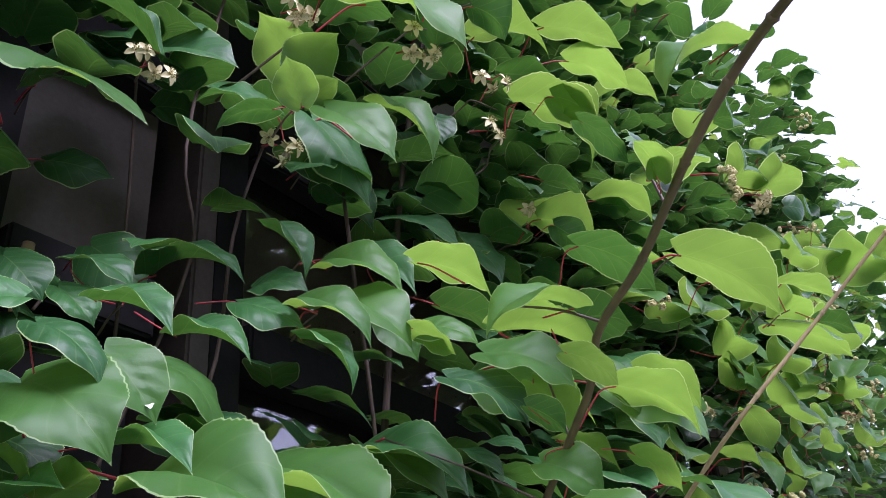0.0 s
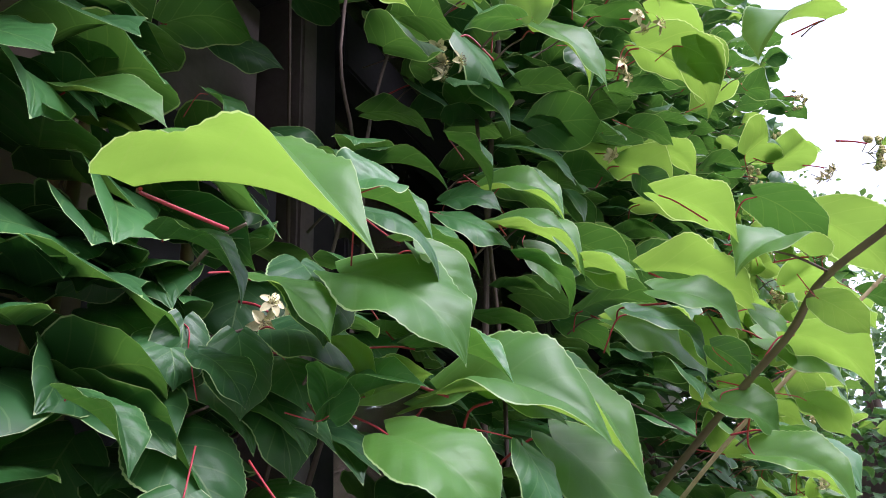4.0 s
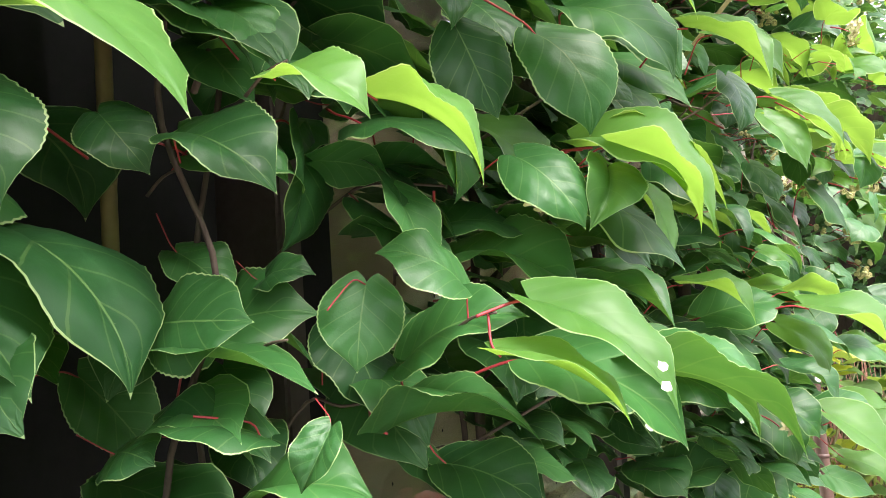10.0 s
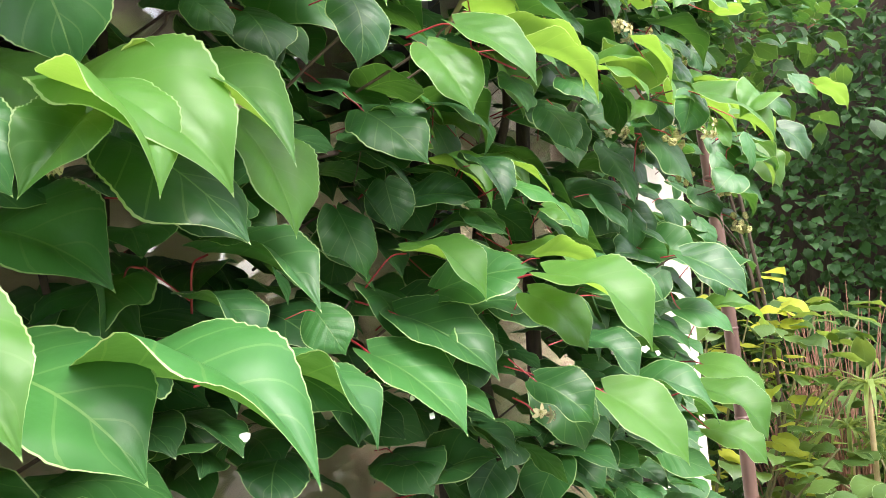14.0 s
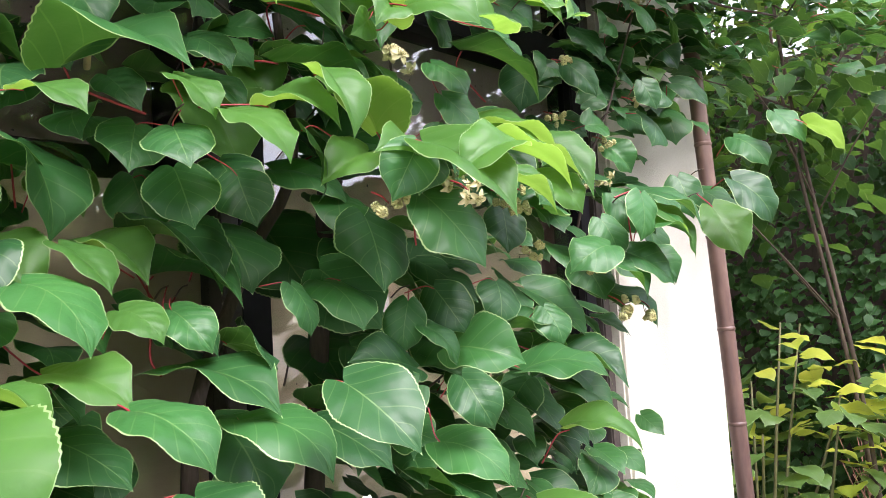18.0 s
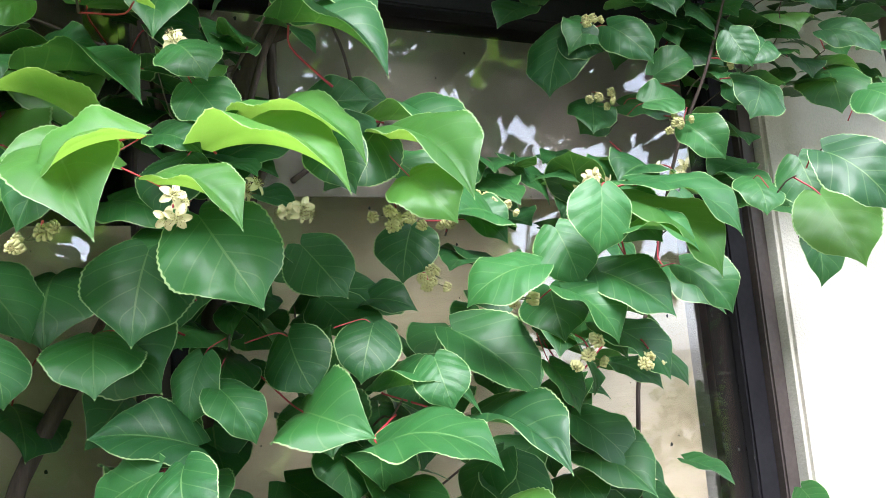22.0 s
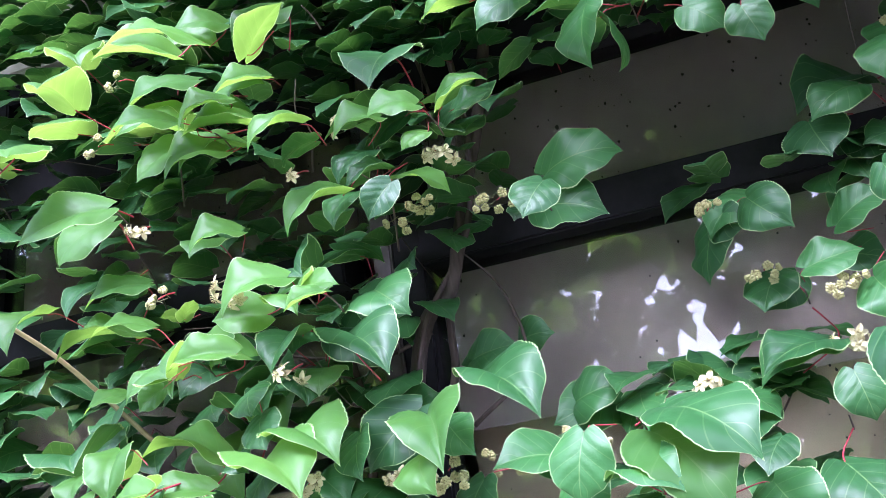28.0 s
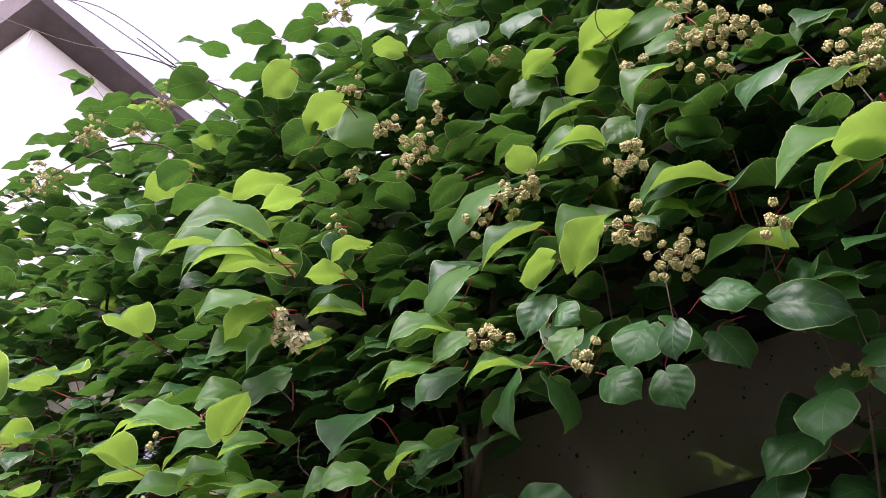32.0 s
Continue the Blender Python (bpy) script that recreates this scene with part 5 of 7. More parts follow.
placed_shoot([
    (1.242, 0.310, 1.444, 1.263, 0.291, 1.403, 30, 0, 0),
    (1.235, 0.320, 1.467, 1.224, 0.321, 1.418, -54, 4, 0),
    (1.310, 0.336, 1.420, 1.342, 0.267, 1.399, 48, 6, 0),
    (1.305, 0.348, 1.480, 1.316, 0.317, 1.431, 54, 15, 0),
    (1.185, 0.383, 1.502, 1.208, 0.329, 1.442, 60, 17, 0),
    (1.166, 0.358, 1.489, 1.162, 0.305, 1.442, 0, 17, 0),
    (1.363, 0.313, 1.483, 1.344, 0.298, 1.437, -30, 17, 0),
    (1.203, 0.338, 1.547, 1.185, 0.301, 1.474, -18, 16, 0),
    (1.231, 0.290, 1.563, 1.263, 0.248, 1.491, 42, 16, 0),
    (1.344, 0.393, 1.431, 1.329, 0.329, 1.383, 6, 16, 0),
])
placed_shoot([
    (1.215, 0.535, 1.529, 1.290, 0.500, 1.503, 66, 15, 0),
    (1.235, 0.533, 1.566, 1.242, 0.460, 1.478, 42, 15, 0),
    (1.306, 0.514, 1.512, 1.324, 0.460, 1.471, 30, 17, 0),
])
placed_shoot([
    (1.223, 0.279, 1.602, 1.202, 0.269, 1.556, -30, 17, 0),
    (1.225, 0.254, 1.645, 1.243, 0.230, 1.607, 42, 16, 0),
    (1.216, 0.257, 1.673, 1.230, 0.230, 1.639, 36, 17, 0),
    (1.261, 0.259, 1.615, 1.325, 0.204, 1.578, 18, 14, 1),
    (1.232, 0.237, 1.594, 1.303, 0.176, 1.552, 18, 12, 1),
])
placed_shoot([
    (1.186, 0.447, 1.606, 1.243, 0.400, 1.565, 36, 2, 0),
])
placed_shoot([
    (1.207, 0.372, 1.698, 1.237, 0.327, 1.661, -6, 2, 0),
    (1.169, 0.413, 1.764, 1.212, 0.351, 1.725, 0, 7, 0),
    (1.226, 0.426, 1.757, 1.289, 0.443, 1.708, 54, 2, 0),
])
placed_shoot([
    (1.247, 0.240, 1.736, 1.194, 0.225, 1.737, -72, 8, 1),
    (1.280, 0.215, 1.757, 1.225, 0.193, 1.724, -48, 6, 1),
    (1.300, 0.259, 1.754, 1.251, 0.246, 1.753, -48, 12, 1),
    (1.280, 0.239, 1.739, 1.310, 0.176, 1.705, 30, 13, 1),
    (1.274, 0.297, 1.791, 1.292, 0.231, 1.760, 42, 14, 0),
    (1.295, 0.203, 1.733, 1.344, 0.192, 1.730, 48, 1, 1),
])
placed_shoot([
    (1.258, 0.245, 1.999, 1.208, 0.220, 1.982, -54, 13, 1),
    (1.198, 0.244, 2.001, 1.255, 0.248, 1.995, 66, 7, 1),
    (1.277, 0.254, 2.089, 1.223, 0.245, 2.035, -72, 1, 1),
    (1.277, 0.316, 1.952, 1.246, 0.289, 1.914, 12, 1, 0),
])
placed_shoot([
    (1.273, 0.207, 2.125, 1.210, 0.180, 2.095, -66, 5, 1),
    (1.281, 0.175, 2.162, 1.216, 0.148, 2.130, -60, 1, 1),
    (1.256, 0.225, 2.194, 1.201, 0.164, 2.148, -24, 2, 1),
    (1.352, 0.173, 2.073, 1.306, 0.160, 2.039, -66, 12, 1),
    (1.347, 0.254, 2.121, 1.324, 0.219, 2.083, 6, 8, 1),
    (1.350, 0.139, 2.099, 1.302, 0.125, 2.063, -12, 1, 1),
])
placed_shoot([
    (1.233, 0.176, 2.267, 1.154, 0.125, 2.255, -54, 13, 1),
    (1.221, 0.215, 2.290, 1.139, 0.178, 2.255, -60, 14, 1),
])
placed_shoot([
    (1.251, 0.251, 2.432, 1.176, 0.213, 2.407, -12, 0, 1),
])
placed_shoot([
    (1.370, 0.282, 1.256, 1.386, 0.208, 1.200, 24, 7, 1),
    (1.432, 0.284, 1.323, 1.464, 0.213, 1.295, 12, 14, 1),
    (1.417, 0.294, 1.158, 1.432, 0.222, 1.105, 24, 1, 1),
])
placed_shoot([
    (1.335, 0.355, 1.319, 1.344, 0.291, 1.275, 12, 7, 0),
    (1.345, 0.362, 1.390, 1.342, 0.328, 1.346, -12, 15, 0),
])
placed_shoot([
    (1.345, 0.274, 1.393, 1.411, 0.213, 1.372, 18, 10, 0),
    (1.396, 0.278, 1.453, 1.400, 0.260, 1.413, 36, 17, 0),
    (1.369, 0.326, 1.430, 1.429, 0.272, 1.407, 12, 12, 0),
    (1.441, 0.309, 1.400, 1.477, 0.230, 1.359, 18, 13, 0),
])
placed_shoot([
    (1.274, 0.510, 1.436, 1.268, 0.443, 1.359, 18, 5, 0),
])
placed_shoot([
    (1.328, 0.391, 1.430, 1.343, 0.354, 1.487, 96, 4, 0),
    (1.321, 0.353, 1.552, 1.350, 0.329, 1.504, 60, 15, 0),
    (1.381, 0.432, 1.506, 1.434, 0.384, 1.495, 30, 1, 0),
    (1.343, 0.443, 1.503, 1.426, 0.420, 1.509, 42, 11, 0),
])
placed_shoot([
    (1.319, 0.265, 1.613, 1.329, 0.239, 1.567, 42, 3, 0),
    (1.370, 0.294, 1.632, 1.318, 0.280, 1.578, -72, 5, 0),
    (1.377, 0.287, 1.623, 1.409, 0.216, 1.559, 24, 13, 1),
    (1.382, 0.265, 1.588, 1.399, 0.225, 1.544, 42, 0, 1),
    (1.302, 0.293, 1.712, 1.362, 0.243, 1.654, 24, 12, 0),
    (1.385, 0.320, 1.617, 1.416, 0.294, 1.579, 48, 1, 0),
])
placed_shoot([
    (1.264, 0.474, 1.633, 1.356, 0.440, 1.664, 60, 5, 0),
])
placed_shoot([
    (1.332, 0.182, 1.722, 1.300, 0.168, 1.707, -42, 13, 1),
])
placed_shoot([
    (1.333, 0.609, 1.735, 1.407, 0.627, 1.743, 78, 4, 0),
])
placed_shoot([
    (1.323, 0.327, 1.765, 1.375, 0.283, 1.717, 42, 0, 0),
    (1.305, 0.334, 1.766, 1.356, 0.344, 1.740, 78, 16, 0),
    (1.317, 0.316, 1.804, 1.278, 0.284, 1.780, -6, 2, 0),
])
placed_shoot([
    (1.329, 0.258, 1.848, 1.273, 0.240, 1.806, -42, 14, 1),
    (1.373, 0.276, 1.871, 1.329, 0.258, 1.851, -42, 12, 0),
    (1.334, 0.315, 1.872, 1.303, 0.284, 1.825, -24, 0, 0),
    (1.394, 0.215, 1.825, 1.368, 0.214, 1.792, -96, 3, 0),
    (1.312, 0.211, 1.911, 1.261, 0.192, 1.882, -42, 14, 1),
    (1.374, 0.258, 1.921, 1.330, 0.240, 1.900, -54, 6, 1),
    (1.341, 0.318, 1.920, 1.306, 0.299, 1.880, -42, 0, 0),
])
placed_shoot([
    (1.378, 0.338, 1.965, 1.345, 0.321, 1.910, 6, 0, 0),
    (1.393, 0.340, 1.979, 1.343, 0.317, 1.961, 6, 10, 0),
    (1.357, 0.334, 1.974, 1.299, 0.285, 1.928, 0, 3, 0),
    (1.472, 0.341, 1.975, 1.416, 0.332, 1.924, -42, 17, 0),
    (1.384, 0.302, 2.019, 1.375, 0.236, 1.942, -12, 5, 0),
    (1.365, 0.296, 1.870, 1.425, 0.308, 1.841, 36, 1, 1),
    (1.444, 0.385, 2.009, 1.407, 0.359, 1.977, 18, 17, 0),
    (1.444, 0.298, 1.931, 1.488, 0.296, 1.939, 60, 9, 0),
])
placed_shoot([
    (1.287, 0.153, 1.962, 1.337, 0.137, 1.995, 24, 8, 1),
    (1.392, 0.190, 2.066, 1.352, 0.174, 2.046, -60, 13, 1),
])
placed_shoot([
    (1.365, 0.123, 2.144, 1.291, 0.062, 2.122, -48, 6, 1),
    (1.365, 0.148, 2.157, 1.296, 0.102, 2.149, -12, 0, 1),
    (1.387, 0.080, 2.144, 1.309, 0.024, 2.141, -60, 14, 1),
])
placed_shoot([
    (1.384, 0.267, 2.145, 1.326, 0.228, 2.141, -48, 13, 1),
    (1.342, 0.239, 2.210, 1.395, 0.247, 2.192, 6, 7, 1),
    (1.391, 0.215, 2.177, 1.355, 0.191, 2.173, 12, 9, 1),
    (1.383, 0.224, 2.199, 1.377, 0.217, 2.254, -60, 15, 0),
    (1.451, 0.194, 2.178, 1.408, 0.177, 2.157, -18, 6, 1),
])
placed_shoot([
    (1.330, 0.197, 2.325, 1.282, 0.173, 2.308, -6, 9, 1),
    (1.370, 0.179, 2.417, 1.328, 0.160, 2.381, 12, 6, 0),
])
placed_shoot([
    (1.344, 0.258, 2.540, 1.376, 0.305, 2.479, 108, 17, 1),
])
placed_shoot([
    (1.311, 0.176, 2.590, 1.266, 0.169, 2.545, 12, 16, 1),
])
placed_shoot([
    (1.506, 0.384, 1.367, 1.470, 0.392, 1.314, -24, 17, 0),
])
placed_shoot([
    (1.439, 0.330, 1.475, 1.491, 0.285, 1.411, 36, 3, 0),
    (1.515, 0.307, 1.441, 1.530, 0.292, 1.396, 24, 8, 0),
    (1.521, 0.304, 1.505, 1.508, 0.269, 1.456, 12, 15, 0),
    (1.553, 0.319, 1.477, 1.577, 0.281, 1.437, 24, 2, 0),
    (1.469, 0.236, 1.515, 1.415, 0.255, 1.486, -42, 7, 0),
    (1.501, 0.256, 1.498, 1.530, 0.230, 1.450, 30, 6, 0),
    (1.508, 0.267, 1.549, 1.518, 0.254, 1.498, 60, 17, 0),
])
placed_shoot([
    (1.410, 0.332, 1.563, 1.391, 0.315, 1.512, -24, 16, 0),
    (1.490, 0.331, 1.569, 1.428, 0.296, 1.565, -48, 3, 0),
    (1.466, 0.362, 1.583, 1.501, 0.332, 1.546, 42, 6, 0),
])
placed_shoot([
    (1.532, 0.477, 1.631, 1.461, 0.442, 1.615, -60, 9, 0),
    (1.481, 0.462, 1.634, 1.549, 0.440, 1.645, 66, 0, 0),
])
placed_shoot([
    (1.409, 0.378, 1.667, 1.474, 0.323, 1.605, 24, 12, 0),
])
placed_shoot([
    (1.375, 0.477, 1.711, 1.437, 0.460, 1.714, 72, 8, 0),
    (1.421, 0.534, 1.728, 1.473, 0.500, 1.728, 84, 11, 0),
])
placed_shoot([
    (1.430, 0.232, 1.875, 1.405, 0.224, 1.858, -60, 2, 1),
    (1.422, 0.232, 1.908, 1.378, 0.211, 1.895, -66, 10, 1),
    (1.439, 0.263, 1.916, 1.493, 0.259, 1.926, 48, 14, 1),
])
placed_shoot([
    (1.497, 0.243, 2.018, 1.445, 0.222, 1.992, -48, 1, 1),
    (1.484, 0.276, 2.037, 1.434, 0.247, 2.009, -12, 3, 1),
    (1.544, 0.233, 1.990, 1.496, 0.219, 1.958, -60, 7, 0),
    (1.519, 0.259, 2.078, 1.461, 0.231, 2.045, -12, 9, 0),
    (1.536, 0.285, 2.067, 1.511, 0.256, 2.026, 18, 9, 0),
    (1.553, 0.198, 2.015, 1.495, 0.167, 2.000, -54, 14, 1),
    (1.582, 0.198, 2.086, 1.533, 0.193, 2.034, -66, 11, 1),
    (1.579, 0.186, 1.997, 1.545, 0.177, 1.972, -72, 8, 1),
])
placed_shoot([
    (1.418, 0.174, 2.441, 1.367, 0.166, 2.391, -6, 10, 1),
])
placed_shoot([
    (1.582, 0.420, 1.465, 1.592, 0.358, 1.406, -36, 10, 0),
    (1.609, 0.347, 1.437, 1.631, 0.305, 1.408, 12, 9, 0),
    (1.665, 0.404, 1.460, 1.694, 0.344, 1.406, 0, 17, 0),
    (1.605, 0.409, 1.363, 1.637, 0.338, 1.311, 24, 8, 0),
])
placed_shoot([
    (1.554, 0.286, 1.470, 1.594, 0.251, 1.418, 30, 1, 0),
    (1.536, 0.253, 1.511, 1.578, 0.216, 1.468, 48, 8, 0),
    (1.573, 0.254, 1.569, 1.623, 0.209, 1.496, 30, 1, 1),
    (1.550, 0.237, 1.537, 1.593, 0.198, 1.516, 24, 6, 0),
    (1.656, 0.292, 1.518, 1.685, 0.266, 1.470, 48, 6, 0),
])
placed_shoot([
    (1.525, 0.223, 1.573, 1.514, 0.223, 1.518, -78, 15, 0),
    (1.578, 0.288, 1.586, 1.597, 0.243, 1.531, 54, 4, 0),
    (1.589, 0.262, 1.586, 1.650, 0.208, 1.529, 24, 1, 0),
])
placed_shoot([
    (1.634, 0.403, 1.605, 1.598, 0.364, 1.643, -6, 15, 0),
    (1.749, 0.425, 1.643, 1.674, 0.393, 1.617, -30, 5, 0),
])
placed_shoot([
    (1.520, 0.298, 1.826, 1.498, 0.276, 1.783, -54, 16, 0),
    (1.496, 0.392, 1.839, 1.570, 0.381, 1.808, 72, 5, 0),
])
placed_shoot([
    (1.510, 0.391, 1.875, 1.598, 0.391, 1.878, 72, 10, 0),
])
placed_shoot([
    (1.633, 0.201, 1.947, 1.580, 0.175, 1.930, -36, 6, 1),
    (1.668, 0.198, 2.012, 1.639, 0.197, 1.975, -84, 8, 0),
    (1.701, 0.174, 1.949, 1.677, 0.171, 1.922, -78, 5, 1),
    (1.677, 0.195, 1.994, 1.699, 0.194, 1.972, 84, 17, 0),
    (1.602, 0.255, 1.980, 1.592, 0.263, 1.908, -84, 5, 0),
])
placed_shoot([
    (1.608, 0.314, 1.998, 1.613, 0.320, 1.931, 60, 11, 0),
    (1.668, 0.350, 2.043, 1.654, 0.278, 1.972, -18, 6, 0),
    (1.596, 0.321, 2.022, 1.534, 0.289, 2.003, -18, 8, 0),
    (1.686, 0.279, 1.957, 1.716, 0.280, 1.921, 84, 17, 0),
])
placed_shoot([
    (1.559, 0.261, 2.140, 1.503, 0.248, 2.098, -54, 6, 0),
    (1.621, 0.215, 2.200, 1.561, 0.210, 2.135, -66, 11, 1),
])
placed_shoot([
    (1.561, 0.239, 2.260, 1.517, 0.233, 2.225, 0, 2, 0),
    (1.663, 0.231, 2.261, 1.621, 0.211, 2.230, -12, 1, 0),
])
placed_shoot([
    (1.520, 0.184, 2.384, 1.570, 0.160, 2.383, 102, 17, 0),
    (1.645, 0.169, 2.441, 1.605, 0.160, 2.402, -84, 17, 0),
])
placed_shoot([
    (1.721, 0.394, 1.532, 1.748, 0.339, 1.473, 12, 4, 0),
    (1.750, 0.386, 1.608, 1.756, 0.386, 1.560, 90, 17, 0),
])
placed_shoot([
    (1.756, 0.459, 1.649, 1.672, 0.436, 1.613, -30, 5, 0),
    (1.721, 0.480, 1.737, 1.695, 0.450, 1.689, -24, 16, 0),
    (1.740, 0.492, 1.734, 1.698, 0.481, 1.697, -66, 15, 0),
    (1.739, 0.411, 1.716, 1.795, 0.408, 1.722, 60, 9, 0),
])
placed_shoot([
    (1.679, 0.456, 1.813, 1.651, 0.464, 1.732, -48, 16, 0),
    (1.717, 0.452, 1.815, 1.662, 0.436, 1.773, -48, 10, 0),
    (1.668, 0.448, 1.801, 1.699, 0.420, 1.774, 78, 17, 0),
    (1.706, 0.417, 1.804, 1.739, 0.388, 1.752, 72, 2, 0),
])
placed_shoot([
    (1.744, 0.259, 1.985, 1.717, 0.250, 1.939, -78, 17, 0),
    (1.777, 0.224, 1.955, 1.768, 0.232, 1.921, -114, 17, 0),
    (1.738, 0.302, 1.955, 1.749, 0.299, 1.907, 72, 16, 0),
    (1.760, 0.316, 2.015, 1.763, 0.297, 1.963, -48, 17, 0),
    (1.807, 0.249, 1.989, 1.854, 0.259, 1.975, 78, 4, 0),
])
placed_shoot([
    (1.709, 0.175, 2.017, 1.759, 0.155, 2.047, 12, 5, 1),
    (1.679, 0.195, 2.056, 1.653, 0.169, 2.022, 24, 4, 1),
])
placed_shoot([
    (1.676, 0.243, 2.100, 1.637, 0.222, 2.065, 18, 3, 0),
    (1.662, 0.209, 2.112, 1.601, 0.192, 2.072, -54, 13, 1),
    (1.726, 0.250, 2.122, 1.674, 0.235, 2.090, -72, 6, 1),
    (1.685, 0.278, 2.108, 1.747, 0.249, 2.125, 66, 6, 1),
    (1.701, 0.284, 2.198, 1.676, 0.246, 2.165, 6, 4, 0),
])
placed_shoot([
    (1.742, 0.231, 2.205, 1.695, 0.195, 2.191, -24, 12, 1),
    (1.683, 0.221, 2.213, 1.750, 0.231, 2.202, 66, 14, 1),
    (1.783, 0.235, 2.229, 1.750, 0.227, 2.202, -96, 16, 1),
    (1.664, 0.205, 2.196, 1.667, 0.168, 2.204, 6, 16, 1),
    (1.736, 0.246, 2.292, 1.678, 0.218, 2.258, -60, 13, 1),
    (1.844, 0.214, 2.193, 1.793, 0.202, 2.163, -48, 6, 0),
    (1.845, 0.184, 2.227, 1.798, 0.185, 2.187, -66, 6, 1),
])
placed_shoot([
    (1.723, 0.188, 2.336, 1.687, 0.177, 2.308, -6, 1, 1),
    (1.714, 0.171, 2.413, 1.684, 0.160, 2.367, -66, 17, 0),
    (1.768, 0.247, 2.349, 1.717, 0.230, 2.312, 6, 7, 1),
    (1.813, 0.220, 2.369, 1.751, 0.201, 2.323, -12, 1, 1),
])
placed_shoot([
    (1.676, 0.273, 2.399, 1.633, 0.260, 2.365, -84, 9, 1),
])
placed_shoot([
    (1.809, 0.259, 1.579, 1.809, 0.221, 1.502, 36, 9, 1),
    (1.758, 0.207, 1.605, 1.792, 0.175, 1.543, 66, 10, 0),
    (1.809, 0.340, 1.614, 1.794, 0.313, 1.568, -12, 17, 0),
])
placed_shoot([
    (1.796, 0.412, 1.694, 1.824, 0.387, 1.647, 72, 6, 0),
    (1.879, 0.377, 1.739, 1.834, 0.355, 1.684, -54, 17, 0),
    (1.783, 0.440, 1.761, 1.835, 0.430, 1.783, 66, 1, 0),
    (1.822, 0.356, 1.784, 1.836, 0.342, 1.739, 78, 16, 0),
    (1.867, 0.349, 1.774, 1.832, 0.343, 1.741, -60, 8, 0),
    (1.780, 0.501, 1.744, 1.827, 0.458, 1.717, 54, 1, 0),
])
placed_shoot([
    (1.883, 0.443, 1.840, 1.827, 0.425, 1.833, -60, 17, 0),
    (1.824, 0.459, 1.856, 1.873, 0.444, 1.825, 54, 15, 0),
    (1.927, 0.436, 1.826, 1.876, 0.421, 1.810, -60, 17, 0),
    (1.840, 0.478, 1.806, 1.889, 0.433, 1.775, 48, 11, 0),
    (1.789, 0.443, 1.881, 1.793, 0.403, 1.819, 18, 16, 0),
    (1.840, 0.419, 1.896, 1.784, 0.402, 1.861, -60, 2, 0),
    (1.927, 0.470, 1.882, 1.957, 0.432, 1.855, 36, 15, 0),
    (1.870, 0.373, 1.917, 1.850, 0.357, 1.863, -42, 17, 0),
    (1.896, 0.410, 1.956, 1.863, 0.394, 1.914, -48, 15, 0),
])
placed_shoot([
    (1.874, 0.528, 1.947, 1.788, 0.493, 1.913, -48, 6, 0),
])
placed_shoot([
    (1.790, 0.338, 2.000, 1.811, 0.339, 1.948, 66, 15, 0),
    (1.931, 0.341, 2.009, 1.858, 0.324, 1.983, -48, 6, 0),
    (1.869, 0.343, 2.021, 1.931, 0.321, 1.974, 54, 15, 0),
    (1.881, 0.301, 2.042, 1.808, 0.262, 2.026, -42, 12, 1),
    (1.859, 0.270, 1.969, 1.919, 0.288, 1.940, 90, 2, 0),
])
placed_shoot([
    (1.850, 0.242, 2.104, 1.774, 0.206, 2.080, -42, 6, 1),
    (1.818, 0.262, 2.094, 1.773, 0.233, 2.091, -60, 1, 1),
    (1.849, 0.278, 2.140, 1.770, 0.252, 2.120, -54, 11, 0),
    (1.907, 0.319, 2.123, 1.810, 0.282, 2.080, -36, 14, 0),
])
placed_shoot([
    (1.882, 0.226, 2.312, 1.822, 0.202, 2.275, -66, 4, 1),
    (1.869, 0.243, 2.385, 1.793, 0.222, 2.327, -72, 4, 1),
])
placed_shoot([
    (1.919, 0.321, 1.620, 1.920, 0.264, 1.563, 24, 15, 0),
    (1.881, 0.339, 1.639, 1.886, 0.321, 1.572, 54, 15, 0),
    (1.886, 0.248, 1.685, 1.887, 0.203, 1.634, 30, 17, 0),
])
placed_shoot([
    (1.925, 0.157, 1.693, 1.921, 0.111, 1.634, -30, 10, 1),
    (1.912, 0.195, 1.716, 1.912, 0.156, 1.662, 24, 16, 0),
])
placed_shoot([
    (1.916, 0.348, 1.906, 1.962, 0.367, 1.872, 78, 9, 0),
    (1.915, 0.367, 1.941, 1.969, 0.379, 1.922, 66, 0, 0),
    (1.918, 0.430, 1.946, 1.969, 0.413, 1.895, 30, 6, 0),
])
placed_shoot([
    (1.997, 0.115, 1.977, 1.949, 0.089, 1.968, 12, 7, 1),
    (2.002, 0.176, 2.020, 1.901, 0.132, 1.984, -48, 1, 1),
])
placed_shoot([
    (1.937, 0.239, 2.035, 1.889, 0.231, 1.992, -36, 1, 1),
    (2.006, 0.235, 2.057, 1.925, 0.210, 2.012, -30, 1, 1),
])
placed_shoot([
    (1.995, 0.172, 2.106, 1.941, 0.152, 2.070, -54, 3, 1),
    (1.955, 0.222, 2.197, 1.899, 0.210, 2.148, -48, 7, 0),
])
placed_shoot([
    (2.057, 0.481, 1.589, 2.051, 0.477, 1.506, -48, 3, 0),
])
placed_shoot([
    (2.106, 0.463, 1.803, 2.070, 0.422, 1.724, 0, 17, 0),
    (2.034, 0.403, 1.827, 2.080, 0.362, 1.780, 54, 7, 0),
])
placed_shoot([
    (2.031, 0.440, 1.914, 2.069, 0.406, 1.858, 78, 5, 0),
])
placed_shoot([
    (2.019, 0.297, 2.307, 1.970, 0.280, 2.273, -54, 10, 1),
])

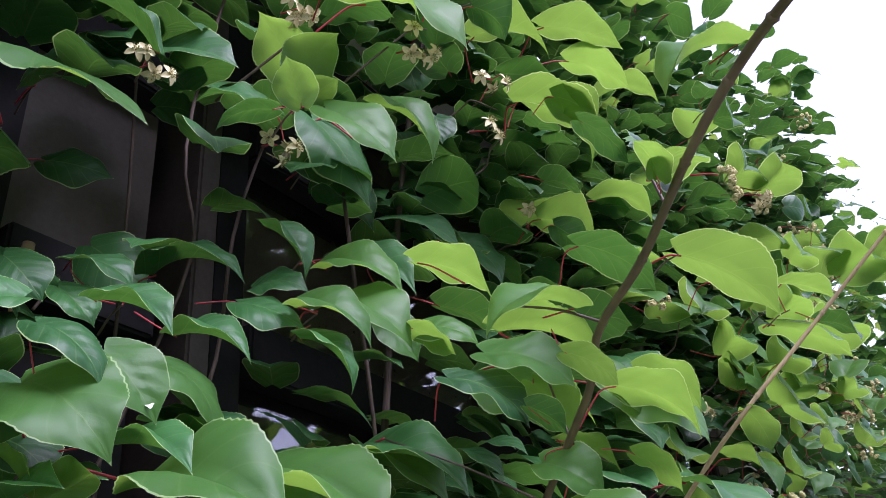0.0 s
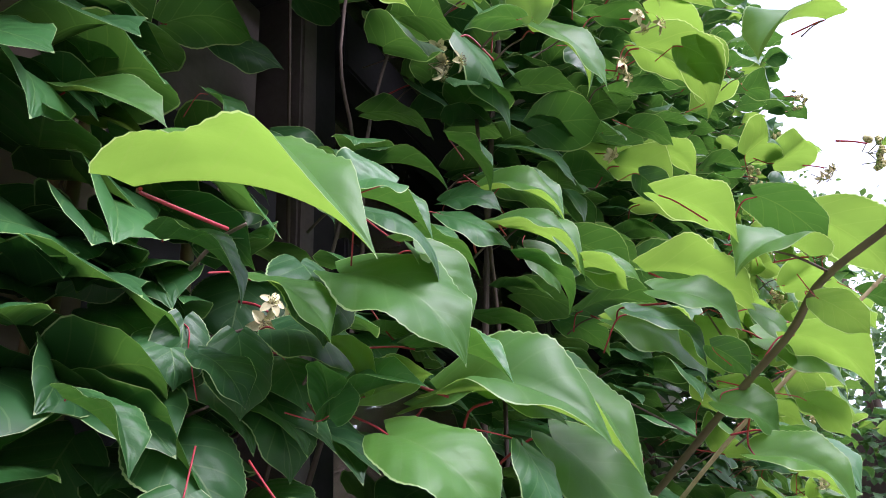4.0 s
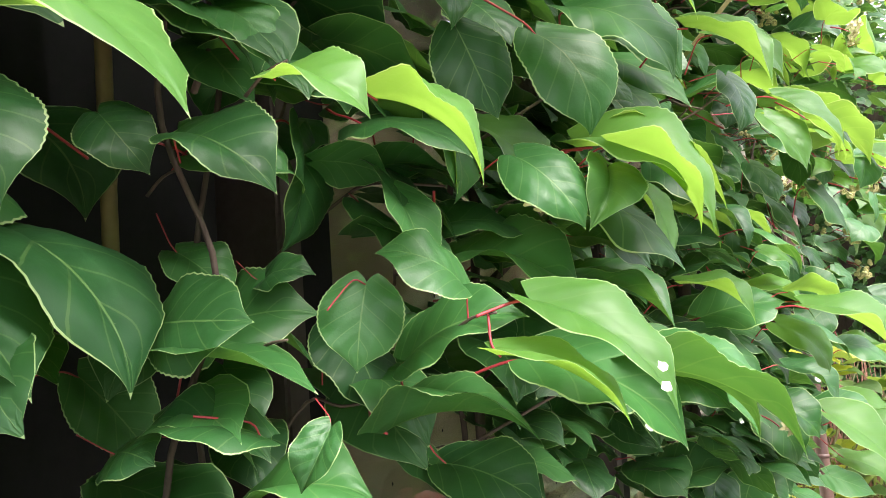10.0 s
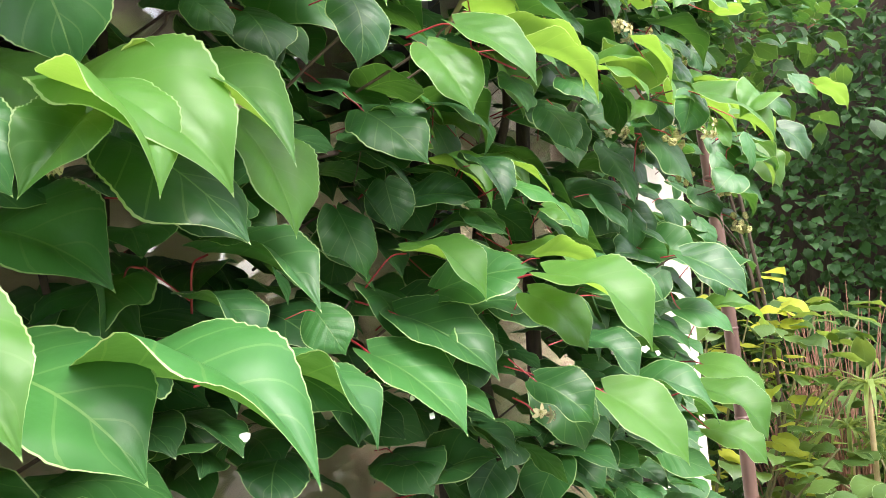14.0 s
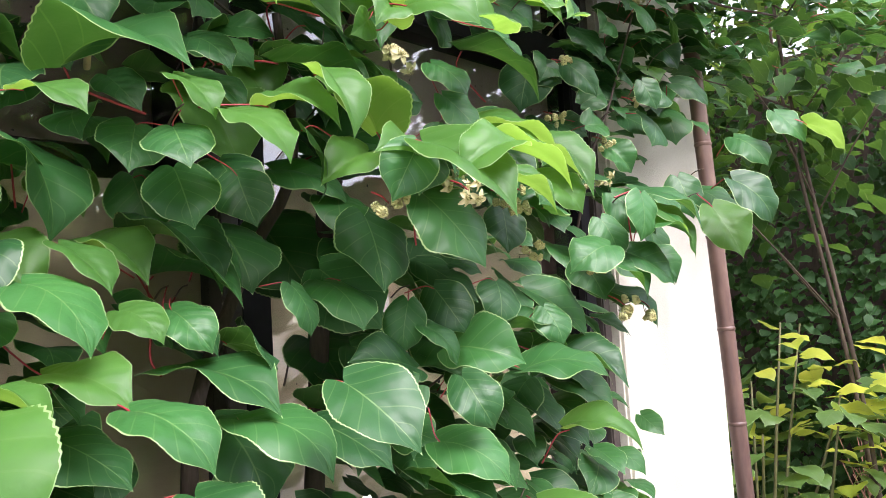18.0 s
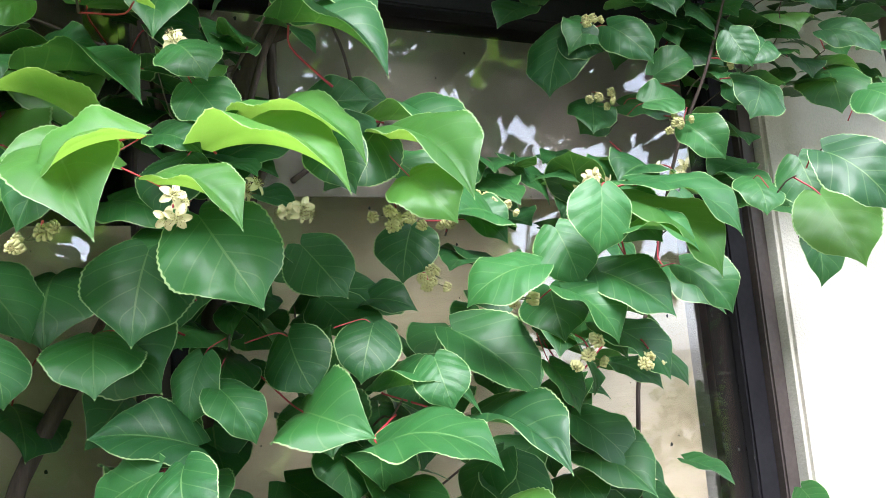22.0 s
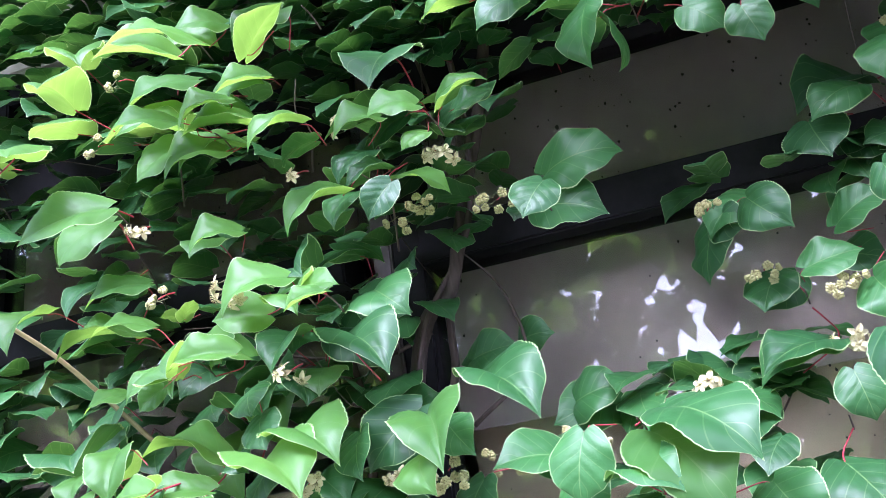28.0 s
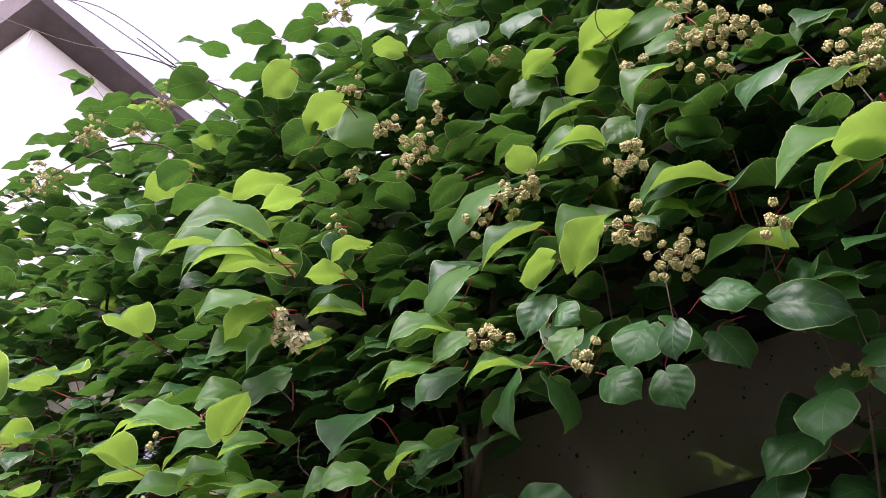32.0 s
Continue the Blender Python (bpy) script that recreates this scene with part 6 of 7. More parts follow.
# bunches of flowers among the leaves: place, spread, how many, kind
flower_cluster((1.883, 0.215, 2.284), 0.034, 20, "spent", 900)
flower_cluster((1.930, 0.215, 2.262), 0.026, 12, "spent", 901)
flower_cluster((2.009, 0.164, 2.115), 0.034, 20, "spent", 902)
flower_cluster((1.648, 0.216, 2.178), 0.022, 10, "spent", 903)
flower_cluster((1.757, 0.200, 2.064), 0.026, 14, "spent", 904)
flower_cluster((1.788, 0.240, 2.038), 0.026, 14, "spent", 905)
flower_cluster((0.732, 0.220, 2.824), 0.036, 16, "spent", 906)
flower_cluster((0.738, 0.220, 2.860), 0.028, 8, "spent", 907)
flower_cluster((0.623, 0.220, 2.761), 0.036, 14, "spent", 908)
flower_cluster((0.829, 0.250, 2.812), 0.028, 9, "spent", 909)
flower_cluster((0.873, 0.265, 2.889), 0.031, 9, "spent", 910)
flower_cluster((0.865, 0.265, 2.845), 0.025, 7, "spent", 911)
flower_cluster((1.467, 0.100, 2.525), 0.024, 9, "spent", 912)
flower_cluster((1.451, 0.165, 2.439), 0.020, 7, "spent", 913)
flower_cluster((1.559, 0.150, 2.249), 0.028, 13, "spent", 914)
flower_cluster((1.467, 0.210, 2.394), 0.018, 6, "spent", 915)
flower_cluster((1.404, 0.210, 2.339), 0.018, 6, "spent", 916)
flower_cluster((0.565, 0.220, 2.770), 0.036, 12, "spent", 917)
flower_cluster((1.773, 0.195, 2.139), 0.022, 10, "spent", 918)
flower_cluster((1.654, 0.190, 2.159), 0.022, 9, "spent", 919)
flower_cluster((1.892, 0.210, 2.015), 0.020, 8, "spent", 920)
flower_cluster((1.495, 0.225, 2.332), 0.026, 10, "spent", 921)
flower_cluster((1.605, 0.190, 2.142), 0.018, 6, "spent", 922)
flower_cluster((1.606, 0.185, 1.983), 0.016, 5, "spent", 923)
flower_cluster((1.343, 0.175, 2.110), 0.015, 4, "open", 940)
flower_cluster((1.357, 0.155, 2.066), 0.015, 4, "open", 941)
flower_cluster((1.378, 0.158, 2.050), 0.015, 4, "open", 942)
flower_cluster((0.275, 0.409, 1.992), 0.015, 4, "open", 700)
flower_cluster((0.406, 0.412, 1.997), 0.017, 5, "open", 702)
flower_cluster((0.437, 0.285, 2.050), 0.017, 5, "open", 703)
flower_cluster((0.575, 0.301, 2.056), 0.013, 3, "open", 704)
flower_cluster((0.517, 0.260, 2.058), 0.013, 3, "open", 705)
flower_cluster((0.368, 0.354, 2.087), 0.017, 5, "open", 706)
flower_cluster((0.748, 0.346, 2.070), 0.013, 3, "open", 707)
flower_cluster((0.598, 0.112, 1.926), 0.018, 6, "spent", 709)
flower_cluster((1.275, 0.395, 2.016), 0.015, 4, "open", 710)
flower_cluster((0.885, 0.128, 2.060), 0.015, 4, "open", 711)
flower_cluster((0.237, 0.447, 1.725), 0.013, 3, "open", 712)
flower_cluster((0.471, 0.379, 1.496), 0.013, 3, "open", 713)
flower_cluster((1.322, 0.355, 1.578), 0.017, 5, "open", 715)
flower_cluster((1.623, 0.365, 1.615), 0.017, 5, "open", 716)
flower_cluster((0.847, 0.300, 1.294), 0.011, 2, "open", 717)
flower_cluster((1.229, 0.309, 1.696), 0.015, 4, "open", 718)
flower_cluster((1.254, 0.278, 1.576), 0.017, 5, "open", 719)
flower_cluster((1.129, 0.236, 1.541), 0.017, 5, "spent", 720)
flower_cluster((1.432, 0.344, 1.580), 0.018, 6, "spent", 721)
flower_cluster((1.203, 0.215, 1.553), 0.015, 4, "open", 723)
flower_cluster((1.385, 0.303, 1.572), 0.022, 9, "spent", 724)
flower_cluster((1.504, 0.357, 1.588), 0.022, 9, "spent", 726)
flower_cluster((1.760, 0.402, 1.637), 0.017, 5, "open", 727)
flower_cluster((1.768, 0.397, 1.693), 0.020, 7, "spent", 728)
flower_cluster((1.705, 0.440, 1.731), 0.018, 6, "spent", 729)
flower_cluster((1.664, 0.393, 1.791), 0.015, 4, "spent", 730)
flower_cluster((1.831, 0.377, 1.759), 0.015, 4, "spent", 731)
flower_cluster((1.405, 0.297, 1.512), 0.017, 5, "spent", 732)
flower_cluster((1.459, 0.255, 1.499), 0.017, 5, "spent", 733)
flower_cluster((1.516, 0.250, 1.450), 0.018, 6, "spent", 734)
flower_cluster((1.219, 0.221, 1.761), 0.017, 5, "open", 736)
flower_cluster((1.363, 0.345, 1.854), 0.026, 12, "spent", 738)
flower_cluster((1.465, 0.332, 1.834), 0.021, 8, "spent", 739)
flower_cluster((1.572, 0.248, 1.446), 0.018, 6, "spent", 744)
flower_cluster((1.409, 0.326, 1.905), 0.017, 5, "open", 745)
flower_cluster((1.056, 0.292, 1.891), 0.015, 4, "open", 749)
flower_cluster((1.130, 0.231, 1.776), 0.015, 4, "spent", 751)
flower_cluster((0.992, 0.305, 2.025), 0.015, 4, "spent", 753)
flower_cluster((1.067, 0.247, 2.061), 0.015, 4, "spent", 754)
flower_cluster((1.256, 0.303, 1.911), 0.011, 2, "open", 757)
flower_cluster((1.307, 0.208, 2.150), 0.015, 4, "open", 758)
flower_cluster((1.638, 0.236, 2.191), 0.026, 12, "spent", 760)
flower_cluster((1.764, 0.235, 2.171), 0.022, 9, "spent", 761)
flower_cluster((1.749, 0.257, 2.100), 0.021, 8, "spent", 762)
flower_cluster((1.782, 0.270, 2.051), 0.022, 9, "spent", 763)
flower_cluster((1.604, 0.198, 1.991), 0.018, 6, "spent", 765)
flower_cluster((1.689, 0.211, 1.949), 0.018, 6, "spent", 766)
flower_cluster((1.896, 0.401, 1.944), 0.022, 9, "spent", 767)
flower_cluster((1.382, 0.223, 2.262), 0.017, 5, "spent", 768)
flower_cluster((1.314, 0.172, 2.214), 0.015, 4, "open", 769)
flower_cluster((1.573, 0.163, 2.304), 0.015, 4, "spent", 770)
flower_cluster((1.511, 0.156, 2.317), 0.017, 5, "spent", 771)
flower_cluster((0.736, 0.200, 2.813), 0.020, 7, "spent", 772)
flower_cluster((0.909, 0.200, 2.709), 0.017, 5, "spent", 773)
flower_cluster((0.993, 0.200, 2.725), 0.018, 6, "spent", 774)
flower_cluster((0.609, 0.200, 2.782), 0.018, 6, "spent", 775)
flower_cluster((1.888, 0.200, 2.264), 0.021, 8, "spent", 776)
flower_cluster((1.883, 0.200, 2.207), 0.020, 7, "spent", 777)
flower_cluster((1.879, 0.200, 2.321), 0.022, 9, "spent", 778)
flower_cluster((2.010, 0.200, 2.152), 0.026, 12, "spent", 779)
flower_cluster((1.649, 0.200, 2.402), 0.015, 4, "spent", 780)
flower_cluster((1.811, 0.200, 2.266), 0.017, 5, "spent", 781)


# ---- long bare canes that reach out of the foliage ----
def long_cane(points, r0, r1, mat, label):
    c = tagged(new("long_cane"), label, "vine cane", "long canes")
    part("cane", tapered("cane", points, r0, r1, mat, 8, 8, 0.05, 9), c)
    line = smooth_line(points, 8)
    for i in range(4, len(line) - 3, 7):
        d = (line[i + 1] - line[i]).normalized()
        part("bud", mesh_of("bud", *tube([line[i] - d * 0.004, line[i], line[i] + d * 0.003], [r1 * 0.9, r0 * 1.06, r1 * 0.9], 8), mat), c, "swollen bud joint")
    return c


long_cane(LEADER, 0.0029, 0.0022, GREEN_CANE, "long dark bare cane reaching out of the foliage")
long_cane([(1.073, 0.420, 2.846), (0.915, 0.210, 2.918), (0.781, 0.096, 2.956), (0.675, -0.010, 3.003)], 0.0016, 0.0009, DARK_CANE, "thin brown cane trailing over the crown of the vine")
long_cane([(1.114, 0.420, 2.655), (1.011, 0.358, 2.817), (0.949, 0.248, 2.897), (0.896, 0.158, 2.954)], 0.002, 0.0012, DARK_CANE, "dark cane rising out of the crown of the vine")
long_cane([(1.019, 0.420, 2.710), (0.899, 0.347, 2.759), (0.850, 0.290, 2.788), (0.760, 0.240, 2.787), (0.648, 0.209, 2.750)], 0.0024, 0.0016, DARK_CANE, "dark cane bending out of the crown of the vine")
long_cane([(0.990, 0.430, 1.669), (0.944, 0.310, 1.765), (0.905, 0.220, 1.825), (0.912, 0.122, 1.904), (0.899, 0.024, 1.973), (0.893, -0.029, 2.010)], 0.003, 0.0018, PALE_CANE, "long pale tan cane reaching out of the foliage")


def petal_and_glint(at, size, seed):
    """A white fleck on a leaf: a stuck petal, or glare painted as a white patch."""
    r = random.Random(seed)
    v = [(0, 0, 0.0008)] + [(math.cos(w) * size * r.uniform(0.35, 0.75), math.sin(w) * size * r.uniform(0.3, 1.0), r.uniform(0, 0.0009)) for w in [2 * math.pi * k / 9 for k in range(9)]]
    ob = new("petal_and_glint", mesh_of("petal_and_glint", v, [(0, 1 + k, 1 + (k + 1) % 9) for k in range(9)], PETAL_GLINT))
    ob.matrix_basis = Matrix.Translation(at) @ Vector((-0.55, -0.5, 0.6)).to_track_quat("Z", "Y").to_matrix().to_4x4()
    return tagged(ob, "white fleck on a leaf, fallen petal or painted glint", "petal", "fallen petals")


petal_and_glint((0.346, 0.274, 1.399), 0.0042, 800)
petal_and_glint((0.346, 0.273, 1.390), 0.0046, 801)
petal_and_glint((0.700, 0.326, 1.333), 0.0030, 802)
petal_and_glint((0.693, 0.307, 1.323), 0.0045, 803)
petal_and_glint((1.231, 0.378, 1.325), 0.0060, 804)
petal_and_glint((1.129, 0.339, 1.237), 0.0050, 805)
petal_and_glint((1.140, 0.291, 1.308), 0.0080, 806)
petal_and_glint((0.550, 0.341, 1.340), 0.0050, 807)
# the next two paint specular glare on leaf edges as white patches
petal_and_glint((0.217, 0.346, 1.723), 0.0060, 808)
petal_and_glint((0.253, 0.341, 1.708), 0.0040, 809)
petal_and_glint((1.281, 0.235, 1.613), 0.0040, 810)
petal_and_glint((1.386, 0.296, 1.386), 0.0030, 811)
petal_and_glint((1.151, 0.280, 1.302), 0.0060, 812)


# ---- shoots between the larger ones ----
def wild_leaf(r, p, out=1.0):
    """Foot, tip and facing of a leaf that grows at p, out from the wall and drooping."""
    high = smooth_step(1.9, 2.3, p.z)
    yaw = r.gauss(-0.7 * high, 0.75 - 0.2 * high)
    down = r.uniform(0.15, 1.0 - 0.3 * high)
    d = Vector((math.sin(yaw), -math.cos(yaw) * out, -down)).normalized()
    n = Vector((r.gauss(0, 0.35), -0.35 + r.gauss(0, 0.3), 0.9))
    return p + d * r.uniform(0.046, 0.084 - 0.014 * high), n


def shoot(r, at, count, spread, young_share, label="leafy green kiwi shoot with red leaf stalks"):
    s = tagged(new("kiwi_shoot"), label, "vine shoot", "kiwi shoots")
    at = Vector(at)
    d = Vector((r.uniform(-0.6, 0.6), -0.45, r.uniform(-0.3, 0.5))).normalized()
    at = at + Vector((0, 0.04, 0))
    line = [at - d * spread * 1.3 + Vector((0, 0.1, 0)), at - d * spread * 0.4, at + d * spread * 0.3, at + d * spread * 0.9]
    bent = [line[0], line[1] + Vector((r.gauss(0, 0.012), 0, r.gauss(0, 0.012))), line[2] + Vector((r.gauss(0, 0.012), 0, r.gauss(0, 0.012))), line[3]]
    if all(clear_of_walk(q, 0.4) and not open_place(q) and not hollow(q) for q in line):
        part("cane", tapered("cane", bent, 0.0009, 0.0005, DARK_CANE, 4, 6), s, "thin woody cane")
    for k in range(count):
        t = (k + 0.5) / count
        p = line[0].lerp(line[3], t) + Vector((r.gauss(0, spread * 0.4), r.gauss(-0.04, 0.02), r.gauss(0, spread * 0.38)))
        p.y = behind(p, 0.05)
        if bare_wall(p) or open_place(p) and r.random() < 0.97:
            continue
        if hollow(p) and r.random() < 0.95:
            continue
        if not clear_of_walk(p, 0.46) or p.y > 0.52:
            continue
        tip, n = wild_leaf(r, p)
        put_leaf(s, p, tip, n, r.randrange(len(PLAIN_BLADES)), r.random() < young_share, r.randrange(6), True)
    if not s.children:
        bpy.data.objects.remove(s)
        return None
    return s


def behind(p, gap):
    """The depth for a leaf at p that leaves the larger shoots round it in front."""
    near = [q[2] for q in TAKEN if (p.x - q[0]) ** 2 + (p.z - q[1]) ** 2 < 0.1 ** 2]
    return max(p.y, sum(near) / len(near) + gap) if near else p.y


rr = random.Random(77)
made = 0
while made < 120:
    x, z = rr.uniform(-0.5, 2.55), rr.uniform(1.0, 3.1) if made < 50 else rr.uniform(2.1, 3.1)
    if z > crown_line(x) or (x > 2.2 and z < 1.85):
        continue
    y = reach(x, z) + rr.uniform(0.0, 0.09) + (0.06 if 0.1 < x < 2.0 and 1.25 < z < 2.3 else 0.0)
    if open_place(Vector((x, y, z))):
        continue
    shoot(rr, (x, y, z), 9, 0.1, 0.1 if z > 2.3 else 0.06)
    made += 1


# the vine reaches on past the house corner
for k in range(22):
    x = rr.uniform(2.35, 3.3)
    shoot(rr, (x, rr.uniform(0.16, 0.5) - 0.1 * (x - 2.35), rr.uniform(2.0, 2.75) + 0.1 * (x - 2.35)), 9, 0.1, 0.06)


# ---- the mass of leaves behind them ----
LOW = [leaf_shape(10, 2, 0.4, radians(a), b, 0.1, c, 400 + k, False) for k, (a, b, c) in enumerate(((8, 0.4, 0.1), (20, 0.7, -0.2), (14, 0.9, 0.2), (28, 0.5, 0.0)))]


def leaf_mass(name, places, shapes, mat, label, category, group=""):
    """Many leaves in one mesh. places: foot, tip, facing."""
    vs, fs, us, o = [], [], [], 0
    for k, (foot, tip, n) in enumerate(places):
        v, f, uv = shapes[k % len(shapes)]
        d = Vector(tip) - Vector(foot)
        m = np.array(axes(d, n)) * d.length
        vs.append(np.asarray(v) @ m.T + np.array(foot))
        fs.append(np.asarray(f) + o)
        us.append(np.asarray(uv))
        o += len(v)
    me = mesh_of(name, np.concatenate(vs), np.concatenate(fs), mat, np.concatenate(us))
    return me


back = []
rb = random.Random(99)
while len(back) < 6600:
    x, z = rb.uniform(-0.9, 2.5), rb.uniform(0.5, 3.1)
    if z > crown_line(x) + 0.03 or (x > 2.2 and z < 1.9):
        continue
    y0 = reach(x, z)
    y = y0 + 0.09 + (0.5 - y0) * rb.random()
    if z > TOP - 0.05:
        y = y0 + 0.03 + rb.uniform(0, 0.45)
    elif y > 0.53:
        continue
    p = Vector((x, y, z))
    p.y = behind(p, 0.07)
    if bare_wall(p) or open_place(p) and rb.random() < 0.985:
        continue
    if hollow(p) and rb.random() < 0.86:
        continue
    if p.y > 0.53 and z < TOP - 0.05:
        continue
    if not clear_of_walk(p, 0.27 if p.y > 0.47 and x < 0.3 else 0.36 if p.y > 0.38 else 0.48):
        continue
    tip, n = wild_leaf(rb, p)
    if z < TOP - 0.05 and tip.y > 0.55:
        continue
    back.append((p, tip, n))
while len(back) < 8100:
    # under the eaves and over the upper lights
    p = Vector((rb.uniform(0.7, 2.2), rb.uniform(0.3, 0.52), rb.uniform(2.12, 2.8)))
    if open_place(p) or p.z > crown_line(p.x) or p.y < reach(p.x, p.z) + 0.06:
        continue
    tip, n = wild_leaf(rb, p)
    if tip.y < 0.55:
        back.append((p, tip, n))
while len(back) < 8400:
    # close to the shaded boarding
    p = Vector((rb.uniform(-0.35, 0.3), rb.uniform(0.47, 0.53), rb.uniform(1.1, 2.1)))
    if not clear_of_walk(p, 0.31) or hollow(p):
        continue
    tip, n = wild_leaf(rb, p)
    tip.y = min(tip.y, 0.55)
    back.append((p, tip, n))
tagged(new("vine_foliage", leaf_mass("vine_foliage", back, LOW, LEAF, "", "")), "mass of dark green kiwi leaves behind the outer shoots", "vine foliage", kind="stuff")


# ---- the garden beyond the corner ----
TINY = [leaf_shape(3, 1, 0.42, radians(15), 0.5, 0.0, 0.0, 500, False), leaf_shape(3, 1, 0.34, radians(25), 0.8, 0.0, 0.3, 501, False)]


def cloud_leaves(r, centre, radii, count, size, droop=0.5, hollow=0.55):
    """Leaves through an uneven ball-shaped crown, thicker towards its outside, gathered in clumps."""
    out = []
    clumps = []
    for _ in range(max(8, count // 45)):
        while True:
            q = Vector([r.uniform(-1, 1) for _ in range(3)])
            if hollow < q.length < 1:
                break
        clumps.append((q, r.uniform(0.1, 0.26)))
    for _ in range(count):
        q, w = r.choice(clumps)
        q = q + Vector([r.gauss(0, w) for _ in range(3)])
        p = Vector(centre) + Vector([a * b for a, b in zip(q, radii)])
        d = Vector((q.x * 0.6 + r.gauss(0, 0.5), q.y * 0.6 + r.gauss(0, 0.5), -droop + r.gauss(0, 0.4))).normalized()
        out.append((p, p + d * size * r.uniform(0.7, 1.2), Vector((r.gauss(0, 0.4), r.gauss(0, 0.4), 1))))
    return out


def tree(at, height, lean, crown, count, leaf, mat, label, seed, stems=1, radius=0.03, shapes=None):
    """A tree: tapered trunk with limbs, and a crown of many leaves."""
    r = random.Random(seed)
    t = tagged(new("tree"), label, "tree", "garden trees")
    tops = []
    for s in range(stems):
        o = Vector((r.uniform(-0.06, 0.06), r.uniform(-0.1, 0.1), 0)) * (s > 0)
        b = Vector(at) + o
        e = b + Vector((lean[0] + r.uniform(-0.1, 0.1), lean[1] + r.uniform(-0.15, 0.15), height))
        pts = [b - Vector((0, 0, 0.1)), b.lerp(e, 0.3) + Vector((r.uniform(-0.05, 0.05), r.uniform(-0.06, 0.06), 0)), b.lerp(e, 0.65) + Vector((r.uniform(-0.05, 0.05), r.uniform(-0.06, 0.06), 0)), e]
        part("trunk", tapered("trunk", pts, radius, radius * 0.45, TRUNK, 5, 8, 0.08, seed + s), t)
        for k in range(6):
            a = b.lerp(e, 0.4 + 0.1 * k)
            q = a + Vector((r.uniform(-0.6, 0.6), r.uniform(-0.6, 0.6), r.uniform(0.2, 0.6))) * (0.5 + 0.5 * height / 3)
            part("limb", tapered("limb", [a, a.lerp(q, 0.5) + Vector((0, 0, 0.05)), q], radius * 0.4, radius * 0.12, TRUNK, 3, 6), t)
    places = []
    for c, rad in crown:
        places += cloud_leaves(r, c, rad, count // len(crown), leaf)
    part("crown", leaf_mass("crown", places, shapes or TINY, mat, "", ""), t, "uneven crown of small leaves")
    return t


tree((3.63, 0.53, 0), 3.4, (-0.12, 0.12), [((3.6, 1.0, 2.6), (0.7, 0.9, 0.9)), ((3.7, 1.6, 3.4), (0.9, 1.0, 0.8))], 3600, 0.085, DARK_LEAF, "slender garden tree with two thin trunks and broad green leaves", 31, 2, 0.009)
tree((4.3, 1.7, 0), 4.2, (0.1, 0.2), [((4.4, 1.9, 3.3), (1.0, 1.2, 1.3)), ((4.8, 2.8, 2.8), (1.0, 1.2, 1.5))], 6500, 0.08, SHRUB, "dense green garden tree beyond the house corner", 32, 1, 0.05)
tree((6.2, 0.0, 0), 4.2, (0.0, -0.1), [((6.2, 0.1, 3.6), (1.0, 0.9, 1.0)), ((6.4, -0.9, 3.2), (0.9, 0.9, 1.0))], 4200, 0.05, DARK_LEAF, "tall fine-leaved tree at the end of the garden", 33, 1, 0.07)


def bank(name, r, lo, hi, count, size, mat, label, category, thick=0.35):
    """A bank of hanging leaves over a dark inside."""
    places = []
    for _ in range(count):
        y, z = r.uniform(lo[1], hi[1]), r.uniform(lo[2], hi[2])
        bulge = 0.3 * noise.noise((y * 1.3, z * 1.3, 2.0)) + 0.12 * noise.noise((y * 4, z * 4, 7.0))
        p = Vector((lo[0] + bulge + r.random() ** 2 * thick, y, z))
        d = Vector((-0.6 + r.gauss(0, 0.4), r.gauss(0, 0.5), -0.6 + r.gauss(0, 0.3))).normalized()
        places.append((p, p + d * size * r.uniform(0.6, 1.2), Vector((-0.5, r.gauss(0, 0.4), 0.8))))
    return tagged(new(name, leaf_mass(name, places, TINY, mat, "", "")), label, category, kind="stuff")


bank("ivy_bank", random.Random(41), (4.6, -2.2, 0.0), (5.0, 3.8, 3.1), 27000, 0.06, DARK_LEAF, "tall bank of dark green ivy at the end of the garden", "ivy")
# unseen leaf screen, added so that the window glass mirrors mostly dark
hedge = []
rh = random.Random(43)
OPENINGS = ((2.88, 4.27, 0.1), (2.2, 3.94, 0.08), (3.58, 4.16, 0.08), (3.3, 4.3, 0.06), (4.8, 4.07, 0.12), (4.7, 4.5, 0.08), (1.53, 2.6, 0.07), (1.07, 3.72, 0.2), (1.25, 3.86, 0.15), (1.67, 3.04, 0.24), (1.85, 3.3, 0.16), (0.66, 3.0, 0.13), (2.07, 4.17, 0.17), (2.98, 3.71, 0.2), (-0.6, 3.73, 0.12))


def opening(p):
    """Holes left in the added leaf screen so that white sky mirrors in the glass: x, z, radius."""
    return any((p.x - a) ** 2 + (p.z - b) ** 2 < (c + 0.1) ** 2 * (1 + 0.7 * noise.noise((p.x * 4, p.z * 4, 8.0))) for a, b, c in OPENINGS)


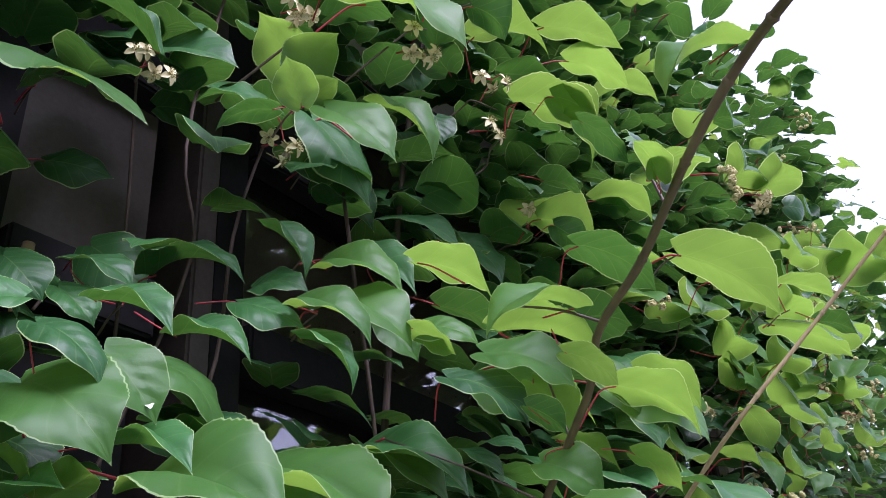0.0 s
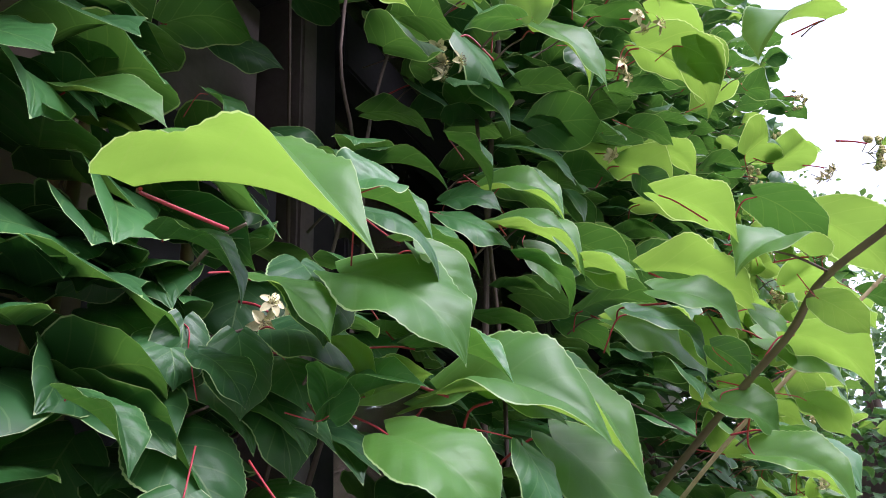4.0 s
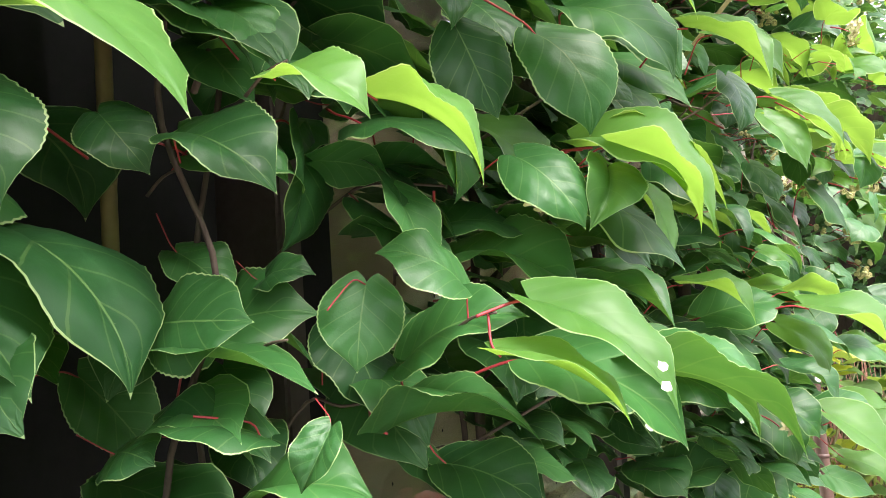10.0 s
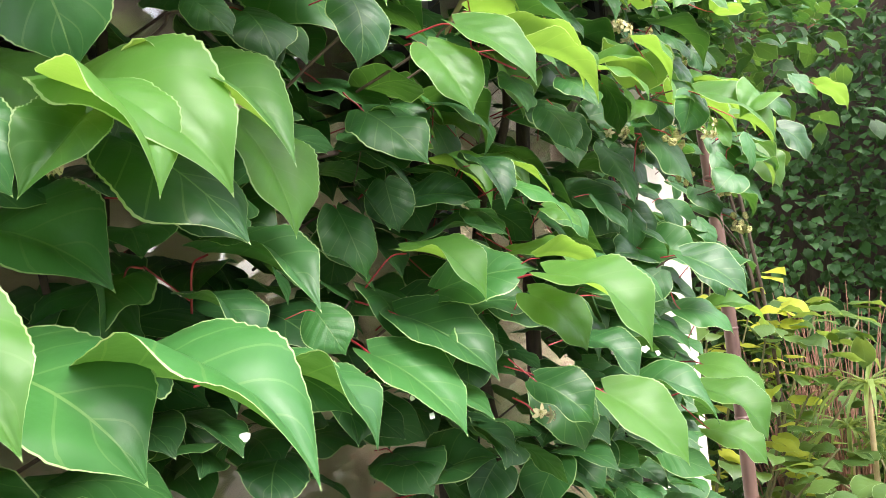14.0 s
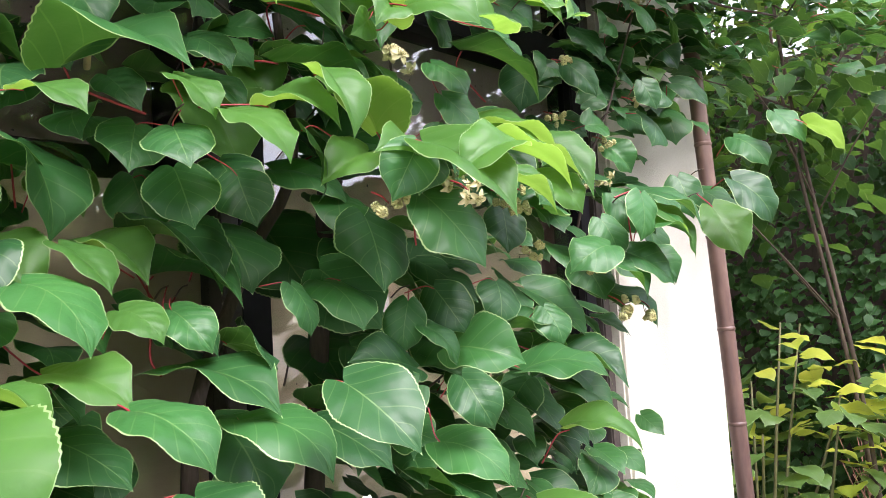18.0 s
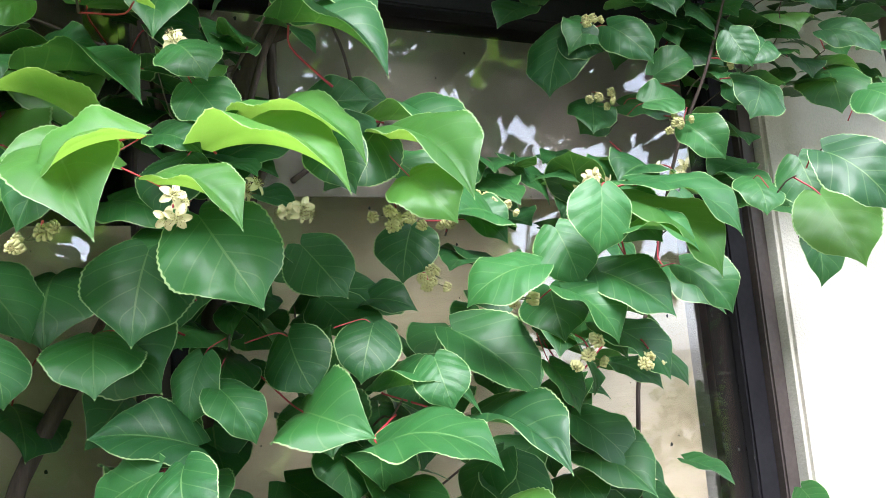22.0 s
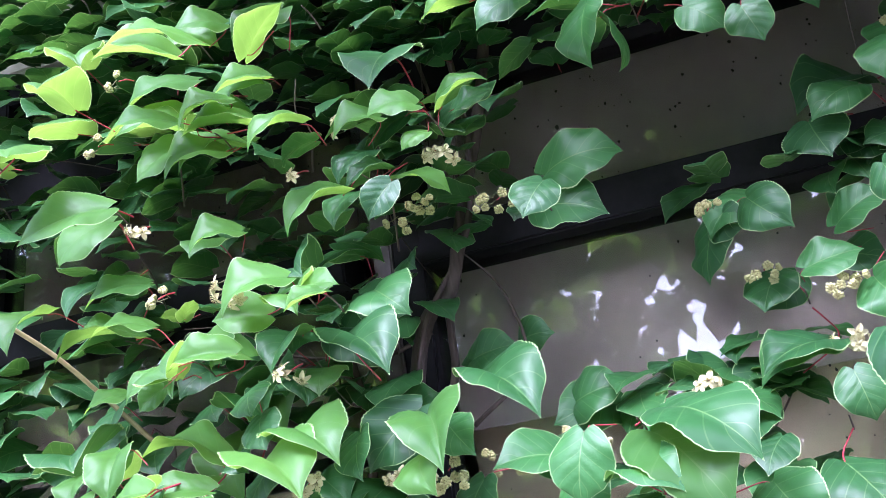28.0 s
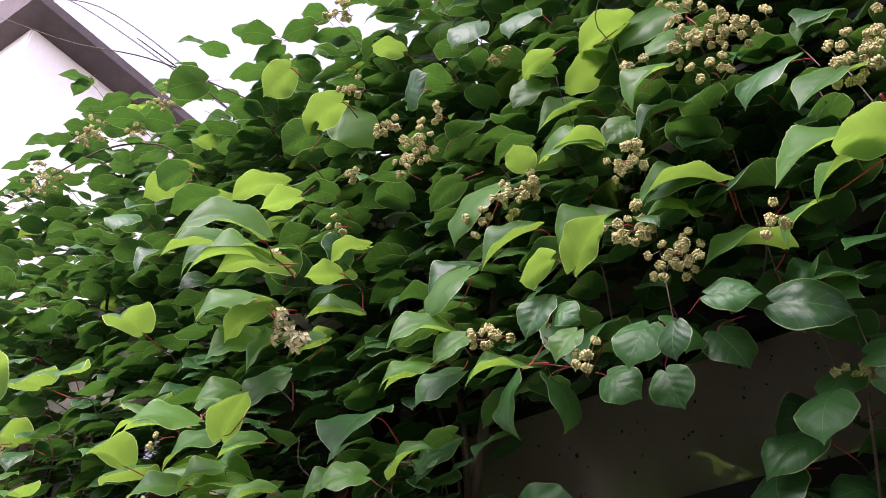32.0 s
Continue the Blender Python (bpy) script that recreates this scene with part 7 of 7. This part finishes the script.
while len(hedge) < 26000:
    x, z = rh.uniform(-6.0, 5.2), rh.uniform(0.0, 9.0)
    if z > 5.7 + 1.9 * smooth_step(0.8, 2.6, x) + 1.0 * noise.noise((x * 0.8, 0, 3.0)):
        continue
    deep = len(hedge) % 2
    p = Vector((x, -5.2 - 0.45 * deep + 0.35 * noise.noise((x * 1.2, z * 1.2, 5.0)) - 0.4 * rh.random() ** 2, z))
    if opening(p):
        continue
    d = Vector((rh.gauss(0, 0.5), 0.6 + rh.gauss(0, 0.4), -0.6 + rh.gauss(0, 0.3))).normalized()
    hedge.append((p, p + d * (0.3 if deep else 0.17) * rh.uniform(0.6, 1.2), Vector((rh.gauss(0, 0.4), 0.5, 0.8))))
tagged(new("hedge", leaf_mass("hedge", hedge, TINY, DARK_LEAF, "", "")), "unseen leaf screen opposite the house, added to darken the window reflections", "hedge", kind="stuff")
tagged(new("backdrop", box_mesh("backdrop", (5.2, -3.0, -0.1), (5.5, 9.0, 2.7), BARK, 0.05)), "dark overgrown garden fence", "fence", kind="structure")


def broad_shrub(at, height, width, count, mat, label, seed, size=0.1):
    r = random.Random(seed)
    s = tagged(new("shrub"), label, "shrub", "garden shrubs")
    at = Vector(at)
    for k in range(7):
        e = at + Vector((r.uniform(-width, width), r.uniform(-width, width), height * r.uniform(0.6, 1)))
        part("stem", tapered("stem", [at, at.lerp(e, 0.5) + Vector((0, 0, 0.1)), e], 0.008, 0.003, CANE, 3, 6), s)
    places = []
    for k in range(count):
        z = height * (0.25 + 0.75 * r.random() ** 0.7)
        w = 2 * math.pi * r.random()
        q = width * (0.35 + 0.65 * math.sqrt(r.random()))
        p = at + Vector((q * math.cos(w), q * math.sin(w), z))
        d = Vector((math.cos(w) + r.gauss(0, 0.4), math.sin(w) + r.gauss(0, 0.4), -0.25)).normalized()
        places.append((p, p + d * size * r.uniform(0.7, 1.2), Vector((r.gauss(0, 0.25), r.gauss(0, 0.25), 1))))
    part("foliage", leaf_mass("foliage", places, LOW, mat, "", ""), s)
    return s


broad_shrub((3.35, 0.85, 0), 1.36, 0.42, 150, YELLOW, "shrub with bright yellow-green broad leaves", 51)
broad_shrub((3.3, 0.7, 0), 1.2, 0.5, 260, SHRUB, "green broad-leaved shrub below the yellow leaves", 52)
broad_shrub((2.9, 0.0, 0), 0.75, 0.4, 160, SHRUB, "low green broad-leaved shrub beside the path", 53)
broad_shrub((3.9, 0.1, 0), 0.7, 0.5, 200, SHRUB, "low green broad-leaved shrub", 54)


def stalks(at, count, height, spread, mat, label, seed, width=0.004):
    r = random.Random(seed)
    parts = []
    for _ in range(count):
        b = Vector(at) + Vector((r.gauss(0, spread * 0.3), r.gauss(0, spread * 0.3), 0))
        e = b + Vector((r.gauss(0, spread), r.gauss(0, spread), height * r.uniform(0.6, 1.1)))
        parts.append((*tube([b, b.lerp(e, 0.5) + Vector((r.gauss(0, 0.02), r.gauss(0, 0.02), 0)), e], [width, width * 0.8, width * 0.4], 5), 0))
    v, f, _s = merged(parts)
    return tagged(new("dry_stalks", mesh_of("dry_stalks", v, f, mat)), label, "dry stalks", kind="stuff")


stalks((4.1, 0.38, 0), 90, 1.1, 0.16, DRY, "clump of dry reddish-brown stalks", 61)
stalks((4.3, 0.6, 0), 50, 0.9, 0.16, DRY, "clump of dry reddish-brown stalks", 62)


def umbrella_grass(at, height, seed):
    """A stem with a whorl of drooping blades on top."""
    r = random.Random(seed)
    g = tagged(new("umbrella_grass"), "umbrella grass with drooping pale green blades on a tan stem", "grass plant", "umbrella grasses")
    at = Vector(at)
    top = at + Vector((r.uniform(-0.03, 0.03), r.uniform(-0.03, 0.03), height))
    part("stem", tapered("stem", [at, at.lerp(top, 0.5), top], 0.011, 0.009, PALE_CANE, 3, 7), g)
    places = []
    for k in range(30):
        w = 2 * math.pi * k / 30 + r.uniform(-0.1, 0.1)
        d = Vector((math.cos(w), math.sin(w), -0.6 + r.uniform(-0.3, 0.5))).normalized()
        places.append((top, top + d * r.uniform(0.2, 0.32), Vector((0, 0, 1))))
    blade = [leaf_shape(6, 1, 0.025, radians(20), 1.3, 0.0, 0.0, 600, False)]
    part("blades", leaf_mass("blades", places, blade, GRASS, "", ""), g)
    return g


umbrella_grass((3.2, 0.2, 0), 0.92, 71)
umbrella_grass((3.35, 0.02, 0), 0.78, 72)
umbrella_grass((3.5, 0.3, 0), 0.72, 73)

# the pot and bush that the window glass mirrors
pot = tagged(new("potted_bush"), "small dense green bush in a dark red pot", "potted plant")
part("pot", mesh_of("pot", *tube([(3.28, -0.8, -0.02), (3.28, -0.8, 0.3), (3.28, -0.8, 0.62), (3.28, -0.8, 0.66)], [0.17, 0.2, 0.24, 0.25], 20), POT), pot, "dark red glazed pot")
part("foliage", leaf_mass("foliage", cloud_leaves(random.Random(81), (3.28, -0.8, 0.98), (0.34, 0.34, 0.36), 1500, 0.04), TINY, SHRUB, "", ""), pot)
